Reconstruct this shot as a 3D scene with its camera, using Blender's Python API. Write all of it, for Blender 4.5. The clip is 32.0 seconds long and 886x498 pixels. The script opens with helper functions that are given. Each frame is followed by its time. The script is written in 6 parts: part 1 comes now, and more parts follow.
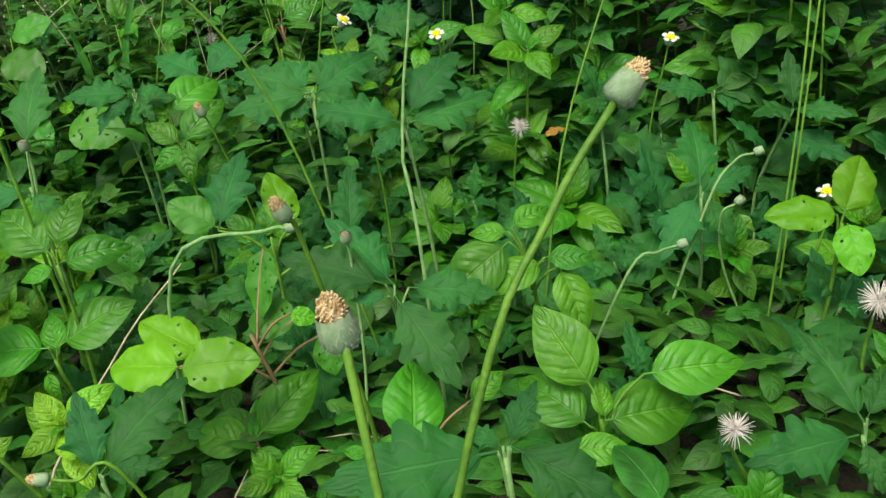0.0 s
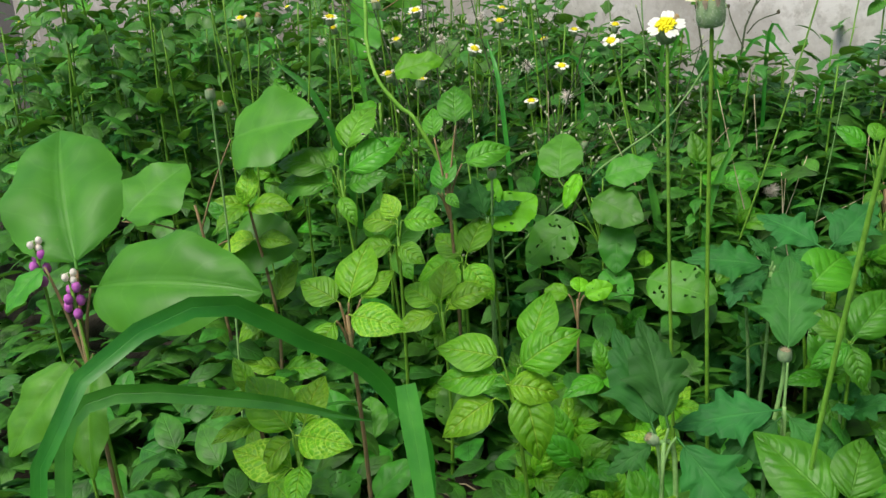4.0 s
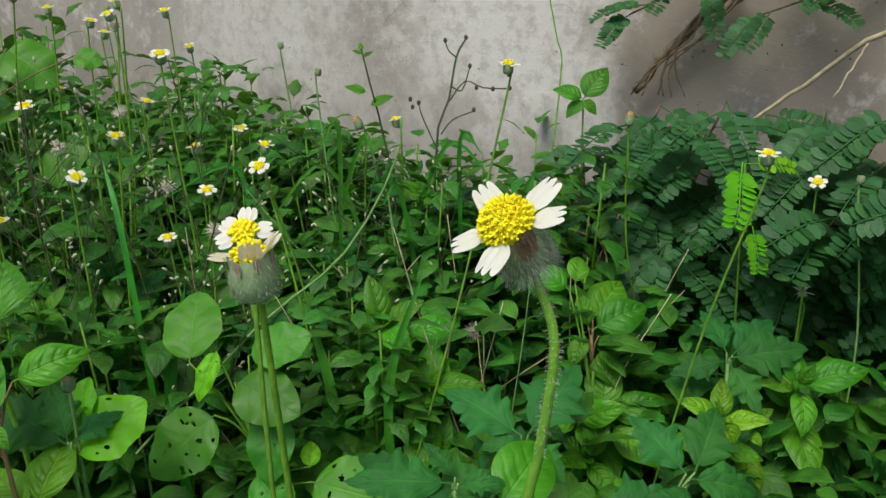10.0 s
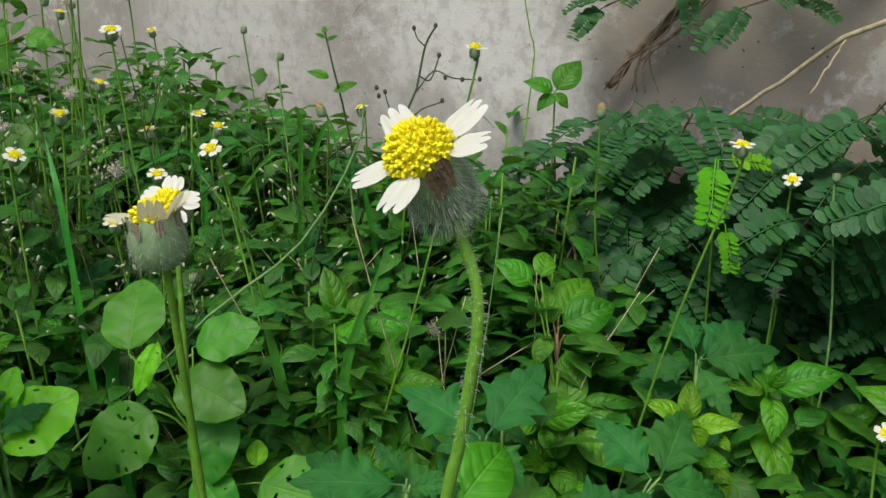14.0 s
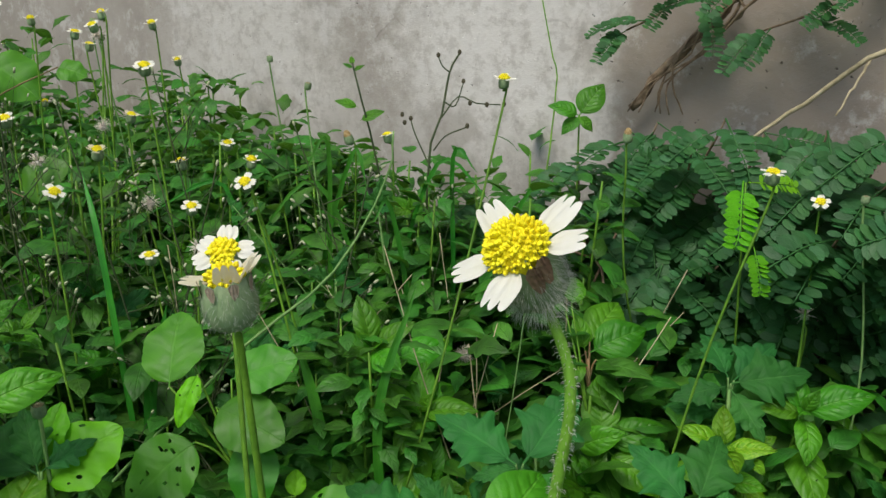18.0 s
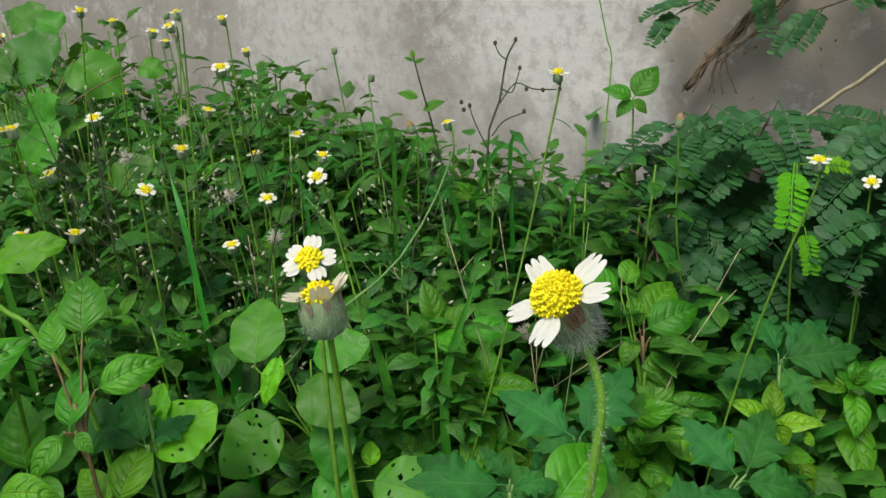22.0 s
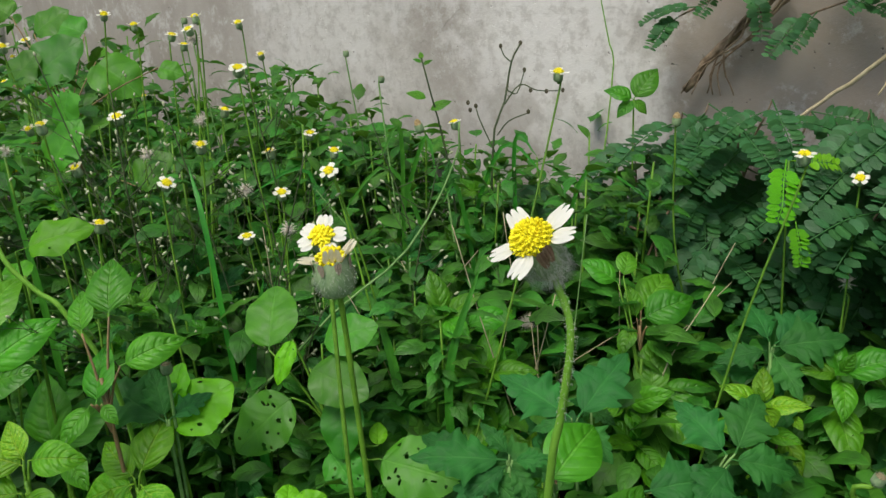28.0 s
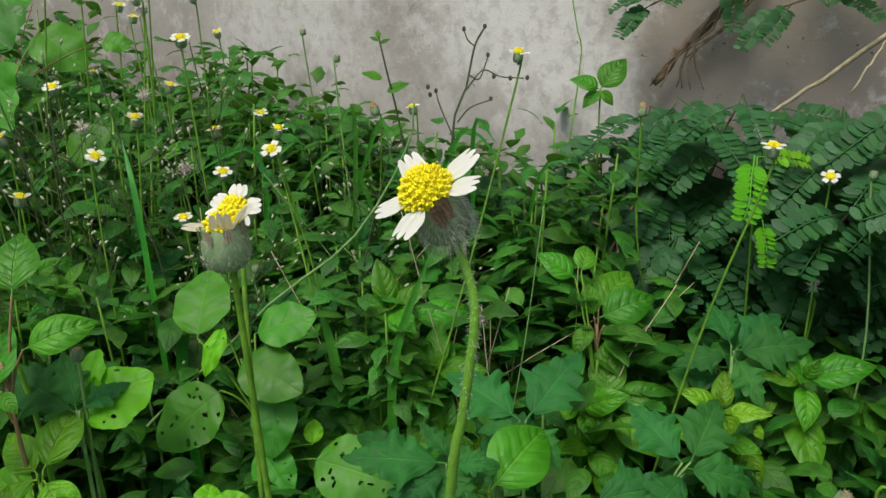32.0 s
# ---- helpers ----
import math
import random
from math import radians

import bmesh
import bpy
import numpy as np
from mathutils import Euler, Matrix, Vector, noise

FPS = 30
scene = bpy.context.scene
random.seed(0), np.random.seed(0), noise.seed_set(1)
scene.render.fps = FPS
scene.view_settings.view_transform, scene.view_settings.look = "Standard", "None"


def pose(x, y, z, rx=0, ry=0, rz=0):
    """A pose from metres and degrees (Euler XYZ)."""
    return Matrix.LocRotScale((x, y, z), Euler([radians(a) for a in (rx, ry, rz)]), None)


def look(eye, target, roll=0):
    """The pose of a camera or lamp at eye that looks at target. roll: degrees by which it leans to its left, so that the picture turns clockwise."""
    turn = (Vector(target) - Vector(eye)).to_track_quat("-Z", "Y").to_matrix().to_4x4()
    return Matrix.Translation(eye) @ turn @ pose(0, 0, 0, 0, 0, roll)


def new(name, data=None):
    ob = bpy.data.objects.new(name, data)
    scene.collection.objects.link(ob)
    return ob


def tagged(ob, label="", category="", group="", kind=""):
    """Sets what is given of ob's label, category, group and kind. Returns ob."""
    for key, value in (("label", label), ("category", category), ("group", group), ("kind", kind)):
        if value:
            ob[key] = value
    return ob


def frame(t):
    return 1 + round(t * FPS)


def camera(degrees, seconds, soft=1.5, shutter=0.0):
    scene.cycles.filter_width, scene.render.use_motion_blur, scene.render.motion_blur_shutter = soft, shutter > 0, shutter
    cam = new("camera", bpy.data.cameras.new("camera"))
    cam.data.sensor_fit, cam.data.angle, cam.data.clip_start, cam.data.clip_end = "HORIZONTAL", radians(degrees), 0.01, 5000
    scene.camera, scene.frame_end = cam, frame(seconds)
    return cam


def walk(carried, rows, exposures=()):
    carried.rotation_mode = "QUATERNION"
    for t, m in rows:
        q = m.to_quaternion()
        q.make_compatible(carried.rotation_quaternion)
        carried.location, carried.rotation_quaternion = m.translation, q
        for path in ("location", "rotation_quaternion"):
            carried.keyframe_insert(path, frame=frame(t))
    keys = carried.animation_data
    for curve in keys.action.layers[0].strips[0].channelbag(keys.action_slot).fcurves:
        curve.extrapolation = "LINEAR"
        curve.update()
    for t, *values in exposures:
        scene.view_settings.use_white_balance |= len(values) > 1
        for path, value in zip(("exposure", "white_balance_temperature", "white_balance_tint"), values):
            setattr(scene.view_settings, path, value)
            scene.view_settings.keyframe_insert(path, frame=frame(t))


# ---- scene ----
cam = camera(55.92, 32.0)
walk(cam, [
    (0.0, pose(0.2379, -0.2913, 0.3236, 63.972, 5.606, 0.397)),
    (0.5, pose(0.2124, -0.2904, 0.3188, 63.637, 5.563, 1.742)),
    (1.0, pose(0.1806, -0.2891, 0.3207, 63.749, 5.575, 3.823)),
    (1.5, pose(0.1455, -0.2889, 0.3208, 64.900, 5.386, 6.662)),
    (2.0, pose(0.1104, -0.2896, 0.3247, 66.561, 5.303, 9.597)),
    (2.5, pose(0.0674, -0.2874, 0.3259, 67.639, 4.992, 12.390)),
    (3.0, pose(0.0237, -0.2712, 0.3335, 68.902, 4.340, 15.271)),
    (3.5, pose(-0.0272, -0.2505, 0.3535, 70.035, 3.653, 17.688)),
    (5.5, pose(-0.0874, -0.0812, 0.4205, 73.161, -0.192, 11.173)),
    (6.0, pose(-0.0618, -0.0521, 0.4324, 72.074, -0.377, 4.698)),
    (6.5, pose(-0.0405, -0.0408, 0.4183, 71.721, -0.513, 0.795)),
    (7.0, pose(-0.0194, -0.0307, 0.4153, 71.385, -0.622, -1.890)),
    (7.5, pose(-0.0022, -0.0140, 0.4220, 70.875, -0.543, -3.368)),
    (8.0, pose(-0.0012, -0.0132, 0.4160, 71.167, -0.224, -3.669)),
    (8.5, pose(-0.0103, -0.0255, 0.4192, 71.269, 0.586, -1.619)),
    (9.0, pose(-0.0056, -0.0318, 0.4195, 71.497, 0.951, 0.349)),
    (9.5, pose(-0.0051, -0.0328, 0.4208, 71.816, 1.290, 1.311)),
    (10.0, pose(-0.0112, -0.0275, 0.4164, 72.130, 1.302, 1.639)),
    (10.5, pose(-0.0150, -0.0150, 0.4103, 72.293, 0.928, 1.364)),
    (11.0, pose(-0.0131, -0.0032, 0.4058, 72.252, 0.493, 0.726)),
    (11.5, pose(-0.0074, -0.0018, 0.4048, 72.143, 0.141, 0.336)),
    (12.0, pose(-0.0053, -0.0010, 0.4032, 71.914, 0.039, 0.070)),
    (12.5, pose(-0.0036, -0.0001, 0.4019, 71.934, -0.025, -0.114)),
    (13.0, pose(0.0000, 0.0000, 0.4000, 72.001, -0.008, 0.003)),
    (13.5, pose(-0.0005, -0.0026, 0.3974, 72.262, -0.109, 0.301)),
    (14.0, pose(-0.0021, -0.0070, 0.4005, 72.529, -0.299, 0.458)),
    (14.5, pose(0.0008, -0.0058, 0.4005, 72.660, -0.347, 0.714)),
    (16.5, pose(-0.0043, -0.0039, 0.4060, 73.066, 0.739, 1.223)),
    (17.0, pose(-0.0103, -0.0056, 0.4046, 72.911, 0.682, 1.286)),
    (17.5, pose(-0.0120, -0.0076, 0.4060, 72.904, 0.433, 1.075)),
    (18.0, pose(-0.0130, -0.0094, 0.4122, 73.306, 0.781, 1.114)),
    (18.5, pose(-0.0158, -0.0179, 0.4151, 72.957, 1.354, 1.971)),
    (19.0, pose(-0.0111, -0.0218, 0.4220, 72.625, 1.856, 2.581)),
    (19.5, pose(-0.0159, -0.0241, 0.4264, 72.445, 2.042, 2.753)),
    (20.0, pose(-0.0077, -0.0114, 0.4175, 72.359, 2.578, 3.493)),
    (20.5, pose(-0.0035, -0.0093, 0.4162, 72.040, 3.042, 4.065)),
    (21.0, pose(-0.0109, -0.0290, 0.4282, 72.056, 3.107, 4.040)),
    (21.5, pose(-0.0102, -0.0334, 0.4363, 71.357, 3.026, 4.390)),
    (22.0, pose(-0.0113, -0.0371, 0.4354, 71.040, 3.026, 4.762)),
    (22.5, pose(-0.0077, -0.0451, 0.4322, 70.930, 2.957, 5.587)),
    (23.0, pose(-0.0135, -0.0513, 0.4257, 71.150, 2.388, 5.678)),
    (23.5, pose(-0.0226, -0.0565, 0.4240, 71.361, 2.200, 5.311)),
    (24.0, pose(-0.0263, -0.0558, 0.4206, 71.482, 2.165, 5.377)),
    (24.5, pose(-0.0281, -0.0563, 0.4241, 71.301, 2.278, 5.574)),
    (26.5, pose(-0.0264, -0.0545, 0.4219, 71.658, 2.222, 5.074)),
    (27.0, pose(-0.0122, -0.0562, 0.4251, 71.768, 2.566, 5.778)),
    (27.5, pose(-0.0081, -0.0609, 0.4294, 71.699, 2.717, 5.754)),
    (28.0, pose(-0.0054, -0.0656, 0.4328, 71.640, 2.995, 5.539)),
    (28.5, pose(0.0103, -0.0833, 0.4283, 71.892, 3.071, 7.176)),
    (29.0, pose(0.0028, -0.0851, 0.4218, 71.751, 2.669, 7.444)),
    (29.5, pose(-0.0065, -0.0613, 0.4152, 71.904, 2.060, 6.686)),
    (30.0, pose(0.0087, -0.0342, 0.4109, 71.971, 1.384, 5.319)),
    (30.5, pose(0.0125, -0.0333, 0.4121, 71.753, 1.070, 4.417)),
    (31.0, pose(0.0204, -0.0338, 0.4134, 71.723, 1.049, 4.161)),
    (31.5, pose(0.0189, -0.0300, 0.4182, 71.237, 0.857, 4.186)),
    (32.0, pose(0.0072, -0.0341, 0.4142, 71.620, 0.698, 4.362)),
], [(0.0, 0.56), (3.5, 0.55), (5.5, 0.22), (8.5, 0.1), (17.0, 0.1), (23.0, 0.17), (28.0, 0.17), (32.0, 0.1)])

# ---- light ----
world = bpy.data.worlds.new("world")
scene.world = world
world.use_nodes = True
wn = world.node_tree.nodes
sky = wn.new("ShaderNodeTexSky")
sky.sky_type = "NISHITA"
sky.sun_disc = False
sky.sun_elevation, sky.sun_rotation = radians(58), radians(200)
sky.dust_density, sky.air_density, sky.ozone_density = 3.0, 1.0, 1.0
world.node_tree.links.new(sky.outputs[0], wn["Background"].inputs[0])
wn["Background"].inputs[1].default_value = 0.12
sun = new("sun", bpy.data.lights.new("sun", "SUN"))
sun.data.energy, sun.data.angle, sun.data.color = 2.6, radians(30), (1.0, 0.95, 0.84)
sun.matrix_world = look((-0.7, -1.2, 2.6), (0, 0, 0))


# ---- materials ----
def shader(name):
    m = bpy.data.materials.new(name)
    m.use_nodes = True
    return m, m.node_tree.nodes, m.node_tree.links


def math_node(n, l, op, a, b=0.0, c=0.0):
    q = n.new("ShaderNodeMath")
    q.operation = op
    for i, v in enumerate((a, b, c)):
        if isinstance(v, (int, float)):
            q.inputs[i].default_value = v
        else:
            l.new(v, q.inputs[i])
    return q.outputs[0]


def step_node(n, l, v, a, b, lo=0.0, hi=1.0):
    q = n.new("ShaderNodeMapRange")
    q.interpolation_type = "SMOOTHSTEP"
    l.new(v, q.inputs[0])
    for i, w in enumerate((a, b, lo, hi)):
        q.inputs[i + 1].default_value = w
    return q.outputs[0]


def mix_node(n, l, fac, a, b):
    q = n.new("ShaderNodeMix")
    q.data_type = "RGBA"
    for i, v in ((0, fac), (6, a), (7, b)):
        if isinstance(v, (int, float)):
            q.inputs[i].default_value = v
        elif isinstance(v, tuple):
            q.inputs[i].default_value = (*v, 1)
        else:
            l.new(v, q.inputs[i])
    return q.outputs[2]


def noise_node(n, l, scale, detail=3.0, coord="Object", rough=0.55):
    tc = n.new("ShaderNodeTexCoord")
    q = n.new("ShaderNodeTexNoise")
    l.new(tc.outputs[coord], q.inputs["Vector"])
    q.inputs["Scale"].default_value, q.inputs["Detail"].default_value, q.inputs["Roughness"].default_value = scale, detail, rough
    return q.outputs[0]


def bump_node(n, l, height, distance, strength=1.0):
    q = n.new("ShaderNodeBump")
    l.new(height, q.inputs["Height"])
    q.inputs["Distance"].default_value, q.inputs["Strength"].default_value = distance, strength
    return q.outputs[0]


def leaf_material(name, dark, light, vein, veins=6.0, slant=1.6, vein_amount=0.5, net=0.0, rough=0.45, through_light=0.3, islands=False, relief=0.0012, unit=1.0):
    """A leaf: u across, v along; midrib, side veins, pale net, blotches, and light that shines through."""
    m, n, l = shader(name)
    bsdf = n["Principled BSDF"]
    uv = n.new("ShaderNodeUVMap")
    sep = n.new("ShaderNodeSeparateXYZ")
    l.new(uv.outputs[0], sep.inputs[0])
    u, v = sep.outputs[0], sep.outputs[1]
    if islands:
        rnd = n.new("ShaderNodeNewGeometry").outputs["Random Per Island"]
    else:
        rnd = n.new("ShaderNodeObjectInfo").outputs["Random"]
    x = math_node(n, l, "ABSOLUTE", math_node(n, l, "MULTIPLY_ADD", u, 2.0, -1.0))
    bow = math_node(n, l, "POWER", x, 1.3)
    s = math_node(n, l, "SUBTRACT", math_node(n, l, "MULTIPLY", v, veins), math_node(n, l, "MULTIPLY", bow, slant))
    s = math_node(n, l, "ADD", s, math_node(n, l, "MULTIPLY", math_node(n, l, "SUBTRACT", noise_node(n, l, 4.0 * unit, 2.0), 0.5), 0.7))
    p = math_node(n, l, "MULTIPLY", math_node(n, l, "PINGPONG", s, 0.5), 2.0)
    side = step_node(n, l, p, 0.02, 0.11, 1.0, 0.0)
    mid = step_node(n, l, x, 0.02, 0.07, 1.0, 0.0)
    mask = math_node(n, l, "MAXIMUM", math_node(n, l, "MULTIPLY", side, 0.6), mid)
    blot = noise_node(n, l, 3.0 * unit, 4.0)
    col = mix_node(n, l, step_node(n, l, blot, 0.3, 0.7), dark, light)
    edge = step_node(n, l, x, 0.55, 1.0, 0.0, 0.25)
    col = mix_node(n, l, edge, col, light)
    if net:
        vor = n.new("ShaderNodeTexVoronoi")
        vor.feature = "DISTANCE_TO_EDGE"
        mp = n.new("ShaderNodeMapping")
        mp.inputs["Scale"].default_value = (8.0, 13.0, 1.0)
        l.new(uv.outputs[0], mp.inputs[0])
        l.new(mp.outputs[0], vor.inputs["Vector"])
        vor.inputs["Scale"].default_value = 1.0
        cells = step_node(n, l, vor.outputs["Distance"], 0.02, 0.11, 1.0, 0.0)
        cells = math_node(n, l, "MAXIMUM", cells, side)
        amount = math_node(n, l, "MULTIPLY", step_node(n, l, rnd, 0.3, 0.9, 0.12, 1.0), net)
        col = mix_node(n, l, math_node(n, l, "MULTIPLY", cells, amount), col, vein)
    col = mix_node(n, l, math_node(n, l, "MULTIPLY", mask, vein_amount), col, vein)
    spots = noise_node(n, l, 14.0 * unit, 2.0)
    col = mix_node(n, l, step_node(n, l, spots, 0.76, 0.82, 0.0, 0.2), col, (0.24, 0.22, 0.08))
    hsv = n.new("ShaderNodeHueSaturation")
    l.new(col, hsv.inputs["Color"])
    turn = math_node(n, l, "FRACT", math_node(n, l, "MULTIPLY", rnd, 7.31))
    l.new(math_node(n, l, "MULTIPLY_ADD", turn, 0.026, 0.492), hsv.inputs["Hue"])
    l.new(math_node(n, l, "MULTIPLY_ADD", rnd, 0.55, 0.72), hsv.inputs["Value"])
    col = hsv.outputs[0]
    l.new(col, bsdf.inputs["Base Color"])
    rg = noise_node(n, l, 6.0 * unit, 2.0)
    l.new(step_node(n, l, rg, 0.3, 0.7, rough - 0.08, rough + 0.1), bsdf.inputs["Roughness"])
    bsdf.inputs["Specular IOR Level"].default_value = 0.22 if rough > 0.6 else 0.36
    quilt = math_node(n, l, "MULTIPLY", step_node(n, l, p, 0.0, 0.7), step_node(n, l, x, 0.35, 0.95, 1.0, 0.25))
    h = math_node(n, l, "SUBTRACT", quilt, math_node(n, l, "MULTIPLY", mid, 1.0))
    h = math_node(n, l, "ADD", h, math_node(n, l, "MULTIPLY", noise_node(n, l, 9.0 * unit, 3.0), 0.9))
    h = math_node(n, l, "ADD", h, math_node(n, l, "MULTIPLY", noise_node(n, l, 26.0 * unit, 2.0), 0.35))
    nm = bump_node(n, l, h, relief)
    l.new(nm, bsdf.inputs["Normal"])
    tr = n.new("ShaderNodeBsdfTranslucent")
    warm = mix_node(n, l, 0.45, col, (0.24, 0.55, 0.05))
    l.new(warm, tr.inputs["Color"])
    mix = n.new("ShaderNodeMixShader")
    mix.inputs[0].default_value = through_light
    l.new(bsdf.outputs[0], mix.inputs[1])
    l.new(tr.outputs[0], mix.inputs[2])
    l.new(mix.outputs[0], n["Material Output"].inputs[0])
    return m


def plain_material(name, a, b, scale=90.0, rough=0.6, relief=0.0004, spread=0.3, glow_through=0.0):
    m, n, l = shader(name)
    bsdf = n["Principled BSDF"]
    nz = noise_node(n, l, scale, 4.0)
    col = mix_node(n, l, step_node(n, l, nz, 0.3, 0.7), a, b)
    hsv = n.new("ShaderNodeHueSaturation")
    l.new(col, hsv.inputs["Color"])
    rnd = n.new("ShaderNodeObjectInfo").outputs["Random"]
    l.new(math_node(n, l, "MULTIPLY_ADD", rnd, spread, 1.0 - spread / 2), hsv.inputs["Value"])
    l.new(hsv.outputs[0], bsdf.inputs["Base Color"])
    bsdf.inputs["Roughness"].default_value = rough
    bsdf.inputs["Specular IOR Level"].default_value = 0.3
    l.new(bump_node(n, l, noise_node(n, l, scale * 5, 3.0), relief), bsdf.inputs["Normal"])
    if glow_through:
        tr = n.new("ShaderNodeBsdfTranslucent")
        l.new(hsv.outputs[0], tr.inputs["Color"])
        mix = n.new("ShaderNodeMixShader")
        mix.inputs[0].default_value = glow_through
        l.new(bsdf.outputs[0], mix.inputs[1])
        l.new(tr.outputs[0], mix.inputs[2])
        l.new(mix.outputs[0], n["Material Output"].inputs[0])
    return m


M_NET = leaf_material("netted_leaf", (0.080, 0.262, 0.004), (0.138, 0.385, 0.006), (0.38, 0.58, 0.05), 5.5, 1.5, 0.40, 0.52, 0.46, 0.30, relief=0.0006)
M_OVAL = leaf_material("oval_leaf", (0.046, 0.190, 0.006), (0.082, 0.285, 0.009), (0.17, 0.42, 0.05), 6.0, 1.6, 0.40, 0.0, 0.45, 0.26, relief=0.0005)
M_DAISY = leaf_material("daisy_leaf", (0.016, 0.098, 0.015), (0.030, 0.154, 0.023), (0.07, 0.23, 0.05), 4.0, 1.8, 0.4, 0.0, 0.62, 0.20, relief=0.0003)
M_ROUND = leaf_material("round_leaf", (0.040, 0.175, 0.008), (0.064, 0.240, 0.011), (0.10, 0.31, 0.03), 5.0, 1.2, 0.30, 0.0, 0.52, 0.26, relief=0.0002)
M_LIME = leaf_material("lime_leaf", (0.108, 0.35, 0.004), (0.152, 0.45, 0.006), (0.18, 0.46, 0.02), 5.0, 1.4, 0.25, 0.0, 0.50, 0.34, relief=0.0002)
M_GRASS = leaf_material("grass_blade", (0.026, 0.165, 0.012), (0.048, 0.23, 0.018), (0.09, 0.30, 0.04), 1.0, 0.2, 0.3, 0.0, 0.42, 0.25, relief=0.0001, unit=30.0)
M_FROND = leaf_material("frond_leaflet", (0.020, 0.097, 0.024), (0.035, 0.140, 0.032), (0.06, 0.21, 0.05), 3.0, 1.0, 0.2, 0.0, 0.55, 0.22, True, 0.0001)
M_LOW = leaf_material("low_leaf", (0.022, 0.090, 0.008), (0.048, 0.190, 0.013), (0.08, 0.24, 0.03), 5.0, 1.5, 0.22, 0.0, 0.54, 0.22, True, 0.0002, 30.0)
M_STALK = plain_material("green_stalk", (0.075, 0.195, 0.016), (0.14, 0.31, 0.025), 120, 0.55)
M_VINE = plain_material("vine_stalk", (0.13, 0.33, 0.03), (0.20, 0.44, 0.05), 120, 0.5)
M_PALE = plain_material("pale_hairy_stalk", (0.12, 0.26, 0.07), (0.21, 0.37, 0.12), 160, 0.75)
M_RED = plain_material("reddish_stalk", (0.16, 0.13, 0.06), (0.26, 0.17, 0.08), 120, 0.6)
M_DARKSTALK = plain_material("dark_stalk", (0.03, 0.055, 0.02), (0.06, 0.08, 0.03), 120, 0.6)
M_CUP = plain_material("hairy_cup", (0.17, 0.28, 0.13), (0.30, 0.40, 0.22), 200, 0.8, 0.0002)
M_CUPRIB = plain_material("purple_bract", (0.11, 0.065, 0.04), (0.17, 0.13, 0.075), 260, 0.7)
M_PINK = plain_material("pink_bract_tip", (0.32, 0.27, 0.19), (0.42, 0.34, 0.26), 260, 0.7)
M_DISC = plain_material("yellow_floret", (0.80, 0.68, 0.008), (0.92, 0.86, 0.022), 500, 0.6, 0.0003, 0.1)
M_OLD = plain_material("withered_floret", (0.42, 0.28, 0.10), (0.68, 0.54, 0.30), 500, 0.8, 0.0003, 0.3)
M_PETAL = plain_material("white_petal", (0.84, 0.84, 0.74), (0.88, 0.88, 0.82), 300, 0.5, 0.0001, 0.03, 0.35)
M_FADED = plain_material("faded_petal", (0.76, 0.70, 0.50), (0.84, 0.80, 0.64), 300, 0.6, 0.0001, 0.1, 0.45)
M_FLUFF = plain_material("seed_bristle", (0.76, 0.69, 0.60), (0.88, 0.84, 0.77), 300, 0.8, 0.0001, 0.1, 0.3)
M_HAIR = plain_material("white_hair", (0.66, 0.70, 0.62), (0.80, 0.83, 0.76), 300, 0.85, 0.0001, 0.1, 0.5)
M_BUDWHITE = plain_material("white_bud", (0.30, 0.35, 0.19), (0.50, 0.53, 0.37), 300, 0.6, 0.0001, 0.15)
M_BUDDARK = plain_material("dark_bud", (0.05, 0.05, 0.03), (0.11, 0.09, 0.05), 300, 0.7, 0.0001, 0.2)
M_PURPLE = plain_material("purple_floret", (0.30, 0.05, 0.30), (0.45, 0.12, 0.42), 300, 0.6, 0.0001, 0.2)
M_TWIG = plain_material("dry_twig", (0.13, 0.09, 0.055), (0.28, 0.21, 0.14), 130, 0.85, 0.0008)
M_STRAW = plain_material("straw", (0.34, 0.29, 0.17), (0.50, 0.44, 0.29), 130, 0.8, 0.0003)
M_DEAD = plain_material("orange_dead_leaf", (0.36, 0.17, 0.025), (0.52, 0.30, 0.05), 60, 0.7, 0.0004, 0.3, 0.2)


def soil_material():
    m, n, l = shader("soil")
    b = n["Principled BSDF"]
    big, small = noise_node(n, l, 6.0, 6.0), noise_node(n, l, 90.0, 5.0)
    c = mix_node(n, l, step_node(n, l, big, 0.35, 0.65), (0.022, 0.018, 0.012), (0.042, 0.033, 0.022))
    c = mix_node(n, l, step_node(n, l, small, 0.5, 0.75, 0.0, 0.7), c, (0.075, 0.06, 0.04))
    l.new(c, b.inputs["Base Color"])
    b.inputs["Roughness"].default_value = 0.95
    l.new(bump_node(n, l, noise_node(n, l, 160.0, 6.0), 0.004), b.inputs["Normal"])
    return m


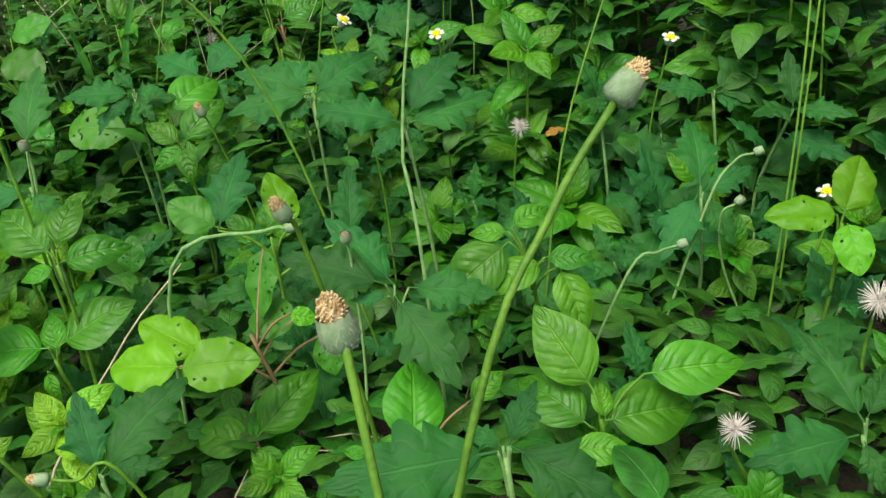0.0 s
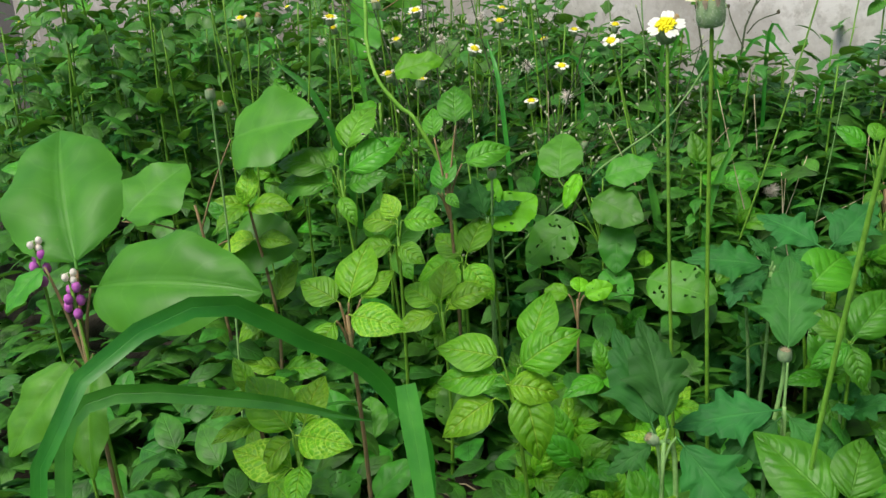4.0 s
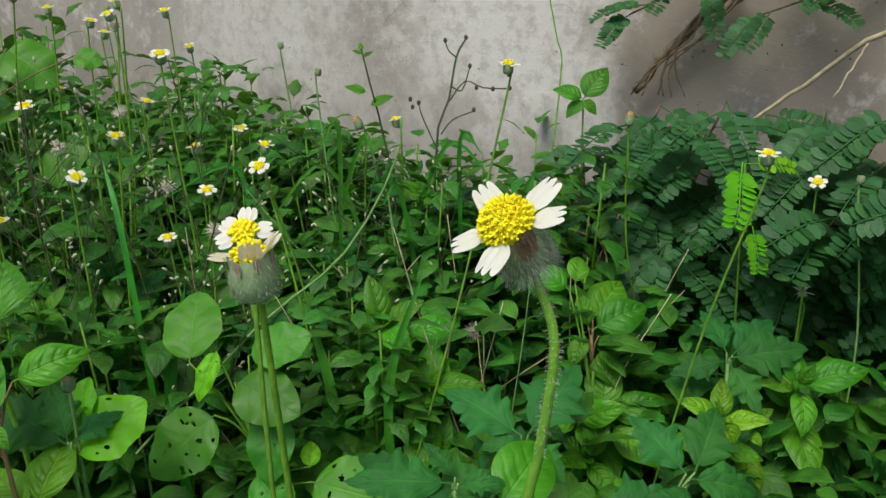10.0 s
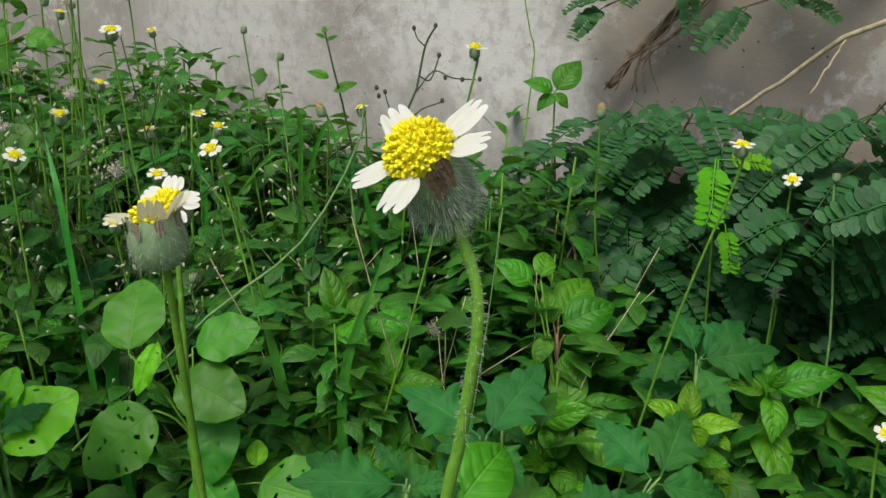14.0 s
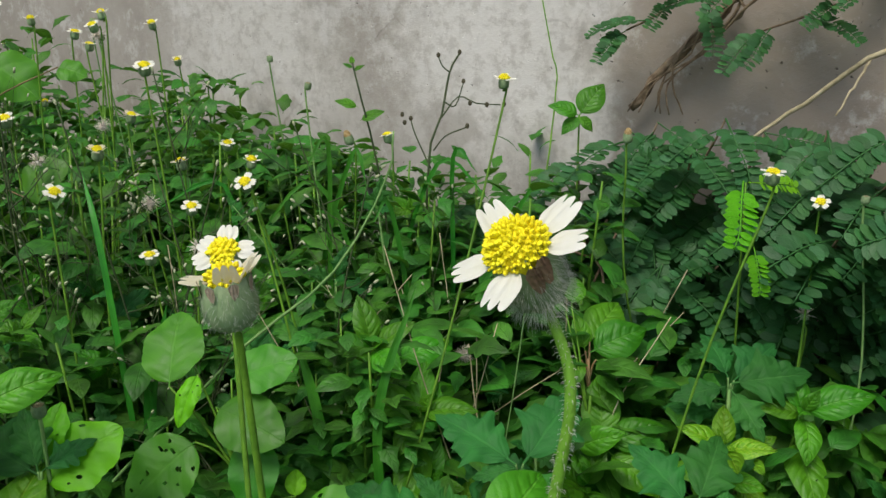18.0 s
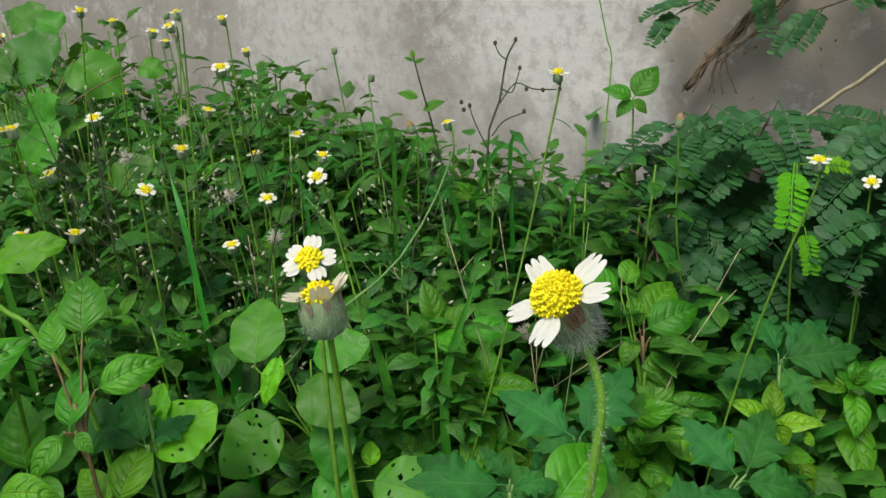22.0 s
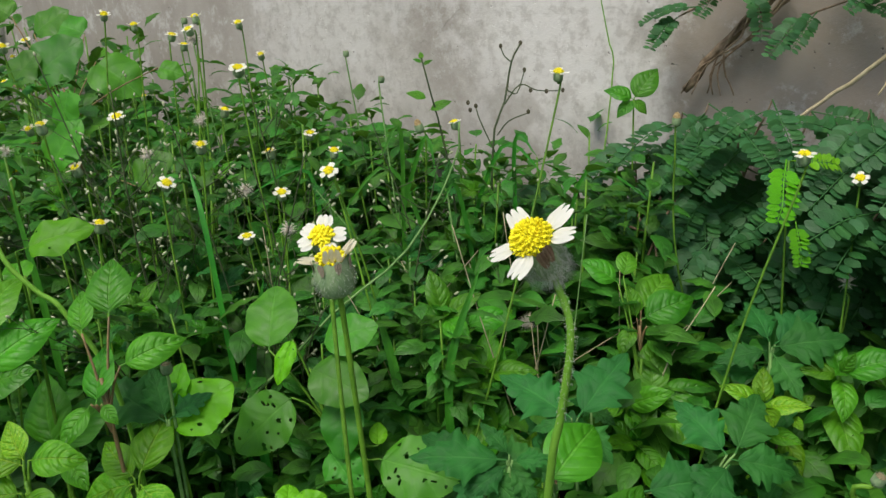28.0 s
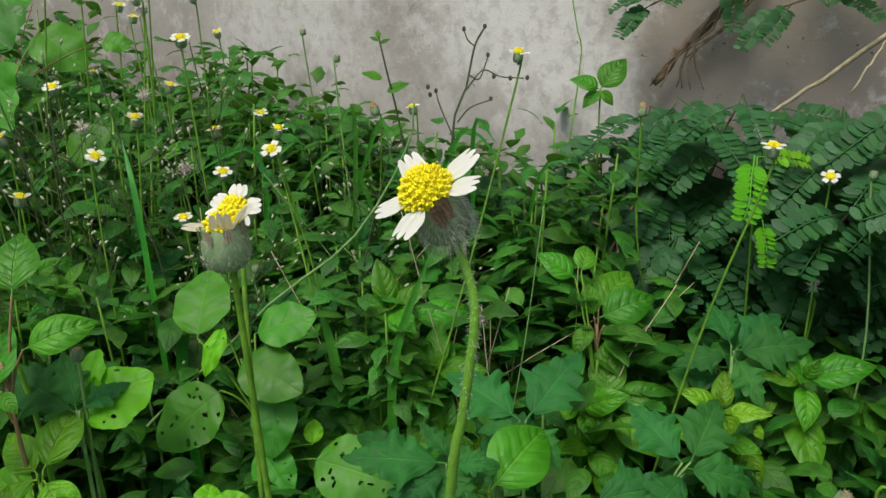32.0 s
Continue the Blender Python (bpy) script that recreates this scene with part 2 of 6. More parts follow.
def plaster_material():
    """Old cement plaster: broad grey and buff stains, pale washes, pits and fine cracks."""
    m, n, l = shader("weathered_plaster")
    b = n["Principled BSDF"]
    big, mid_, fine = noise_node(n, l, 2.6, 5.0, rough=0.6), noise_node(n, l, 9.0, 6.0, rough=0.65), noise_node(n, l, 70.0, 6.0, rough=0.7)
    c = mix_node(n, l, step_node(n, l, big, 0.38, 0.62), (0.30, 0.275, 0.24), (0.40, 0.375, 0.34))
    where = n.new("ShaderNodeSeparateXYZ")
    l.new(n.new("ShaderNodeTexCoord").outputs["Object"], where.inputs[0])
    torn = math_node(n, l, "MULTIPLY", math_node(n, l, "SUBTRACT", noise_node(n, l, 6.0, 8.0, "Object", 0.72), 0.5), 0.55)
    # pale lime wash over the middle, ending at a torn edge where bare buff render begins
    for at, wide, strength in ((-0.24, 0.13, 0.65), (0.045, 0.12, 0.9)):
        off = math_node(n, l, "ABSOLUTE", math_node(n, l, "ADD", where.outputs["X"], -at))
        c = mix_node(n, l, step_node(n, l, math_node(n, l, "ADD", off, torn), wide - 0.07, wide + 0.07, strength, 0.0), c, (0.66, 0.645, 0.615))
    bare = math_node(n, l, "ADD", where.outputs["X"], math_node(n, l, "MULTIPLY", torn, 0.12))
    c = mix_node(n, l, step_node(n, l, bare, 0.118, 0.140, 0.0, 0.75), c, (0.26, 0.215, 0.168))
    # grey damp creeping up from the foot
    damp = math_node(n, l, "ADD", where.outputs["Z"], torn)
    c = mix_node(n, l, step_node(n, l, damp, 0.16, 0.36, 0.6, 0.0), c, (0.20, 0.185, 0.16))
    c = mix_node(n, l, step_node(n, l, mid_, 0.52, 0.62, 0.0, 0.5), c, (0.27, 0.245, 0.21))
    c = mix_node(n, l, step_node(n, l, noise_node(n, l, 16.0, 8.0, "Object", 0.75), 0.52, 0.62, 0.0, 0.5), c, (0.60, 0.59, 0.57))
    c = mix_node(n, l, step_node(n, l, fine, 0.47, 0.62, 0.0, 0.4), c, (0.29, 0.265, 0.235))
    run = n.new("ShaderNodeTexNoise")
    squash = n.new("ShaderNodeMapping")
    squash.inputs["Scale"].default_value = (7.0, 7.0, 2.6)
    l.new(n.new("ShaderNodeTexCoord").outputs["Object"], squash.inputs[0])
    l.new(squash.outputs[0], run.inputs["Vector"])
    run.inputs["Detail"].default_value = 5.0
    c = mix_node(n, l, step_node(n, l, run.outputs["Fac"], 0.52, 0.72, 0.0, 0.22), c, (0.25, 0.225, 0.19))
    pits = noise_node(n, l, 190.0, 2.0)
    pit = step_node(n, l, pits, 0.70, 0.76)
    c = mix_node(n, l, math_node(n, l, "MULTIPLY", pit, 0.75), c, (0.12, 0.10, 0.085))
    vor = n.new("ShaderNodeTexVoronoi")
    vor.feature = "DISTANCE_TO_EDGE"
    tc = n.new("ShaderNodeTexCoord")
    wob = n.new("ShaderNodeTexNoise")
    wob.inputs["Scale"].default_value, wob.inputs["Detail"].default_value = 12.0, 4.0
    add = n.new("ShaderNodeVectorMath")
    add.operation = "MULTIPLY_ADD"
    l.new(tc.outputs["Object"], wob.inputs["Vector"])
    l.new(wob.outputs["Color"], add.inputs[0])
    add.inputs[1].default_value = (0.12, 0.12, 0.12)
    l.new(tc.outputs["Object"], add.inputs[2])
    l.new(add.outputs[0], vor.inputs["Vector"])
    vor.inputs["Scale"].default_value = 2.3
    crack = step_node(n, l, vor.outputs["Distance"], 0.001, 0.006, 1.0, 0.0)
    gate = step_node(n, l, mid_, 0.45, 0.6)
    crack = math_node(n, l, "MULTIPLY", crack, gate)
    c = mix_node(n, l, math_node(n, l, "MULTIPLY", crack, 0.35), c, (0.13, 0.11, 0.09))
    l.new(c, b.inputs["Base Color"])
    b.inputs["Roughness"].default_value = 0.9
    h = math_node(n, l, "SUBTRACT", math_node(n, l, "ADD", math_node(n, l, "MULTIPLY", mid_, 2.0), fine), pit)
    l.new(bump_node(n, l, h, 0.0010), b.inputs["Normal"])
    return m


M_SOIL, M_PLASTER = soil_material(), plaster_material()


# ---- mesh helpers ----
def mesh_of(name, verts, faces, material, uvs=None, smooth=True):
    me = bpy.data.meshes.new(name)
    me.from_pydata([tuple(v) for v in verts], [], faces)
    if uvs is not None:
        layer = me.uv_layers.new(name="UVMap")
        flat = np.asarray(uvs, dtype=np.float32)[[i for f in faces for i in f]]
        layer.data.foreach_set("uv", flat.ravel())
    me.polygons.foreach_set("use_smooth", [smooth] * len(me.polygons))
    me.materials.append(material)
    me.update()
    return me


def part(name, mesh, parent, m=None, label=""):
    ob = new(name, mesh)
    ob.parent = parent
    if m is not None:
        ob.matrix_basis = m
    return tagged(ob, label)


def thing(name, place, label, category, group="", kind=""):
    ob = new(name)
    ob.empty_display_size = 0.02
    ob.location = place
    return tagged(ob, label, category, group, kind)


def bend_line(points, n=12):
    """A smooth line through a few points (Catmull-Rom)."""
    p = [Vector(q) for q in points]
    if len(p) == 2:
        return [p[0].lerp(p[1], i / n) for i in range(n + 1)]
    p = [p[0] * 2 - p[1]] + p + [p[-1] * 2 - p[-2]]
    out = []
    k = max(3, n // (len(p) - 3))
    for a, b, c, d in zip(p, p[1:], p[2:], p[3:]):
        for i in range(k):
            t = i / k
            out.append(0.5 * ((2 * b) + (c - a) * t + (2 * a - 5 * b + 4 * c - d) * t * t + (3 * b - a - 3 * c + d) * t ** 3))
    return out + [p[-2]]


def tube_data(line, r0, r1, sides=6):
    verts, faces = [], []
    n = len(line)
    ref = Vector((0.31, 0.87, 0.11))
    for i, q in enumerate(line):
        ahead = (line[min(i + 1, n - 1)] - line[max(i - 1, 0)]).normalized()
        a = ahead.cross(ref).normalized()
        b = ahead.cross(a)
        r = r0 + (r1 - r0) * i / (n - 1)
        for k in range(sides):
            w = 2 * math.pi * k / sides
            verts.append(q + (a * math.cos(w) + b * math.sin(w)) * r)
    for i in range(n - 1):
        for k in range(sides):
            j = (k + 1) % sides
            faces.append((i * sides + k, i * sides + j, (i + 1) * sides + j, (i + 1) * sides + k))
    faces.append(tuple(range((n - 1) * sides, n * sides)))
    return verts, faces


def tube(name, line, r0, r1, material, sides=6):
    v, f = tube_data(line, r0, r1, sides)
    return mesh_of(name, v, f, material)


def merged(name, pieces, material, smooth=True):
    verts, faces = [], []
    for v, f in pieces:
        k = len(verts)
        verts += list(v)
        faces += [tuple(i + k for i in g) for g in f]
    return mesh_of(name, verts, faces, material, None, smooth)


def ball_data(centre, r, tall=1.0, rings=4, sides=7, axis=None):
    centre = Vector(centre)
    verts, faces = [], []
    q = Vector((0, 0, 1)).rotation_difference(Vector(axis)).to_matrix() if axis is not None else Matrix.Identity(3)
    for i in range(rings + 1):
        th = math.pi * i / rings
        for k in range(sides):
            w = 2 * math.pi * k / sides
            verts.append(centre + q @ Vector((r * math.sin(th) * math.cos(w), r * math.sin(th) * math.sin(w), -r * tall * math.cos(th))))
    for i in range(rings):
        for k in range(sides):
            j = (k + 1) % sides
            faces.append((i * sides + k, i * sides + j, (i + 1) * sides + j, (i + 1) * sides + k))
    return verts, faces


# ---- leaves ----
def w_oval(v, s):
    return 0.278 * math.sin(math.pi * min(1, v) ** 0.76) ** 0.86 * (1 - 0.16 * v * v)


def w_narrow(v, s):
    return 0.23 * math.sin(math.pi * v ** 0.9) ** 0.95


def w_daisy(v, s):
    w = 0.265 * math.sin(math.pi * v ** 0.75) ** 0.85 * (1 - 0.25 * v)
    saw = 1 - ((v * 5.2 + (0.35 if s > 0 else 0.0)) % 1.0)
    saw = saw ** 1.3
    lobe = 1 + 0.30 * math.exp(-((v - (0.44 if s > 0 else 0.38)) / 0.07) ** 2)
    return w * lobe * (1.06 - 0.36 * saw) if 0.2 < v < 0.97 else w * 0.75


def w_round(v, s):
    w = 0.36 * math.sin(math.pi * v ** 0.8) ** 0.65
    return w * (0.975 + 0.035 * abs(math.sin(v * 30 + (0.8 if s > 0 else 0.0))))


def w_heart(v, s):
    return 0.48 * (math.sin(math.pi * (0.16 + 0.84 * v) ** 0.9) ** 0.8) if v > 0.0 else 0.22


def w_leaflet(v, s):
    return 0.28 * math.sin(math.pi * v ** 0.9) ** 0.5


def leaf_data(width, nu=8, nv=14, fold=0.25, droop=0.5, ripple=0.03, stalk=0.0, holes=0, seed=0, wave=4.0):
    """A leaf one metre long in the xy plane, its stalk at the origin, its tip along +y."""
    rng = random.Random(seed)
    verts, uvs, faces = [], [], []
    y = z = 0.0
    twist = rng.uniform(-0.25, 0.25)
    ph = rng.uniform(0, 6.28)
    for j in range(nv + 1):
        v = j / nv
        if j:
            a = droop * (v - 0.25)
            y, z = y + math.cos(a) / nv, z - math.sin(a) / nv
        for i in range(nu + 1):
            u = i / nu * 2 - 1
            w = max(width(v, 1 if u > 0 else -1), 0.006)
            x = u * w
            lift = 1.9 * fold * (abs(x) - 0.95 * u * u * w) + ripple * math.sin(wave * 2 * math.pi * v + ph + (1.4 if u > 0 else 0)) * abs(u) ** 1.5 * min(1, 4 * w)
            lift += twist * x * v
            verts.append([x, stalk + y, z + lift])
            uvs.append((i / nu, v))
    # insect holes: small ovals, mostly between midrib and margin
    spots = []
    for _ in range(holes):
        spots.append((rng.choice((-1, 1)) * rng.uniform(0.25, 0.85), rng.uniform(0.15, 0.88), rng.uniform(0.010, 0.022), rng.uniform(0.014, 0.036), rng.uniform(0, 3.1)))
    flat = [((i / nu * 2 - 1) * max(width(j / nv, 1 if i * 2 > nu else -1), 0.006), j / nv) for j in range(nv + 1) for i in range(nu + 1)]
    spots = [(a * max(width(b, a), 0.006), b, c, d, e) for a, b, c, d, e in spots]

    def inside(px, py):
        for a, b, c, d, e in spots:
            qx, qy = (px - a) * math.cos(e) + (py - b) * math.sin(e), (py - b) * math.cos(e) - (px - a) * math.sin(e)
            k = math.hypot(qx / c, qy / d)
            if k < 1:
                return a, b, max(k, 0.2)
        return None

    for j in range(nv):
        for i in range(nu):
            k = j * (nu + 1) + i
            ring = (k, k + 1, k + nu + 2, k + nu + 1)
            if not spots or not inside(sum(flat[q][0] for q in ring) / 4, sum(flat[q][1] for q in ring) / 4):
                faces.append(ring)
    if spots:
        for k, (px, py) in enumerate(flat):
            hit = inside(px, py)
            if hit:
                verts[k][0] += (px - hit[0]) * (1 / hit[2] - 1)
                verts[k][1] += (py - hit[1]) * (1 / hit[2] - 1)
    if stalk:
        k = len(verts)
        for j, yy in enumerate((0.0, stalk + 0.02)):
            for dx, dz in ((-0.012, 0), (0, 0.012), (0.012, 0), (0, -0.012)):
                verts.append((dx, yy, dz))
                uvs.append((0.5, 0.01))
        for i in range(4):
            faces.append((k + i, k + (i + 1) % 4, k + 4 + (i + 1) % 4, k + 4 + i))
    return verts, faces, uvs


def leaf_set(name, material, width, count, **kw):
    out = []
    for i in range(count):
        rng = random.Random(name + str(i))
        args = dict(kw)
        args["droop"] = kw.get("droop", 0.5) * rng.uniform(0.4, 1.5)
        args["fold"] = kw.get("fold", 0.25) * rng.uniform(0.5, 1.4)
        args["seed"] = i * 17 + len(name)
        if kw.get("holes"):
            args["holes"] = kw["holes"] if i % 2 else 0
        v, f, t = leaf_data(width, **args)
        out.append(mesh_of(name, v, f, material, t))
    return out


NET = leaf_set("leaf", M_NET, w_oval, 8, nu=8, nv=16, fold=0.34, droop=0.8, ripple=0.016, stalk=0.06, wave=2.2)
OVAL = leaf_set("leaf", M_OVAL, w_oval, 8, nu=8, nv=16, fold=0.34, droop=0.8, ripple=0.014, stalk=0.08, wave=2.2)
DAISYLEAF = leaf_set("leaf", M_DAISY, w_daisy, 6, nu=8, nv=48, fold=0.25, droop=0.6, ripple=0.03, stalk=0.10)
ROUND = leaf_set("leaf", M_ROUND, w_round, 5, nu=24, nv=36, fold=0.14, droop=0.6, ripple=0.03, stalk=0.25, holes=10, wave=2.2)
HEART = leaf_set("leaf", M_ROUND, w_heart, 3, nu=10, nv=16, fold=0.15, droop=0.5, ripple=0.05, stalk=0.05, wave=2.0)
ROUNDLIME = leaf_set("leaf", M_LIME, w_round, 4, nu=24, nv=36, fold=0.2, droop=0.6, ripple=0.035, stalk=0.03, holes=4, wave=2.5)
ROUNDS = leaf_set("leaf", M_ROUND, w_round, 4, nu=14, nv=26, fold=0.2, droop=0.6, ripple=0.03, stalk=0.05, wave=2.5)
LIME = leaf_set("leaf", M_LIME, w_heart, 4, nu=20, nv=30, fold=0.18, droop=0.6, ripple=0.05, stalk=0.2, holes=2, wave=2.0)


def place_leaf(parent, meshes, rng, base, azimuth, rise, size, roll=0.0, name="leaf", label=""):
    """A leaf on its plant: base in the plant's own frame, azimuth from +y towards -x, rise above the level, in degrees."""
    m = pose(*base) @ pose(0, 0, 0, 36 if name == "leaf" else 30, 0, 0) @ pose(0, 0, 0, 0, 0, azimuth) @ pose(0, 0, 0, rise, roll, 0) @ Matrix.Diagonal((size, size, size, 1))
    return part(name, rng.choice(meshes), parent, m, label)


# ---- ground and wall ----
def ground():
    verts, faces = [], []
    xs = [-60, -20, -6, -2.5] + [-1.5 + 0.05 * i for i in range(61)] + [2.5, 6, 20, 60]
    ys = [-60, -20, -6, -2] + [-1.0 + 0.05 * i for i in range(71)] + [4, 8, 20, 60]
    for yv in ys:
        for xv in xs:
            near = abs(xv) < 2 and -1.5 < yv < 3
            verts.append((xv, yv, noise.noise(Vector((xv * 5, yv * 5, 0))) * 0.012 if near else 0.0))
    w = len(xs)
    for j in range(len(ys) - 1):
        for i in range(w - 1):
            faces.append((j * w + i, j * w + i + 1, (j + 1) * w + i + 1, (j + 1) * w + i))
    ob = new("ground", mesh_of("ground", verts, faces, M_SOIL))
    tagged(ob, "dark damp soil under dense weeds", "ground", kind="structure")


WALL_SLOPE = -0.70


def wall_y(x):
    return 0.83 + WALL_SLOPE * x


def wall():
    """A plastered wall that runs past the weeds at a slant."""
    along = Vector((1, WALL_SLOPE, 0)).normalized()
    back = Vector((-along.y, along.x, 0))
    start = Vector((0, wall_y(0), 0))
    verts, faces = [], []
    nx, nz = 130, 26
    for j in range(nz + 1):
        for i in range(nx + 1):
            a = -4.0 + 7.0 * i / nx
            zz = -0.1 + 2.1 * j / nz
            dent = noise.noise(Vector((a * 3, zz * 3, 4.0))) * 0.006
            verts.append(start + along * a + back * dent + Vector((0, 0, zz)))
    w = nx + 1
    for j in range(nz):
        for i in range(nx):
            faces.append((j * w + i, j * w + i + 1, (j + 1) * w + i + 1, (j + 1) * w + i))
    k = len(verts)
    for a in (-4.0, 3.0):
        for zz in (-0.1, 2.0):
            verts.append(start + along * a + back * 0.18 + Vector((0, 0, zz)))
    top = nz * w
    faces += [(k, k + 2, k + 3, k + 1), (top, top + nx, k + 3, k + 1), (0, top, k + 1, k), (nx, k + 2, k + 3, top + nx)]
    me = mesh_of("wall", verts, faces, M_PLASTER)
    tagged(new("wall_back", me), "weathered grey plaster wall with stains and cracks", "wall", kind="structure")


ground()
wall()


# ---- plants ----
def leafy_weed(place, height, meshes, rng, label, group, size=0.035, tiers=3, lean=(0, 0), stalk=None, crown=4, name="leafy_weed"):
    """An upright weed with leaves in crossed pairs and a crown of small ones at its tip."""
    ob = thing(name, (place[0], place[1], 0), label, "weed", group)
    top = Vector((lean[0], lean[1], height))
    mid = top * 0.5 + Vector((rng.uniform(-1, 1), rng.uniform(-1, 1), 0)) * height * 0.06
    line = bend_line([(0, 0, -0.01), mid, top], 8)
    part("stem", tube("stem", line, 0.0016, 0.0010, stalk or M_STALK), ob)
    az = rng.uniform(0, 360)
    for i in range(tiers):
        q = line[min(len(line) - 1, int((0.30 + 0.62 * (i + 0.5) / tiers) * len(line)))]
        for side in (0, 180):
            place_leaf(ob, meshes, rng, q, az + side + rng.uniform(-18, 18), rng.uniform(-12, 28), size * rng.uniform(0.75, 1.2), rng.uniform(-14, 14))
        az += 90 + rng.uniform(-15, 15)
    for i in range(crown):
        place_leaf(ob, meshes, rng, top - Vector((0, 0, 0.002 * (i % 2))), az + i * 360 / crown + rng.uniform(-15, 15), rng.uniform(10, 45), size * rng.uniform(0.65, 1.05), rng.uniform(-12, 12))
    for i in range(2):
        place_leaf(ob, meshes, rng, top, az + 45 + i * 180, 62, size * 0.42)
    return ob


def daisy_rosette(place, height, rng, size=0.05, lean=(0, 0), count=7, label="", group="daisy leaves", bud=False):
    ob = thing("daisy_weed", (place[0], place[1], 0), label or "low daisy weed with dark green toothed leaves", "weed", group)
    top = Vector((lean[0], lean[1], height))
    line = bend_line([(0, 0, -0.01), top * 0.5 + Vector((rng.uniform(-.01, .01), rng.uniform(-.01, .01), 0)), top], 8)
    part("stem", tube("stem", line, 0.0017, 0.0009, M_PALE), ob)
    az = rng.uniform(0, 360)
    for i in range(count):
        q = line[max(2, int(len(line) * (0.45 + 0.55 * i / count)) - 1)]
        place_leaf(ob, DAISYLEAF, rng, q, az + i * 137 + rng.uniform(-20, 20), rng.uniform(-5, 40), size * rng.uniform(0.7, 1.15), rng.uniform(-15, 15))
    for i in range(3):
        place_leaf(ob, DAISYLEAF, rng, top, az + i * 120, rng.uniform(25, 55), size * rng.uniform(0.45, 0.75), rng.uniform(-10, 10))
    if bud:
        bud_head(ob, top + Vector((0.0, 0.0, 0.018)), (0.1, -0.2, 1), 0.0038, rng)
        part("stalk", tube("stalk", bend_line([top, top + Vector((0.002, 0, 0.018))], 3), 0.0009, 0.0009, M_PALE), ob)
    return ob


def frame_of(axis):
    return Vector((0, 0, 1)).rotation_difference(Vector(axis).normalized()).to_matrix()


def cup_mesh(r, tall, ribs=10):
    """The green cup under a flower head, of overlapping bracts, with its mouth at the origin."""
    verts, faces = [], []
    prof = [(0.24, -1.0), (0.70, -0.95), (0.95, -0.76), (1.0, -0.45), (0.95, -0.12), (0.86, 0.12)]
    sides = ribs * 2
    for i, (rr, zz) in enumerate(prof):
        for k in range(sides):
            w = 2 * math.pi * k / sides
            q = r * rr * (1.06 if k % 2 else 0.91)
            zt = zz * tall + (0.12 * tall if (i == len(prof) - 1 and k % 2) else 0)
            verts.append((q * math.cos(w), q * math.sin(w), zt))
    for i in range(len(prof) - 1):
        for k in range(sides):
            j = (k + 1) % sides
            faces.append((i * sides + k, i * sides + j, (i + 1) * sides + j, (i + 1) * sides + k))
    faces.append(tuple(reversed(range(sides))))
    return mesh_of("cup", verts, faces, M_CUP)


def dome_mesh(r, rise, bumps, material, size=0.16, seed=3):
    """A dome of many small knobbly florets."""
    pieces = [ball_data((0, 0, 0), r * 0.97, rise * 0.97, 6, 16)]
    for i in range(bumps):
        t = (i + 0.5) / bumps
        th = math.acos(1 - t * 0.95)
        w = i * 2.39996
        w += 0.12 * math.sin(i * 12.9898)
        d = Vector((math.sin(th) * math.cos(w), math.sin(th) * math.sin(w), math.cos(th) * rise)) * (1.0 + 0.07 * math.sin(i * 78.233))
        pieces.append(ball_data(d * r, r * size * (0.8 + 0.35 * ((i * 7919 + seed) % 10) / 10), 1.5, 3, 5, d))
    return merged("disc", pieces, material)


def petal_mesh(length, wide, teeth=3, curl=0.2, material=None, deep=0.3):
    """A ray petal along +x with a toothed tip."""
    verts, faces, uvs = [], [], []
    nu, nv = 21, 8
    for j in range(nv + 1):
        v = j / nv
        for i in range(nu + 1):
            u = i / nu * 2 - 1
            tooth = abs(math.sin((u * 0.5 + 0.5) * teeth * math.pi)) ** 0.5
            ln = length * (1 - deep * (1 - tooth) - 0.10 * u * u)
            w = wide * (0.36 + 0.64 * math.sin(math.pi * 0.5 * min(1, v * 1.5)))
            verts.append((v * ln, u * w * (1 - 0.12 * v * v), -curl * length * v * v + 0.10 * wide * (1 - u * u) - 0.05 * wide * math.cos(u * 9)))
            uvs.append((i / nu, v))
    for j in range(nv):
        for i in range(nu):
            k = j * (nu + 1) + i
            faces.append((k, k + 1, k + nu + 2, k + nu + 1))
    return mesh_of("petal", verts, faces, material or M_PETAL, uvs)


PETAL_BIG = petal_mesh(0.0052, 0.0022, 3, 0.08, deep=0.26)
PETAL = petal_mesh(0.0050, 0.0029, 3, 0.10, deep=0.2)
PETAL_SLIM = petal_mesh(0.0050, 0.0017, 2, 0.10, deep=0.22)
PETAL_FADED = petal_mesh(0.0055, 0.0026, 3, 0.05, M_FADED, 0.3)
CUP_HERO, CUP, CUP_SMALL = cup_mesh(0.0045, 0.0088, 12), cup_mesh(0.0043, 0.0075), cup_mesh(0.0036, 0.0062)
DISC_HERO = dome_mesh(0.0043, 0.98, 320, M_DISC, 0.080)
DISC = dome_mesh(0.0036, 0.55, 45, M_DISC, 0.19)
DISC_OLD = dome_mesh(0.0031, 1.75, 130, M_OLD, 0.12)
M_BUDTIP = plain_material("bud_tip", (0.26, 0.24, 0.13), (0.42, 0.36, 0.22), 400, 0.8, 0.0003, 0.2)
DISC_BUD = dome_mesh(0.0034, 0.8, 60, M_BUDTIP, 0.15)
DISC_TALL = dome_mesh(0.0032, 0.95, 45, M_DISC, 0.19)


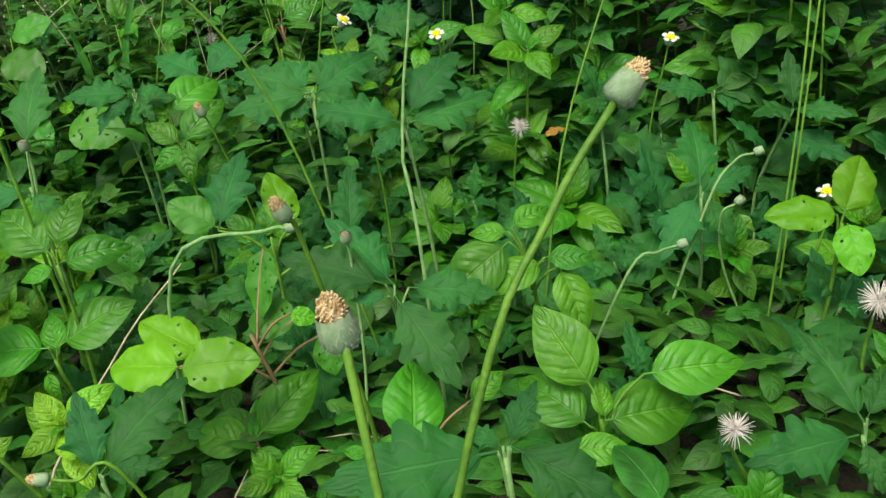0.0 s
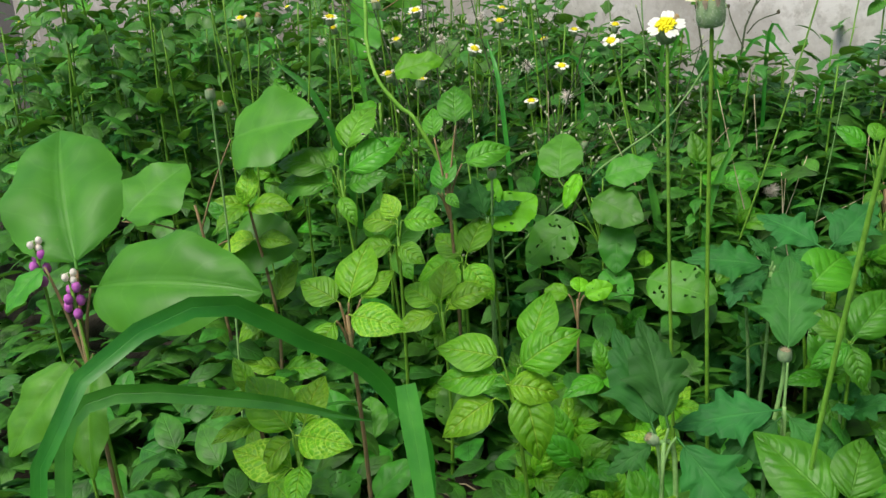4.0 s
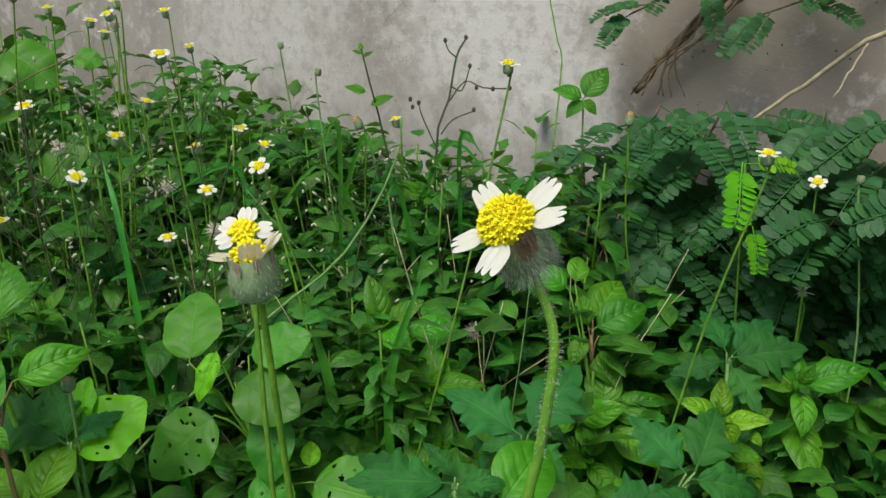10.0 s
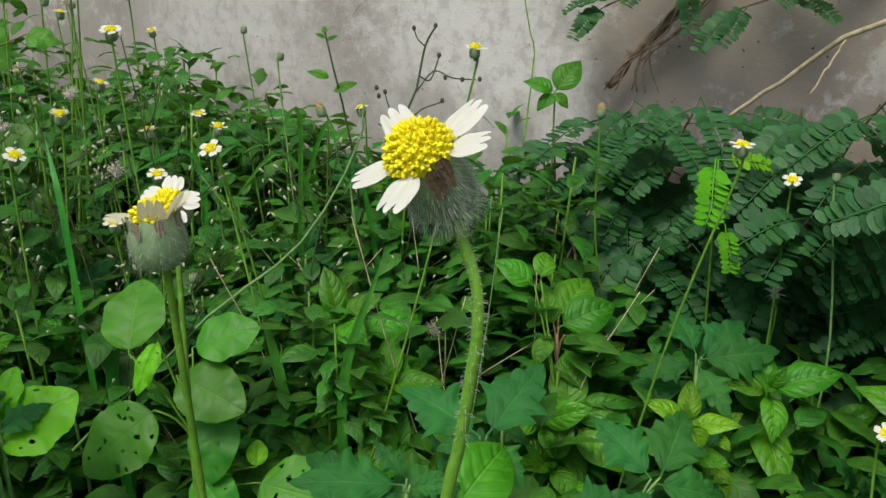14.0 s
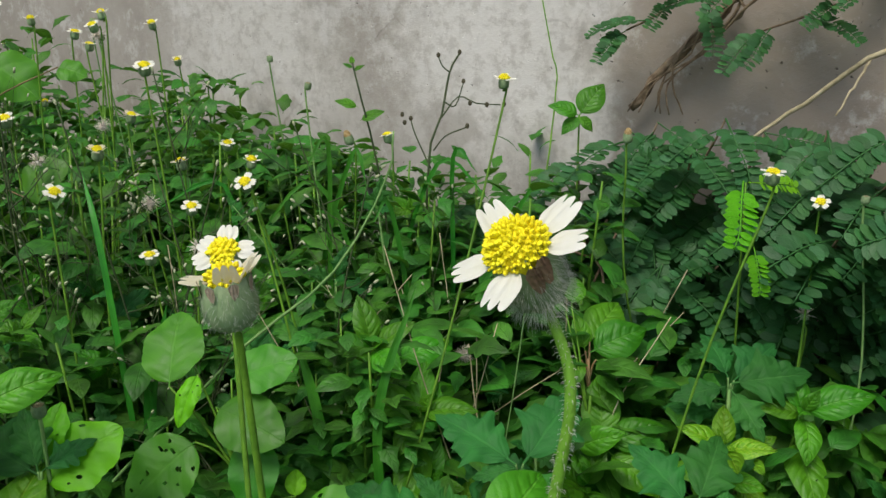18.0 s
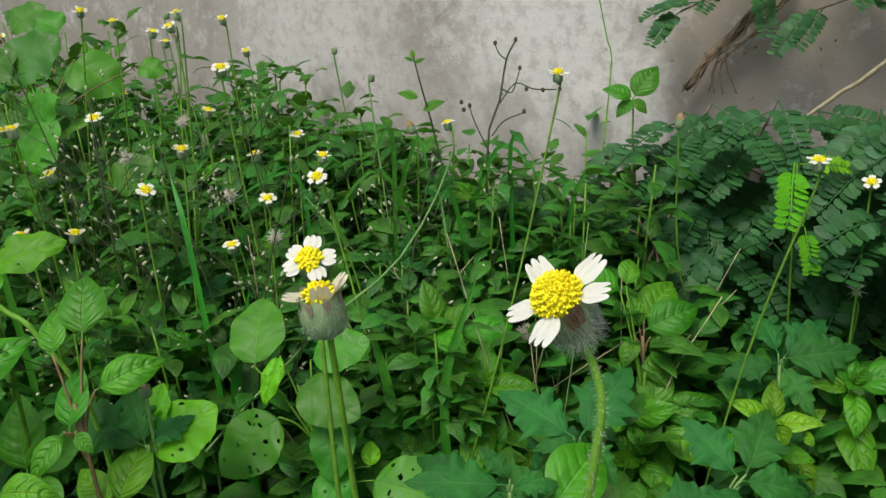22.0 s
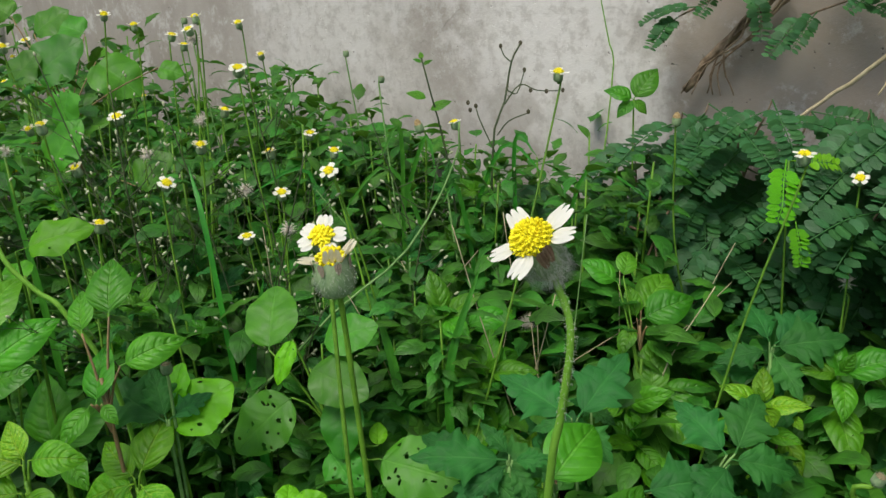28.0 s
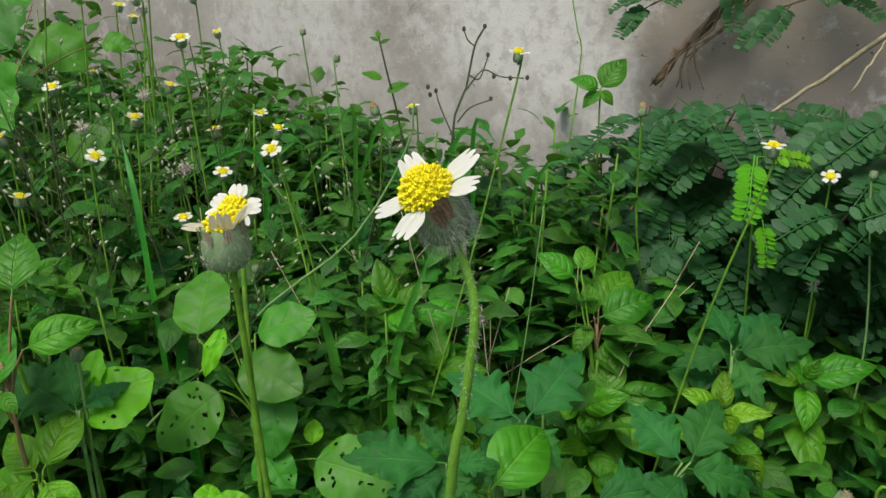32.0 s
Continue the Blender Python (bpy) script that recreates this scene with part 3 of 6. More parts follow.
def bud_head(ob, centre, axis, r, rng, tip=None):
    q = frame_of(axis).to_4x4()
    m = Matrix.Translation(centre) @ q
    s = r / 0.0043
    part("cup", CUP, ob, m @ Matrix.Diagonal((s, s, s, 1)))
    part("bud_tip", DISC_BUD if tip is None else tip, ob, m @ Matrix.Diagonal((s * 0.85, s * 0.85, s * 0.8, 1)))


def fluff_mesh(r, count, seed, up=0.2):
    rng = random.Random(seed)
    pieces = []
    for i in range(count):
        d = Vector((rng.gauss(0, 1), rng.gauss(0, 1), rng.gauss(0, 1) + up)).normalized()
        ln = r * rng.uniform(0.75, 1.1)
        pieces.append(tube_data([d * r * 0.15, d * ln * 0.6, d * ln + Vector((0, 0, -0.05 * r))], r * 0.035, r * 0.012, 3))
    pieces.append(ball_data((0, 0, -0.2 * r), r * 0.33, 0.8))
    return merged("fluff", pieces, M_FLUFF)


FLUFF = [fluff_mesh(0.0085, 110, i) for i in range(3)]
FLUFF_LOOSE = [fluff_mesh(0.0085, 60, 11 + i, 1.6) for i in range(2)]


def hair_mesh(line, count, length, seed, radius):
    rng = random.Random(seed)
    pieces = []
    for _ in range(count):
        i = rng.randrange(len(line) - 1)
        q = line[i].lerp(line[i + 1], rng.random())
        ahead = (line[i + 1] - line[i]).normalized()
        d = ahead.cross(Vector((rng.gauss(0, 1), rng.gauss(0, 1), rng.gauss(0, 1)))).normalized()
        ln = length * rng.uniform(0.5, 1.3)
        pieces.append(tube_data([q + d * radius * 0.8, q + d * (radius + ln * 0.6) + ahead * ln * 0.1, q + d * (radius + ln) - ahead * ln * 0.25], 0.00005, 0.000025, 3))
    return merged("hairs", pieces, M_HAIR)


def flower(points, axis, look_="open", rng=None, label="", stem_r=0.0009, size=1.0, angles=None, group="daisies", stalk=None, bloom=1.0, tilts=None):
    """A daisy on its long stalk. points: the stalk from the ground to just under the head; axis: the way that the head faces."""
    rng = rng or random.Random(1)
    base = Vector(points[0])
    names = dict(open=("white daisy with a yellow centre on a thin stalk", "daisy"), bud=("closed green daisy bud on a pale stalk", "daisy bud"),
                 old=("withered orange-brown daisy head on a stalk", "daisy head"), tall=("daisy with tall yellow centre and short white petals", "daisy"),
                 faded=("fading daisy with cream petals and yellow centre", "daisy"), seed=("fluffy cream seed head on a stalk", "seed head"), loose=("ragged pale seed head losing its bristles", "seed head"))
    lab, cat = names[look_]
    ob = thing({"open": "daisy", "tall": "daisy", "faded": "daisy", "bud": "daisy_bud", "old": "withered_daisy", "seed": "seed_head", "loose": "seed_head"}[look_], base, label or lab, cat, group)
    line = [q - base for q in bend_line(points, 40 if len(points) > 5 else 16)]
    part("stalk", tube("stalk", line, stem_r * 1.15, stem_r, stalk or (M_PALE if look_ == "bud" else M_STALK), 7), ob)
    q = frame_of(axis)
    ax = Vector(axis).normalized()
    top = line[-1]
    s = size
    centre = top + ax * 0.0072 * s
    m = Matrix.Translation(centre) @ q.to_4x4() @ Matrix.Diagonal((s, s, s, 1))
    if look_ in ("seed", "loose"):
        part("bristles", rng.choice(FLUFF if look_ == "seed" else FLUFF_LOOSE), ob, m)
        if look_ == "loose":
            part("cup", CUP_SMALL, ob, m @ Matrix.Diagonal((0.8, 0.8, 0.6, 1)))
        return ob
    head = part("flower_head", CUP if look_ != "tall" else CUP_SMALL, ob, m)
    if look_ == "bud":
        part("bud_tip", DISC_BUD, head, Matrix.Diagonal((0.8, 0.8, 0.6, 1)))
        return ob
    part("disc", {"open": DISC, "tall": DISC_TALL, "faded": DISC_TALL, "old": DISC_OLD}[look_], head, pose(0, 0, 0.0008) @ Matrix.Diagonal((bloom, bloom, bloom, 1)))
    if look_ == "open":
        for a in (angles or [i * 72 + rng.uniform(-8, 8) for i in range(5)]):
            part("petal", PETAL, head, pose(0, 0, 0, 0, 0, a) @ pose(0.0030, 0, 0.0008, rng.uniform(-8, 8), -rng.uniform(0, 22), 0))
    elif look_ in ("tall", "faded"):
        for i, a in enumerate(angles or [i * 72 + rng.uniform(-10, 10) for i in range(5)]):
            rise = tilts[i] if tilts else rng.uniform(10, 45)
            part("petal", PETAL_SLIM if look_ == "tall" else PETAL_FADED, head, pose(0, 0, 0, 0, 0, a) @ pose(0.0032 * bloom, 0, 0.0006, rng.uniform(-10, 10), -rise, 0) @ Matrix.Diagonal((bloom, bloom, bloom, 1)))
    return ob


# the near daisy, at eye height
def near_daisy():
    base = Vector((-0.018, 0.150, 0))
    ob = thing("daisy", base, "large white daisy with knobbly yellow centre and hairy stalk", "daisy", "daisies")
    ax = Vector((-0.40, -0.36, 0.84)).normalized()
    centre_ = Vector((-0.0053, 0.0955, 0.3800))
    root_end = centre_ - ax * 0.0088
    pts = [base, (-0.014, 0.135, 0.15), (-0.0065, 0.112, 0.27), (-0.0024, 0.0995, 0.3250), (-0.0004, 0.0975, 0.3380), (0.0009, 0.0965, 0.3480), (0.0019, 0.0960, 0.3570), (0.0014, 0.0968, 0.3640), root_end]
    line = [q - base for q in bend_line(pts, 72)]
    part("stalk", tube("stalk", line, 0.0011, 0.00078, M_VINE, 12), ob)
    part("stalk_hairs", hair_mesh(line[36:], 320, 0.0007, 5, 0.0008), ob, None, "fine white hairs")
    q = frame_of(ax)
    centre = centre_ - base
    m = Matrix.Translation(centre) @ q.to_4x4()
    cup = part("flower_head", CUP_HERO, ob, m, "grey-green hairy cup")
    rng = random.Random(8)
    pieces = []
    for i in range(2100):
        w, t = rng.uniform(0, 6.283), rng.random() ** 0.8
        rr = 0.0046 * min(1.0, 0.34 + 2.0 * t) * (1.0 if t < 0.75 else 0.96)
        b = centre - ax * (0.0087 * (1 - 0.96 * t))
        d = q @ Vector((math.cos(w), math.sin(w), -0.45 + rng.uniform(-0.45, 0.35)))
        ln = rng.uniform(0.0003, 0.0011)
        pieces.append(tube_data([b + d * rr * 0.9, b + d * (rr + ln * 0.6), b + d * (rr + ln) - ax * ln * 0.35], 0.000018, 0.000008, 3))
    part("cup_hairs", merged("hairs", pieces, M_HAIR), ob, None, "fine white hairs")
    part("disc", DISC_HERO, cup, pose(0, 0, 0.0006))
    # the petals sit unevenly round the centre: place, way, rise, size
    right = Vector((1, 0, 0))
    up = ax.cross(right).normalized()
    right = up.cross(ax).normalized()
    basis = Matrix((right, up, ax)).transposed().to_4x4()
    inv = m.inverted()
    for a, yaw, tilt, sc in ((-13, 0, 8, 1.1), (32, 0, 16, 1.28), (112, 0, 44, 1.12), (182, 0, 6, 1.12), (256, -22, 2, 1.22)):
        full = Matrix.Translation(centre) @ basis @ pose(0, 0, 0, 0, 0, a) @ pose(0.0039, 0, 0.0004, 0, -tilt, yaw) @ Matrix.Diagonal((sc, sc, sc, 1))
        part("petal", PETAL_BIG, cup, inv @ full)
    for a, z in ((287, 0.0010), (306, 0.0016)):
        full = Matrix.Translation(centre) @ basis @ pose(0, 0, 0, 0, 0, a) @ pose(0.0049, 0, z, 0, 93, 0)
        part("bract", cup_bract(), cup, inv @ full, "dark purplish-brown inner bract")
    return ob


def cup_bract():
    if "bract" not in SHARED:
        SHARED["bract"] = petal_mesh(0.0046, 0.0012, 1, -0.04, M_CUPRIB, 0.5)
    return SHARED["bract"]


def cup_tip():
    if "tip" not in SHARED:
        SHARED["tip"] = petal_mesh(0.0028, 0.0009, 1, -0.04, M_PINK, 0.6)
    return SHARED["tip"]


def cup_hairs():
    """Short white hairs over a small cup, shared by the heads that are seen close by."""
    if "hairs" not in SHARED:
        rng, pieces = random.Random(21), []
        for i in range(520):
            w, t = rng.uniform(0, 6.283), rng.uniform(0.03, 1.0)
            rr = 0.0043 * min(1.0, 0.5 + 2.2 * t) * (1.0 if t < 0.8 else 0.95)
            d = Vector((math.cos(w), math.sin(w), -0.5))
            q = Vector((rr * math.cos(w), rr * math.sin(w), -0.0075 * (1 - t)))
            ln = rng.uniform(0.0003, 0.0008)
            pieces.append(tube_data([q, q + d * ln * 0.6, q + d * ln - Vector((0, 0, 0.3 * ln))], 0.00002, 0.000008, 3))
        SHARED["hairs"] = merged("hairs", pieces, M_HAIR)
    return SHARED["hairs"]


SHARED = {}
near_daisy()
R = random.Random(42)

# the two daisies behind it
fading = flower([(-0.052, 0.19, 0), (-0.061, 0.18, 0.2), (-0.0645, 0.1695, 0.33), (-0.0650, 0.1675, 0.3415)], (-0.08, -0.12, 1), "faded", R, "fading daisy with cream petals above a striped pinkish cup", 0.0009, 1.4, [178, 292, 352, 40], bloom=0.86, tilts=[14, 74, 60, 40])
fading_head = next(o for o in fading.children if o.name.startswith("flower_head"))
for i in range(7):
    part("bract", cup_tip(), fading_head, pose(0, 0, 0, 0, 0, 200 + i * 51) @ pose(0.0043, 0, 0.0016, 0, 96, 0), "pinkish bract tip")
part("cup_hairs", cup_hairs(), fading_head, None, "fine white hairs")
flower([(-0.070, 0.21, 0), (-0.081, 0.222, 0.2), (-0.0865, 0.240, 0.315), (-0.0875, 0.2465, 0.3290)], (-0.05, -0.62, 0.78), "open", R, "white daisy with many petals and yellow centre", 0.0009, 1.25, [84, 6, 148, 208, 300])

# daisies of the middle ground: stalk foot, head, kind
def stand(head, look_, foot=None, axis=None, size=0.85, r=0.0007, mid=None, stalk=None):
    h = Vector(head)
    a = Vector(axis or (R.uniform(-0.3, 0.3), R.uniform(-0.45, 0.1), 1)).normalized()
    f = Vector(foot) if foot else Vector((h.x + R.uniform(-0.03, 0.03), h.y + R.uniform(-0.02, 0.03), 0))
    top = h - a * 0.008 * size
    pts = [f]
    pts += [Vector(mid)] if mid else [f.lerp(top, 0.55) + Vector((R.uniform(-0.012, 0.012), R.uniform(-0.01, 0.01), 0))]
    flower(pts + [top - a * 0.012, top], a, look_, R, "", r, size, stalk=stalk)


stand((0.013, 0.498, 0.366), "tall", (-0.085, 0.43, 0), (0.05, -0.1, 1), 0.9, mid=(-0.027, 0.445, 0.2))
stand((0.150, 0.423, 0.323), "open", (0.075, 0.42, 0), (0.0, -0.15, 1), 0.85, mid=(0.118, 0.423, 0.2))
stand((0.221, 0.525, 0.282), "open", (0.20, 0.50, 0), (-0.2, -0.5, 0.8), 0.8, mid=(0.216, 0.52, 0.15))
stand((0.101, 0.561, 0.322), "old", (0.16, 0.575, 0), (0, -0.1, 1), 0.75, mid=(0.107, 0.563, 0.2))
stand((0.224, 0.536, 0.200), "loose", (0.20, 0.53, 0), None, 1.0)
stand((-0.012, 0.535, 0.172), "seed", (-0.02, 0.55, 0), None, 1.0)
stand((0.2151, 0.3601, 0.1913), "open", (0.22, 0.375, 0), (-0.1, -0.5, 0.85), 0.8)
stand((0.240, 0.505, 0.290), "bud", (0.225, 0.49, 0), (0, 0, 1), 0.6)
stand((0.186, 0.457, 0.122), "loose", (0.18, 0.46, 0), None, 0.6)
stand((-0.145, 0.487, 0.307), "open", (-0.10, 0.48, 0), (-0.1, -0.6, 0.8), 0.9)
stand((-0.143, 0.500, 0.318), "tall", (-0.115, 0.50, 0), (0.1, -0.1, 1), 0.8)
stand((-0.192, 0.525, 0.283), "open", (-0.185, 0.52, 0), (0.1, -0.35, 0.9), 0.85)
stand((-0.215, 0.503, 0.256), "open", (-0.21, 0.50, 0), (0, -0.2, 1), 0.85)
stand((-0.242, 0.507, 0.324), "faded", (-0.235, 0.50, 0), (0.1, -0.2, 1), 0.85)
stand((-0.256, 0.473, 0.305), "open", (-0.25, 0.47, 0), (0.4, -0.4, 0.8), 0.85)
stand((-0.227, 0.563, 0.372), "open", (-0.20, 0.55, 0), (0.1, -0.35, 1), 0.95)
stand((-0.355, 0.611, 0.331), "open", (-0.36, 0.60, 0), (0, -0.4, 0.9), 1.0)
stand((-0.317, 0.719, 0.405), "tall", None, None, 0.95)
stand((-0.304, 0.800, 0.394), "tall", None, None, 0.95)
stand((-0.170, 0.513, 0.218), "bud", None, (0.1, 0, 1), 0.7)
FIELD = [((-0.364, 0.378, 0.360), "faded"), ((-0.333, 0.387, 0.367), "tall"), ((-0.346, 0.484, 0.346), "faded"), ((-0.363, 0.425, 0.338), "open"),
         ((-0.334, 0.497, 0.312), "faded"), ((-0.298, 0.452, 0.283), "faded"), ((-0.314, 0.420, 0.292), "faded"), ((-0.501, 0.466, 0.387), "faded"),
         ((-0.433, 0.367, 0.366), "open"), ((-0.437, 0.411, 0.340), "faded"), ((-0.391, 0.398, 0.267), "faded"), ((-0.649, 0.654, 0.399), "faded"),
         ((-0.375, 0.659, 0.413), "tall"), ((-0.373, 0.709, 0.401), "tall"), ((-0.338, 0.764, 0.385), "bud"), ((-0.222, 0.600, 0.299), "faded"),
         ((-0.275, 0.652, 0.327), "faded"), ((-0.202, 0.659, 0.303), "open"), ((-0.100, 0.628, 0.312), "old"), ((-0.072, 0.654, 0.309), "open"),
         ((-0.133, 0.655, 0.350), "bud"), ((-0.180, 0.736, 0.366), "bud"), ((-0.320, 0.583, 0.304), "seed"), ((-0.296, 0.645, 0.320), "seed"),
         ((-0.225, 0.541, 0.282), "seed"), ((-0.476, 0.508, 0.336), "old"), ((-0.481, 0.433, 0.266), "old"), ((-0.185, 0.510, 0.259), "seed")]
for head, kind_ in FIELD:
    stand(head, kind_, None, None, 0.85 if kind_ != "bud" else 0.65)
for i in range(34):
    hx = R.uniform(-1.15, -0.3)
    hy = R.uniform(0.55, wall_y(hx) - 0.08)
    stand((hx, hy, R.uniform(0.27, 0.40)), R.choice(["open", "faded", "open", "tall", "bud", "seed"]), None, None, 0.85)

# heads of the first stretch
near_heads = [flower([(0.2452, -0.2705, 0.0000), (0.2118, -0.1623, 0.2266), (0.2092, -0.1537, 0.2374)], (-0.15, -0.02, 1), "old", R, "withered orange-brown daisy head on a hairy stalk", 0.0009, 0.9, stalk=M_STALK),
              flower([(0.1776, -0.1872, 0.0000), (0.2304, -0.1322, 0.1949), (0.2544, -0.1083, 0.2413), (0.2719, -0.0964, 0.2639)], (0.6582, 0.3579, 0.6623), "old", R, "withered yellow-brown daisy head on a long hairy stalk", 0.0010, 0.92, stalk=M_STALK)]
for ob in near_heads:
    part("cup_hairs", cup_hairs(), next(o for o in ob.children if o.name.startswith("flower_head")), None, "fine white hairs")
stand((0.170, -0.033, 0.219), "old", (0.190, 0.00, 0), (-0.3, -0.3, 1), 0.75, 0.0009)
stand((0.144, 0.092, 0.157), "bud", (0.055, 0.095, 0), (1, -0.2, 0.15), 0.7, 0.0010, (0.072, 0.100, 0.135))
stand((0.032, -0.006, 0.089), "old", (0.09, 0.01, 0), (-1, -0.2, 0.3), 0.7, 0.0008, (0.065, 0.002, 0.085))
stand((0.061, 0.235, 0.184), "old", (0.09, 0.25, 0), (-0.3, -0.2, 1), 0.75, 0.0006)
stand((-0.025, 0.172, 0.191), "bud", (-0.01, 0.18, 0), (0, -0.1, 1), 0.75, 0.0010)
stand((0.271, 0.287, 0.135), "seed", (0.28, 0.29, 0), (0.2, -0.2, 1), 1.0)
stand((-0.011, 0.009, 0.125), "seed", (0.03, 0.03, 0), (-0.1, -0.3, 1), 0.95, 0.0009, (0.005, 0.012, 0.09))
stand((0.338, -0.005, 0.088), "seed", (0.37, 0.01, 0), (-0.1, -0.4, 1), 1.0, 0.0009)
stand((0.430, 0.070, 0.100), "seed", (0.44, 0.08, 0), None, 1.3, 0.0008)
stand((0.384, 0.315, 0.182), "open", (0.38, 0.32, 0), (0.1, -0.4, 1), 0.8)
stand((0.409, 0.185, 0.140), "bud", (0.34, 0.17, 0), (1, -0.1, 0.4), 0.65, 0.0008, (0.375, 0.178, 0.11))
stand((0.354, 0.142, 0.104), "bud", (0.28, 0.13, 0), (1, -0.1, 0.35), 0.65, 0.0008, (0.32, 0.138, 0.09))
stand((0.395, 0.173, 0.115), "bud", None, (0.6, -0.1, 0.6), 0.65)
stand((0.445, 0.174, 0.114), "open", None, None, 0.8)
stand((0.1610, 0.2510, 0.2280), "open", (0.17, 0.26, 0), (0.5, -0.3, 0.8), 0.7)
stand((-0.208, 0.333, 0.236), "bud", (-0.205, 0.335, 0), (0.05, -0.1, 1), 0.75, 0.0009)
stand((-0.084, 0.124, 0.165), "bud", (-0.05, 0.12, 0), (-0.6, -0.3, 0.6), 0.65, 0.0012)
stand((-0.360, 0.235, 0.308), "bud", (-0.37, 0.22, 0), (0, 0, 1), 0.75)
stand((0.172, 0.071, 0.160), "bud", None, (0, -0.3, 1), 0.65)
for top, foot, mid in (((0.085, 0.135, 0.300), (0.18, 0.14, 0), (0.130, 0.147, 0.207)),
                       ((0.330, 0.235, 0.270), (0.265, 0.15, 0), (0.290, 0.19, 0.15)), ((0.450, 0.24, 0.26), (0.40, 0.14, 0), (0.43, 0.19, 0.15)),
                       ((0.47, 0.27, 0.27), (0.43, 0.2, 0), (0.45, 0.23, 0.15))):
    stand(top, "bud", foot, None, 0.42, 0.0007, mid, M_STALK)
flower([(-0.235, 0.34, 0.0), (-0.238, 0.336, 0.20), (-0.2584, 0.3315, 0.266), (-0.2724, 0.3302, 0.2815), (-0.286, 0.3296, 0.2994), (-0.2953, 0.3368, 0.3237), (-0.2977, 0.3454, 0.3508), (-0.3043, 0.3545, 0.3805), (-0.3168, 0.3649, 0.4156)], (-0.2, -0.1, 1), "bud", R, "thick winding green stalk with a bud", 0.0013, 0.85, stalk=M_VINE)

# leafy weeds that stand out
NETLAB, OVALLAB = "leafy weed with pale netted green leaves", "leafy weed with smooth oval green leaves"
for x, y, z, size in ((-0.291, 0.147, 0.154, 0.030), (-0.388, 0.296, 0.215, 0.036), (-0.256, -0.052, 0.150, 0.038), (0.026, 0.055, 0.075, 0.030)):
    leafy_weed((x, y), z, NET, R, NETLAB, "netted weeds", size, 3, (R.uniform(-.01, .01), R.uniform(-.01, .01)), R.choice([M_STALK, M_RED]))


def leaf_between(parent, meshes, base, tip, breadth, rng):
    """A leaf from its stalk's end to its tip, its face turned up and to the open side."""
    base, tip = Vector(base), Vector(tip)
    along = tip - base
    size = along.length * 1.10
    y = along.normalized()
    z = Vector((rng.uniform(-0.25, 0.25), -0.62, 0.78))
    z = (z - y * z.dot(y)).normalized()
    x = y.cross(z)
    m = Matrix((x * breadth * 1.08, y, z)).transposed().to_4x4()
    return part("leaf", rng.choice(meshes), parent, Matrix.Translation(base) @ m @ Matrix.Diagonal((size, size, size, 1)))


def grown(name, label, leaves):
    """A weed whose leaves are set one by one on a stem from the ground."""
    n = len(leaves)
    top = sum((Vector(b) for _, b, _, _ in leaves), Vector()) / n
    root_ = Vector((top.x + R.uniform(-0.012, 0.012), top.y + R.uniform(0.0, 0.015), 0))
    ob = thing(name, root_, label, "weed")
    stem = M_PALE if name == "daisy_weed" else R.choice([M_STALK, M_STALK, M_RED])
    end = top - root_ - Vector((0, 0, 0.004))
    part("stem", tube("stem", bend_line([(0, 0, -0.01), end * 0.5 + Vector((0.003, 0, 0)), end], 8), 0.0016, 0.0010, stem), ob)
    for meshes, b, t, w in leaves:
        q = Vector(b) - root_
        if (q - end).length > 0.004:
            low = end * max(0.3, min(0.9, (q.z - 0.02) / max(end.z, 0.01)))
            part("leaf_stalk", tube("leaf_stalk", bend_line([low, low.lerp(q, 0.5) + Vector((0, 0, 0.004)), q], 5), 0.0009, 0.0006, stem, 5), ob)
        leaf_between(ob, meshes, q, Vector(t) - root_, w, R)
    return ob


def leaf_clump(place, leaves, label, name, meshes, category="weed", group=""):
    """Large leaves on long stalks from one root: each leaf is given by its stalk's end, the way it points, its rise and length."""
    ob = thing(name, (place[0], place[1], 0), label, category, group)
    for (x, y, z), az, rise, size in leaves:
        end = Vector((x - place[0], y - place[1], z))
        part("stalk", tube("stalk", bend_line([(0, 0, 0), (end.x * 0.4, end.y * 0.4, z * 0.6), end], 6), 0.0012, 0.0009, M_STALK), ob)
        place_leaf(ob, meshes, R, end, az, rise, size, R.uniform(-8, 8))
    return ob


HOLED = leaf_set("leaf", M_ROUND, w_round, 4, nu=28, nv=44, fold=0.16, droop=0.6, ripple=0.03, stalk=0.03, holes=15, wave=2.5)
HOLED = [HOLED[1], HOLED[3]]
DAISY_ = DAISYLEAF

# ---- plants that stand out, leaf by leaf: kind, stalk end, tip, breadth ----
grown("broad_leaved_weed", "broad-leaved weed with lime-green leaves and insect holes", [
    (ROUNDLIME, (0.0818, 0.0550, 0.1026), (0.0463, 0.0612, 0.1023), 0.90),
    (ROUNDLIME, (0.0821, 0.0547, 0.1017), (0.1180, 0.0540, 0.1044), 0.90),
    (ROUNDLIME, (0.0827, 0.0840, 0.0921), (0.0518, 0.0941, 0.1076), 0.80),
    (HOLED, (0.1356, 0.0896, 0.1049), (0.1091, 0.0974, 0.1025), 1.00),
    (HOLED, (0.1195, 0.1117, 0.1374), (0.1168, 0.0905, 0.1121), 0.70),
    (HOLED, (0.1477, 0.0969, 0.0905), (0.1515, 0.0834, 0.0746), 1.00),
    (ROUNDLIME, (0.1351, 0.0818, 0.1127), (0.1469, 0.0810, 0.1089), 1.00),
])
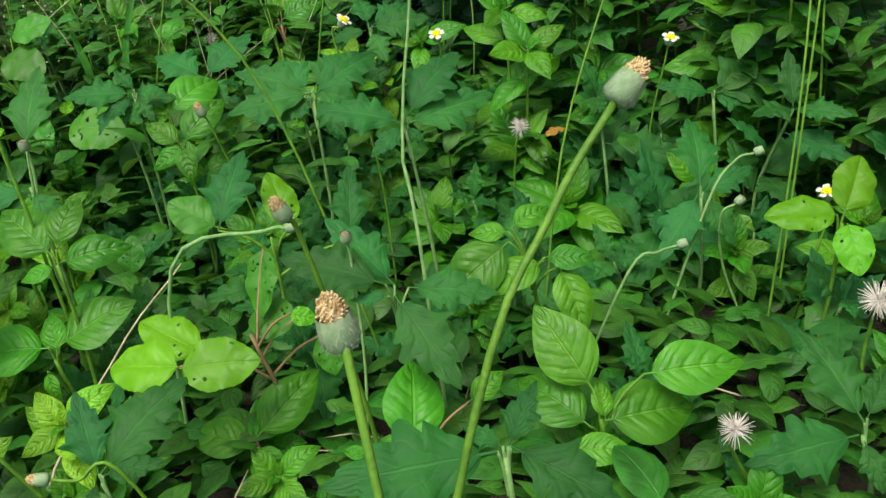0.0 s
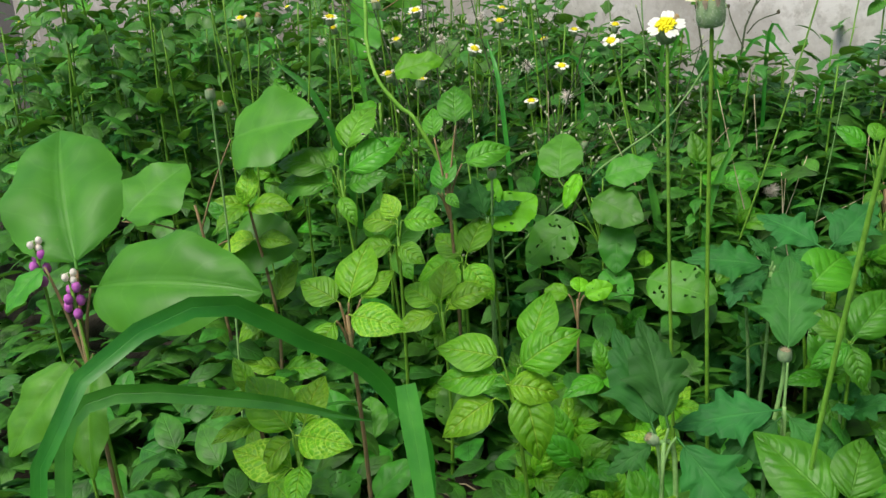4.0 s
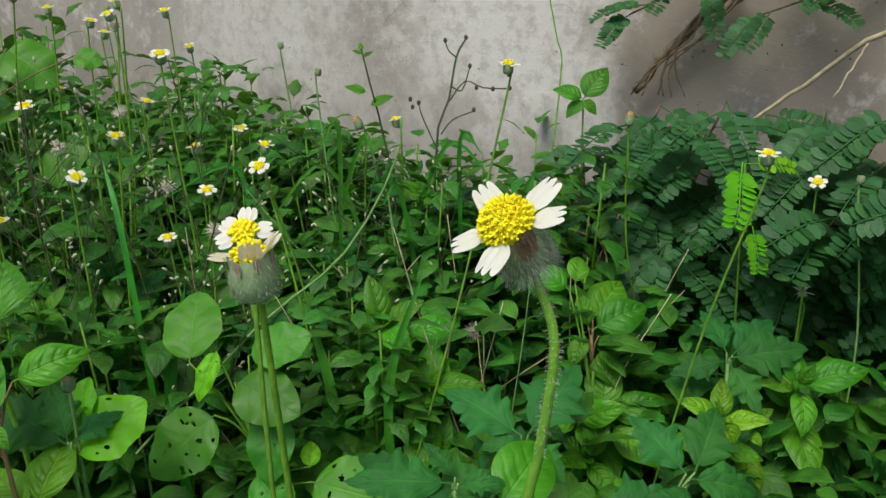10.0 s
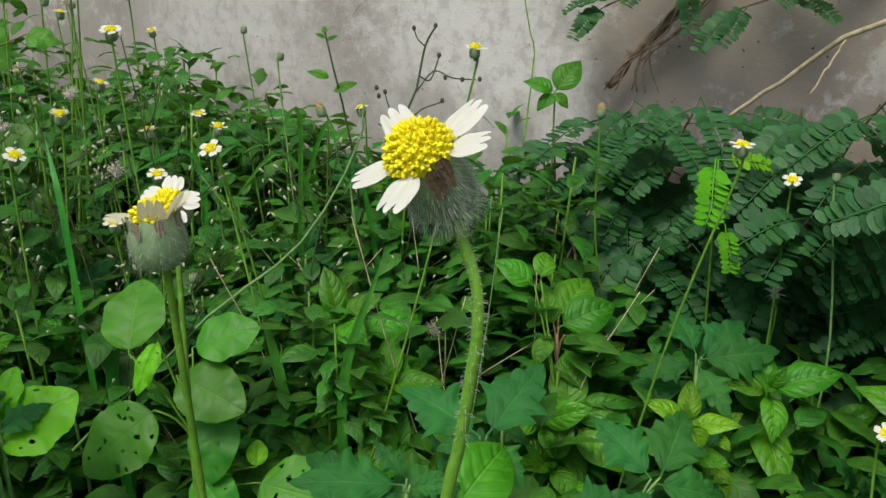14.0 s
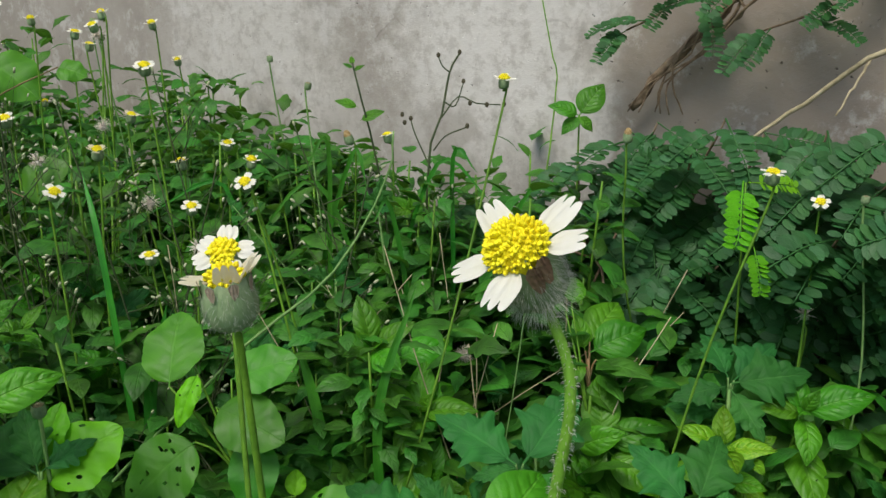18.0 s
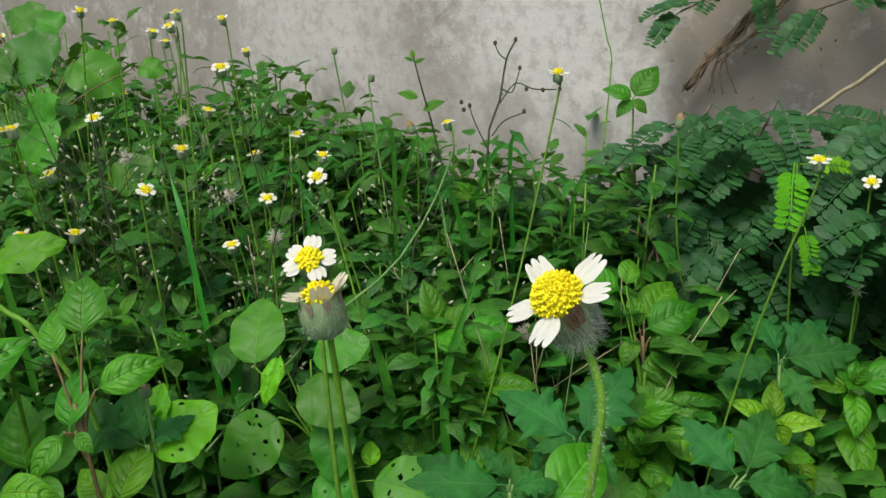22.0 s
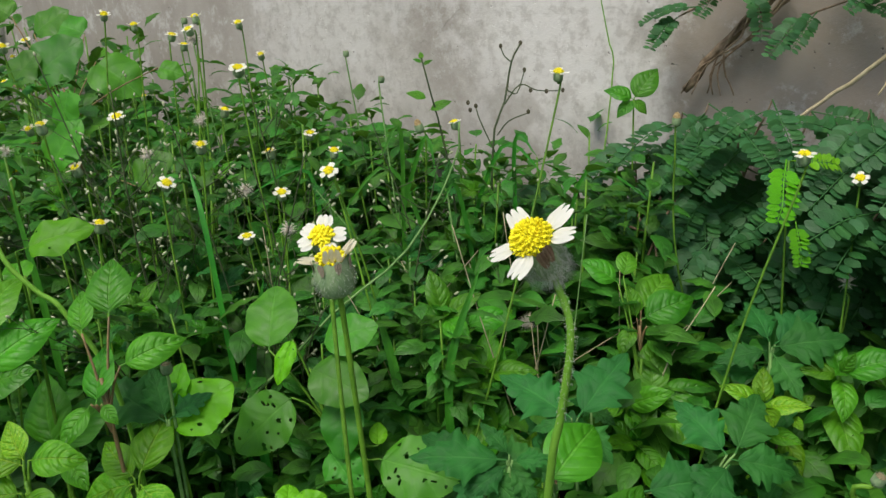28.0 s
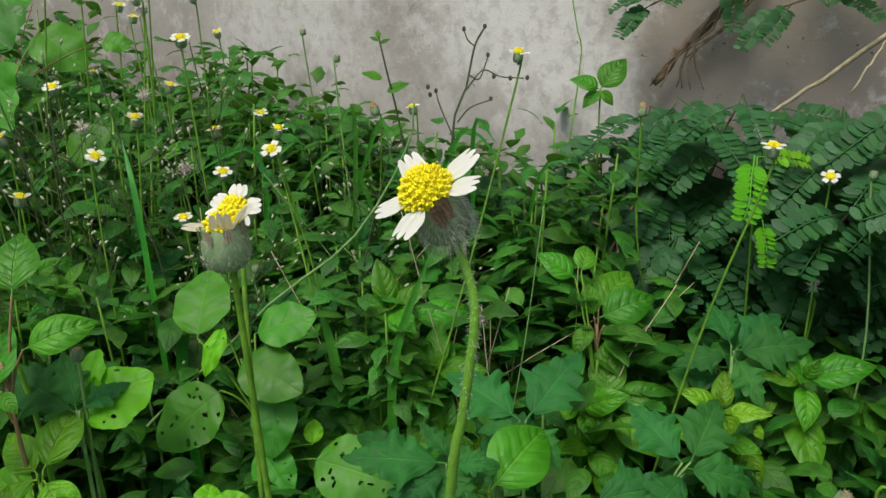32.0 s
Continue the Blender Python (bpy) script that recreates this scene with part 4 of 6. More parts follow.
grown("leafy_weed", "leafy weed with smooth oval veined green leaves", [
    (OVAL, (0.1070, 0.0648, 0.0436), (0.0725, 0.0691, 0.0524), 1.00),
    (OVAL, (0.1080, 0.0666, 0.0471), (0.1358, 0.0913, 0.0665), 1.00),
    (OVAL, (0.1070, 0.0660, 0.0463), (0.1059, 0.0747, 0.0546), 1.00),
    (OVAL, (0.1079, 0.0646, 0.0426), (0.1210, 0.0563, 0.0306), 1.00),
])
grown("daisy_weed", "low daisy weed with dark green toothed leaves", [
    (DAISY_, (0.0524, 0.0091, 0.0771), (0.0817, 0.0399, 0.1029), 1.00),
    (DAISY_, (0.0532, 0.0089, 0.0762), (0.0774, 0.0098, 0.0808), 1.00),
    (DAISY_, (0.0515, 0.0090, 0.0772), (0.0400, 0.0298, 0.1026), 1.00),
    (DAISY_, (0.0506, 0.0071, 0.0733), (0.0477, -0.0007, 0.0669), 1.00),
])
grown("daisy_weed", "low daisy weed with dark green toothed leaves", [
    (DAISY_, (0.1879, 0.0702, 0.1315), (0.1439, 0.0785, 0.1457), 1.00),
    (DAISY_, (0.1921, 0.0684, 0.1255), (0.2169, 0.0378, 0.0991), 1.00),
    (DAISY_, (0.1973, 0.0887, 0.1184), (0.2364, 0.0839, 0.1159), 1.00),
    (DAISY_, (0.1901, 0.0882, 0.1208), (0.1619, 0.1049, 0.1493), 1.00),
    (DAISY_, (0.1887, 0.0678, 0.1258), (0.1724, 0.0703, 0.1244), 1.00),
])
grown("leafy_weed", "leafy weed with smooth oval veined green leaves", [
    (OVAL, (0.1955, 0.0296, 0.0602), (0.1977, 0.0584, 0.0907), 1.15),
    (OVAL, (0.1736, 0.0263, 0.0631), (0.1630, 0.0272, 0.0651), 1.00),
    (OVAL, (0.1954, 0.0286, 0.0579), (0.1972, 0.0364, 0.0665), 1.00),
    (OVAL, (0.2244, 0.0432, 0.0771), (0.2398, 0.0507, 0.0865), 1.00),
    (OVAL, (0.2056, 0.0317, 0.0601), (0.2213, 0.0302, 0.0578), 1.00),
])
grown("daisy_weed", "low daisy weed with dark green toothed leaves", [
    (DAISY_, (0.1999, 0.1741, 0.1795), (0.2433, 0.1901, 0.1876), 1.00),
    (DAISY_, (0.1968, 0.1740, 0.1807), (0.1565, 0.1758, 0.1928), 1.00),
    (DAISY_, (0.2000, 0.1758, 0.1833), (0.2268, 0.2021, 0.2116), 1.00),
    (DAISY_, (0.1988, 0.1731, 0.1777), (0.2081, 0.1675, 0.1704), 1.00),
    (DAISY_, (0.1978, 0.1734, 0.1787), (0.1814, 0.1598, 0.1697), 1.00),
])
grown("daisy_weed", "low daisy weed with dark green toothed leaves", [
    (DAISY_, (0.1368, 0.2321, 0.1878), (0.0907, 0.2236, 0.1850), 1.00),
    (DAISY_, (0.1380, 0.2318, 0.1866), (0.1725, 0.2579, 0.2050), 1.00),
    (DAISY_, (0.1345, 0.2322, 0.1891), (0.0919, 0.2476, 0.2017), 1.00),
    (DAISY_, (0.1391, 0.2310, 0.1843), (0.1540, 0.2147, 0.1667), 1.00),
    (DAISY_, (0.1368, 0.2306, 0.1846), (0.1063, 0.2293, 0.1741), 1.00),
])
grown("broad_leaved_weed", "broad-leaved weed with round scalloped green leaves", [
    (ROUNDLIME, (0.1229, 0.1655, 0.1245), (0.1111, 0.1875, 0.1504), 0.70),
    (DAISY_, (0.0844, 0.1501, 0.1332), (0.0942, 0.1828, 0.1655), 1.00),
    (ROUNDS, (0.0806, 0.1597, 0.1315), (0.0558, 0.1660, 0.1463), 1.00),
    (DAISY_, (0.1576, 0.1673, 0.1121), (0.1581, 0.1934, 0.1449), 0.90),
])
grown("leafy_weed", "leafy weed with smooth oval veined green leaves", [
    (OVAL, (0.0231, 0.2942, 0.1431), (0.0470, 0.3189, 0.1673), 1.00),
    (OVAL, (0.0217, 0.2939, 0.1433), (-0.0012, 0.3032, 0.1575), 1.00),
    (OVAL, (0.0245, 0.2944, 0.1430), (0.0459, 0.3181, 0.1628), 1.00),
    (OVAL, (0.0231, 0.2936, 0.1419), (0.0292, 0.2782, 0.1235), 1.00),
    (OVAL, (0.0244, 0.2938, 0.1417), (0.0037, 0.2842, 0.1311), 1.00),
])
grown("leafy_weed", "leafy weed with smooth oval veined green leaves", [
    (OVAL, (-0.3209, 0.3387, 0.2457), (-0.3137, 0.3659, 0.2772), 1.15),
    (OVAL, (-0.3201, 0.3344, 0.2315), (-0.2877, 0.3538, 0.2523), 1.00),
    (OVAL, (-0.3195, 0.3316, 0.2220), (-0.2922, 0.3332, 0.2326), 1.30),
    (OVAL, (-0.3259, 0.3348, 0.2362), (-0.3569, 0.3508, 0.2457), 1.00),
    (OVAL, (-0.3300, 0.3335, 0.2346), (-0.3719, 0.3314, 0.2445), 1.00),
    (OVAL, (-0.3293, 0.3305, 0.2245), (-0.3720, 0.3317, 0.2246), 1.00),
    (OVAL, (-0.3239, 0.3288, 0.2157), (-0.3082, 0.3165, 0.2015), 0.80),
])
grown("leafy_weed", "leafy weed with pale netted green leaves", [
    (NET, (-0.2326, 0.2702, 0.1582), (-0.2587, 0.2797, 0.1688), 1.10),
    (NET, (-0.2304, 0.2721, 0.1610), (-0.2314, 0.2904, 0.1809), 1.12),
    (NET, (-0.2263, 0.2709, 0.1544), (-0.2116, 0.2865, 0.1701), 1.12),
    (NET, (-0.2257, 0.2728, 0.1588), (-0.2016, 0.2783, 0.1698), 1.10),
    (NET, (-0.2323, 0.2686, 0.1536), (-0.2550, 0.2552, 0.1476), 1.00),
])
grown("leafy_weed", "leafy weed with pale netted green leaves", [
    (NET, (-0.1648, 0.1760, 0.1717), (-0.1981, 0.1776, 0.1749), 1.12),
    (NET, (-0.1503, 0.1821, 0.1747), (-0.1463, 0.2047, 0.1981), 1.12),
    (NET, (-0.1561, 0.1767, 0.1659), (-0.1296, 0.1871, 0.1857), 1.12),
    (NET, (-0.1644, 0.1729, 0.1634), (-0.1959, 0.1681, 0.1604), 1.12),
    (NET, (-0.1619, 0.1718, 0.1583), (-0.1359, 0.1726, 0.1567), 1.12),
    (NET, (-0.1531, 0.1738, 0.1556), (-0.1402, 0.1538, 0.1313), 1.12),
    (NET, (-0.1669, 0.1677, 0.1519), (-0.1891, 0.1508, 0.1393), 1.12),
])
grown("leafy_weed", "leafy weed with pale netted green leaves", [
    (NET, (-0.2258, 0.3100, 0.1784), (-0.2481, 0.3252, 0.1897), 1.00),
    (NET, (-0.2228, 0.3111, 0.1799), (-0.2166, 0.3370, 0.2012), 1.12),
    (NET, (-0.2256, 0.3091, 0.1754), (-0.2594, 0.3065, 0.1664), 1.12),
    (NET, (-0.2225, 0.3095, 0.1748), (-0.2022, 0.2966, 0.1587), 1.12),
    (NET, (-0.2271, 0.3084, 0.1739), (-0.2414, 0.2924, 0.1543), 1.12),
])
grown("leafy_weed", "leafy weed with smooth oval veined green leaves", [
    (OVAL, (-0.0018, 0.1226, 0.1390), (-0.0325, 0.1442, 0.1579), 1.10),
    (OVAL, (0.0009, 0.1244, 0.1416), (0.0074, 0.1434, 0.1636), 1.10),
    (OVAL, (0.0018, 0.1216, 0.1344), (0.0342, 0.1305, 0.1391), 1.00),
    (OVAL, (-0.0012, 0.1200, 0.1324), (-0.0178, 0.1157, 0.1291), 1.00),
])
grown("leafy_weed", "leafy weed with smooth oval veined green leaves", [
    (OVAL, (-0.0107, 0.1162, 0.0847), (0.0256, 0.1272, 0.1028), 1.20),
    (OVAL, (-0.0169, 0.1145, 0.0844), (-0.0585, 0.1097, 0.0880), 1.20),
    (OVAL, (-0.0129, 0.1139, 0.0805), (-0.0194, 0.1302, 0.0967), 1.00),
    (OVAL, (-0.0191, 0.1088, 0.0722), (-0.0135, 0.0995, 0.0599), 0.90),
])
grown("daisy_weed", "low daisy weed with dark green toothed leaves", [
    (DAISY_, (-0.0809, 0.1253, 0.1660), (-0.0999, 0.1550, 0.1971), 1.00),
    (DAISY_, (-0.0754, 0.1277, 0.1684), (-0.0885, 0.1567, 0.2030), 1.00),
    (DAISY_, (-0.0809, 0.1238, 0.1625), (-0.0982, 0.1126, 0.1535), 1.00),
    (DAISY_, (-0.0717, 0.1270, 0.1646), (-0.0417, 0.1011, 0.1424), 1.00),
])
grown("daisy_weed", "low daisy weed with dark green toothed leaves", [
    (DAISY_, (-0.0235, 0.1712, 0.1876), (-0.0229, 0.2032, 0.2220), 1.00),
    (DAISY_, (-0.0250, 0.1600, 0.1621), (-0.0494, 0.1478, 0.1422), 1.00),
    (DAISY_, (-0.0250, 0.1613, 0.1651), (-0.0665, 0.1542, 0.1575), 1.00),
    (DAISY_, (-0.0234, 0.1610, 0.1634), (-0.0060, 0.1492, 0.1488), 1.00),
])
grown("leafy_weed", "leafy weed with pale netted green leaves", [
    (NET, (-0.0781, 0.0574, 0.1339), (-0.0955, 0.0728, 0.1477), 1.20),
    (NET, (-0.0819, 0.0570, 0.1352), (-0.1083, 0.0512, 0.1354), 1.10),
    (NET, (-0.0781, 0.0592, 0.1383), (-0.0693, 0.0827, 0.1627), 1.12),
    (NET, (-0.0896, 0.0529, 0.1302), (-0.1083, 0.0361, 0.1058), 1.25),
    (NET, (-0.0773, 0.0561, 0.1304), (-0.0750, 0.0428, 0.1144), 1.12),
    (NET, (-0.0828, 0.0571, 0.1361), (-0.1097, 0.0579, 0.1339), 1.00),
])
grown("leafy_weed", "leafy weed with pale netted green leaves", [
    (NET, (-0.0683, 0.0839, 0.1197), (-0.0716, 0.1038, 0.1414), 1.20),
    (NET, (-0.0590, 0.0836, 0.1134), (-0.0632, 0.1002, 0.1348), 1.23),
    (NET, (-0.0633, 0.0750, 0.0956), (-0.0421, 0.0545, 0.0856), 1.12),
    (NET, (-0.0648, 0.0837, 0.1172), (-0.0402, 0.1020, 0.1258), 1.12),
    (NET, (-0.0671, 0.0832, 0.1174), (-0.0830, 0.0962, 0.1278), 1.12),
])
grown("leafy_weed", "leafy weed with smooth oval veined green leaves", [
    (OVAL, (-0.0514, 0.0276, 0.0687), (-0.0413, 0.0462, 0.0876), 1.10),
    (OVAL, (-0.0528, 0.0278, 0.0701), (-0.0760, 0.0344, 0.0803), 1.00),
    (OVAL, (-0.0501, 0.0279, 0.0686), (-0.0646, 0.0213, 0.0635), 1.00),
])
grown("broad_leaved_weed", "broad-leaved weed with round scalloped green leaves", [
    (ROUNDS, (-0.3252, 0.0608, 0.2554), (-0.3686, 0.1101, 0.3043), 0.80),
    (ROUNDS, (-0.3189, 0.0602, 0.2481), (-0.2459, 0.0560, 0.2575), 0.75),
    (ROUNDS, (-0.3239, 0.0471, 0.2185), (-0.3421, 0.0216, 0.1902), 0.80),
    (ROUNDS, (-0.3163, 0.0505, 0.2205), (-0.3060, 0.0233, 0.1839), 0.60),
    (ROUNDS, (-0.3387, 0.0570, 0.2576), (-0.3479, 0.0415, 0.2452), 1.00),
])
grown("leafy_weed", "leafy weed with pale netted green leaves", [
    (NET, (-0.2407, 0.0809, 0.1732), (-0.2667, 0.0917, 0.1908), 1.12),
    (NET, (-0.2362, 0.0831, 0.1750), (-0.2344, 0.1000, 0.1916), 1.12),
    (NET, (-0.2393, 0.0808, 0.1717), (-0.2129, 0.0746, 0.1752), 1.12),
    (NET, (-0.2406, 0.0799, 0.1705), (-0.2568, 0.0713, 0.1567), 1.12),
    (NET, (-0.2386, 0.0754, 0.1570), (-0.2682, 0.0766, 0.1618), 1.12),
    (NET, (-0.2360, 0.0773, 0.1595), (-0.2339, 0.0626, 0.1470), 1.12),
])
grown("leafy_weed", "leafy weed with pale netted green leaves", [
    (NET, (-0.2394, 0.1399, 0.2136), (-0.2615, 0.1455, 0.2217), 1.12),
    (NET, (-0.2349, 0.1413, 0.2133), (-0.2349, 0.1661, 0.2355), 1.12),
    (NET, (-0.2291, 0.1437, 0.2144), (-0.2177, 0.1558, 0.2258), 1.12),
    (NET, (-0.2346, 0.1392, 0.2075), (-0.2067, 0.1353, 0.2058), 1.12),
    (NET, (-0.2404, 0.1362, 0.2049), (-0.2485, 0.1224, 0.1924), 1.12),
])
grown("heart_leaved_vine", "vine with heart-shaped green leaves", [
    (HEART, (-0.4141, 0.3355, 0.2561), (-0.3516, 0.3378, 0.2734), 1.10),
    (HEART, (-0.4891, 0.2887, 0.2015), (-0.4646, 0.3320, 0.2339), 1.00),
    (HEART, (-0.4105, 0.3089, 0.1835), (-0.3637, 0.3167, 0.1824), 1.00),
])
grown("broad_leaved_weed", "broad-leaved weed with round scalloped green leaves", [
    (ROUNDS, (-0.1736, 0.4032, 0.2111), (-0.1767, 0.4341, 0.2392), 1.00),
    (ROUNDS, (-0.1491, 0.4040, 0.1981), (-0.1142, 0.3871, 0.1900), 1.00),
    (HOLED, (-0.1604, 0.3965, 0.1808), (-0.1915, 0.3787, 0.1569), 1.10),
    (ROUNDLIME, (-0.1590, 0.4076, 0.2160), (-0.1660, 0.3902, 0.1970), 0.60),
    (ROUNDS, (-0.1287, 0.4030, 0.1816), (-0.1272, 0.3804, 0.1525), 0.90),
    (HOLED, (-0.1377, 0.3901, 0.1458), (-0.1177, 0.3724, 0.1307), 1.00),
    (HOLED, (-0.1065, 0.3938, 0.1380), (-0.0597, 0.3799, 0.1334), 1.00),
    (ROUNDLIME, (-0.1071, 0.3964, 0.1466), (-0.1082, 0.4066, 0.1562), 1.00),
    (ROUNDS, (-0.1411, 0.4098, 0.2119), (-0.1096, 0.4117, 0.2234), 1.00),
])
grown("leafy_weed", "leafy weed with smooth oval veined green leaves", [
    (OVAL, (-0.0670, 0.4950, 0.1650), (-0.0904, 0.5212, 0.1917), 1.00),
    (OVAL, (-0.0654, 0.4975, 0.1721), (-0.0533, 0.5139, 0.1898), 1.00),
    (OVAL, (-0.0622, 0.4920, 0.1523), (-0.0253, 0.5020, 0.1612), 1.00),
    (OVAL, (-0.0687, 0.4928, 0.1591), (-0.0914, 0.4899, 0.1505), 1.00),
    (OVAL, (-0.0645, 0.4930, 0.1571), (-0.0635, 0.5114, 0.1764), 1.00),
    (NET, (-0.0517, 0.5029, 0.1809), (-0.0257, 0.5147, 0.1899), 1.12),
])
grown("leafy_weed", "leafy weed with pale netted green leaves", [
    (NET, (0.0892, 0.6506, 0.1305), (0.0817, 0.6701, 0.1517), 1.25),
    (NET, (0.0980, 0.6523, 0.1305), (0.1189, 0.6710, 0.1514), 1.25),
    (NET, (0.1017, 0.6516, 0.1258), (0.1343, 0.6630, 0.1316), 1.12),
    (NET, (0.0863, 0.6473, 0.1219), (0.0777, 0.6276, 0.1040), 1.20),
])
grown("leafy_weed", "leafy weed with pale netted green leaves", [
    (NET, (0.1067, 0.5981, 0.0859), (0.0988, 0.6211, 0.1111), 1.25),
    (NET, (0.1153, 0.5984, 0.0814), (0.1485, 0.6066, 0.0893), 1.12),
    (NET, (0.1111, 0.5955, 0.0746), (0.1240, 0.5717, 0.0522), 1.12),
    (NET, (0.1015, 0.5950, 0.0791), (0.0668, 0.5973, 0.0809), 1.12),
])
grown("daisy_weed", "low daisy weed with dark green toothed leaves", [
    (DAISY_, (0.0257, 0.4746, 0.1175), (0.0530, 0.5024, 0.1438), 1.10),
    (DAISY_, (0.0095, 0.4743, 0.1270), (-0.0278, 0.4987, 0.1418), 1.00),
    (DAISY_, (0.0140, 0.4723, 0.1174), (-0.0329, 0.4657, 0.1090), 1.00),
    (DAISY_, (0.0299, 0.4742, 0.1137), (0.0409, 0.4588, 0.0929), 1.00),
    (DAISY_, (0.0177, 0.4742, 0.1213), (-0.0026, 0.4453, 0.1003), 1.00),
])
grown("leafy_weed", "leafy weed with smooth oval veined green leaves", [
    (NET, (0.0082, 0.4385, 0.0951), (0.0316, 0.4541, 0.1160), 1.25),
    (DAISY_, (0.0063, 0.4387, 0.0969), (-0.0135, 0.4549, 0.1064), 1.00),
])
grown("daisy_weed", "low daisy weed with dark green toothed leaves", [
    (DAISY_, (0.1405, 0.4286, 0.1241), (0.1618, 0.4176, 0.1118), 1.00),
    (DAISY_, (0.1387, 0.4296, 0.1276), (0.1245, 0.4393, 0.1402), 1.00),
    (DAISY_, (0.1333, 0.4267, 0.1209), (0.0991, 0.4129, 0.1125), 1.00),
    (DAISY_, (0.1369, 0.4277, 0.1225), (0.1400, 0.4087, 0.1040), 1.00),
    (DAISY_, (0.1423, 0.4305, 0.1292), (0.1559, 0.4405, 0.1462), 1.00),
])
grown("daisy_weed", "low daisy weed with dark green toothed leaves", [
    (DAISY_, (0.1556, 0.4723, 0.1584), (0.1728, 0.4597, 0.1390), 1.00),
    (DAISY_, (0.1537, 0.4734, 0.1620), (0.1641, 0.4914, 0.1874), 1.00),
    (DAISY_, (0.1499, 0.4718, 0.1586), (0.1193, 0.4691, 0.1639), 1.00),
    (DAISY_, (0.1537, 0.4709, 0.1548), (0.1391, 0.4510, 0.1316), 1.00),
])
grown("daisy_weed", "low daisy weed with dark green toothed leaves", [
    (DAISY_, (-0.0195, 0.3399, 0.1727), (-0.0001, 0.3367, 0.1752), 1.00),
    (DAISY_, (-0.0226, 0.3396, 0.1728), (-0.0684, 0.3375, 0.1767), 1.00),
    (DAISY_, (-0.0211, 0.3407, 0.1757), (-0.0347, 0.3486, 0.1883), 1.00),
    (DAISY_, (-0.0226, 0.3386, 0.1699), (-0.0438, 0.3268, 0.1596), 1.00),
    (DAISY_, (-0.0211, 0.3388, 0.1699), (-0.0078, 0.3282, 0.1561), 1.00),
])
grown("leafy_weed", "leafy weed with pale netted green leaves", [
    (NET, (-0.2538, 0.2634, 0.2161), (-0.2812, 0.2703, 0.2192), 1.12),
    (NET, (-0.2512, 0.2645, 0.2185), (-0.2264, 0.2632, 0.2219), 1.12),
    (NET, (-0.2538, 0.2643, 0.2186), (-0.2660, 0.2743, 0.2321), 1.12),
    (NET, (-0.2552, 0.2590, 0.2037), (-0.2809, 0.2577, 0.1998), 1.12),
    (NET, (-0.2526, 0.2593, 0.2035), (-0.2352, 0.2518, 0.1973), 1.12),
])
grown("leafy_weed", "leafy weed with smooth oval veined green leaves", [
    (OVAL, (-0.2292, 0.3218, 0.2694), (-0.2360, 0.3441, 0.2909), 1.20),
    (OVAL, (-0.2436, 0.3176, 0.2617), (-0.2489, 0.3310, 0.2783), 1.10),
    (OVAL, (-0.2367, 0.3062, 0.2259), (-0.2387, 0.3249, 0.2489), 1.10),
    (OVAL, (-0.2395, 0.3059, 0.2260), (-0.2504, 0.2899, 0.2124), 1.00),
    (OVAL, (-0.2236, 0.3140, 0.2445), (-0.1972, 0.3268, 0.2547), 1.00),
    (OVAL, (-0.2338, 0.3065, 0.2258), (-0.2244, 0.3002, 0.2197), 1.00),
])
grown("leafy_weed", "leafy weed with smooth oval veined green leaves", [
    (OVAL, (0.2838, 0.0363, 0.0835), (0.2632, 0.0565, 0.1140), 1.10),
    (OVAL, (0.2810, 0.0286, 0.0680), (0.2516, 0.0533, 0.0827), 1.00),
    (OVAL, (0.2879, 0.0298, 0.0697), (0.3286, 0.0401, 0.0680), 1.20),
    (OVAL, (0.3085, 0.0397, 0.0878), (0.3504, 0.0410, 0.0908), 1.00),
    (OVAL, (0.2707, 0.0238, 0.0593), (0.2961, 0.0197, 0.0604), 1.00),
    (OVAL, (0.2885, 0.0302, 0.0704), (0.2874, 0.0420, 0.0823), 1.00),
])
grown("leafy_weed", "leafy weed with pale netted green leaves", [
    (OVAL, (0.2512, 0.1118, 0.1286), (0.2173, 0.0979, 0.1077), 1.10),
    (OVAL, (0.2690, 0.1074, 0.1176), (0.2395, 0.0957, 0.1116), 1.00),
    (OVAL, (0.2700, 0.1084, 0.1194), (0.2924, 0.1047, 0.1192), 1.00),
    (OVAL, (0.2533, 0.1153, 0.1355), (0.2719, 0.1222, 0.1430), 1.00),
    (OVAL, (0.2771, 0.1062, 0.1141), (0.2875, 0.0860, 0.0900), 1.00),
    (OVAL, (0.2516, 0.1142, 0.1335), (0.2329, 0.1171, 0.1333), 1.00),
])
grown("broad_leaved_weed", "broad-leaved weed with lime-green leaves and insect holes", [
    (ROUNDLIME, (0.4288, 0.1222, 0.1231), (0.3954, 0.1250, 0.1257), 0.80),
    (ROUNDLIME, (0.4329, 0.1229, 0.1241), (0.4466, 0.1398, 0.1463), 0.90),
    (ROUNDLIME, (0.4339, 0.1202, 0.1185), (0.4343, 0.1010, 0.1005), 0.90),
])
grown("daisy_weed", "low daisy weed with dark green toothed leaves", [
    (DAISY_, (0.3754, 0.1940, 0.1158), (0.3787, 0.2295, 0.1465), 1.00),
    (DAISY_, (0.3769, 0.1925, 0.1125), (0.4051, 0.2011, 0.1216), 1.00),
    (DAISY_, (0.3732, 0.1917, 0.1112), (0.3487, 0.1671, 0.0882), 1.00),
    (DAISY_, (0.3766, 0.1910, 0.1093), (0.3917, 0.1742, 0.0884), 1.00),
])
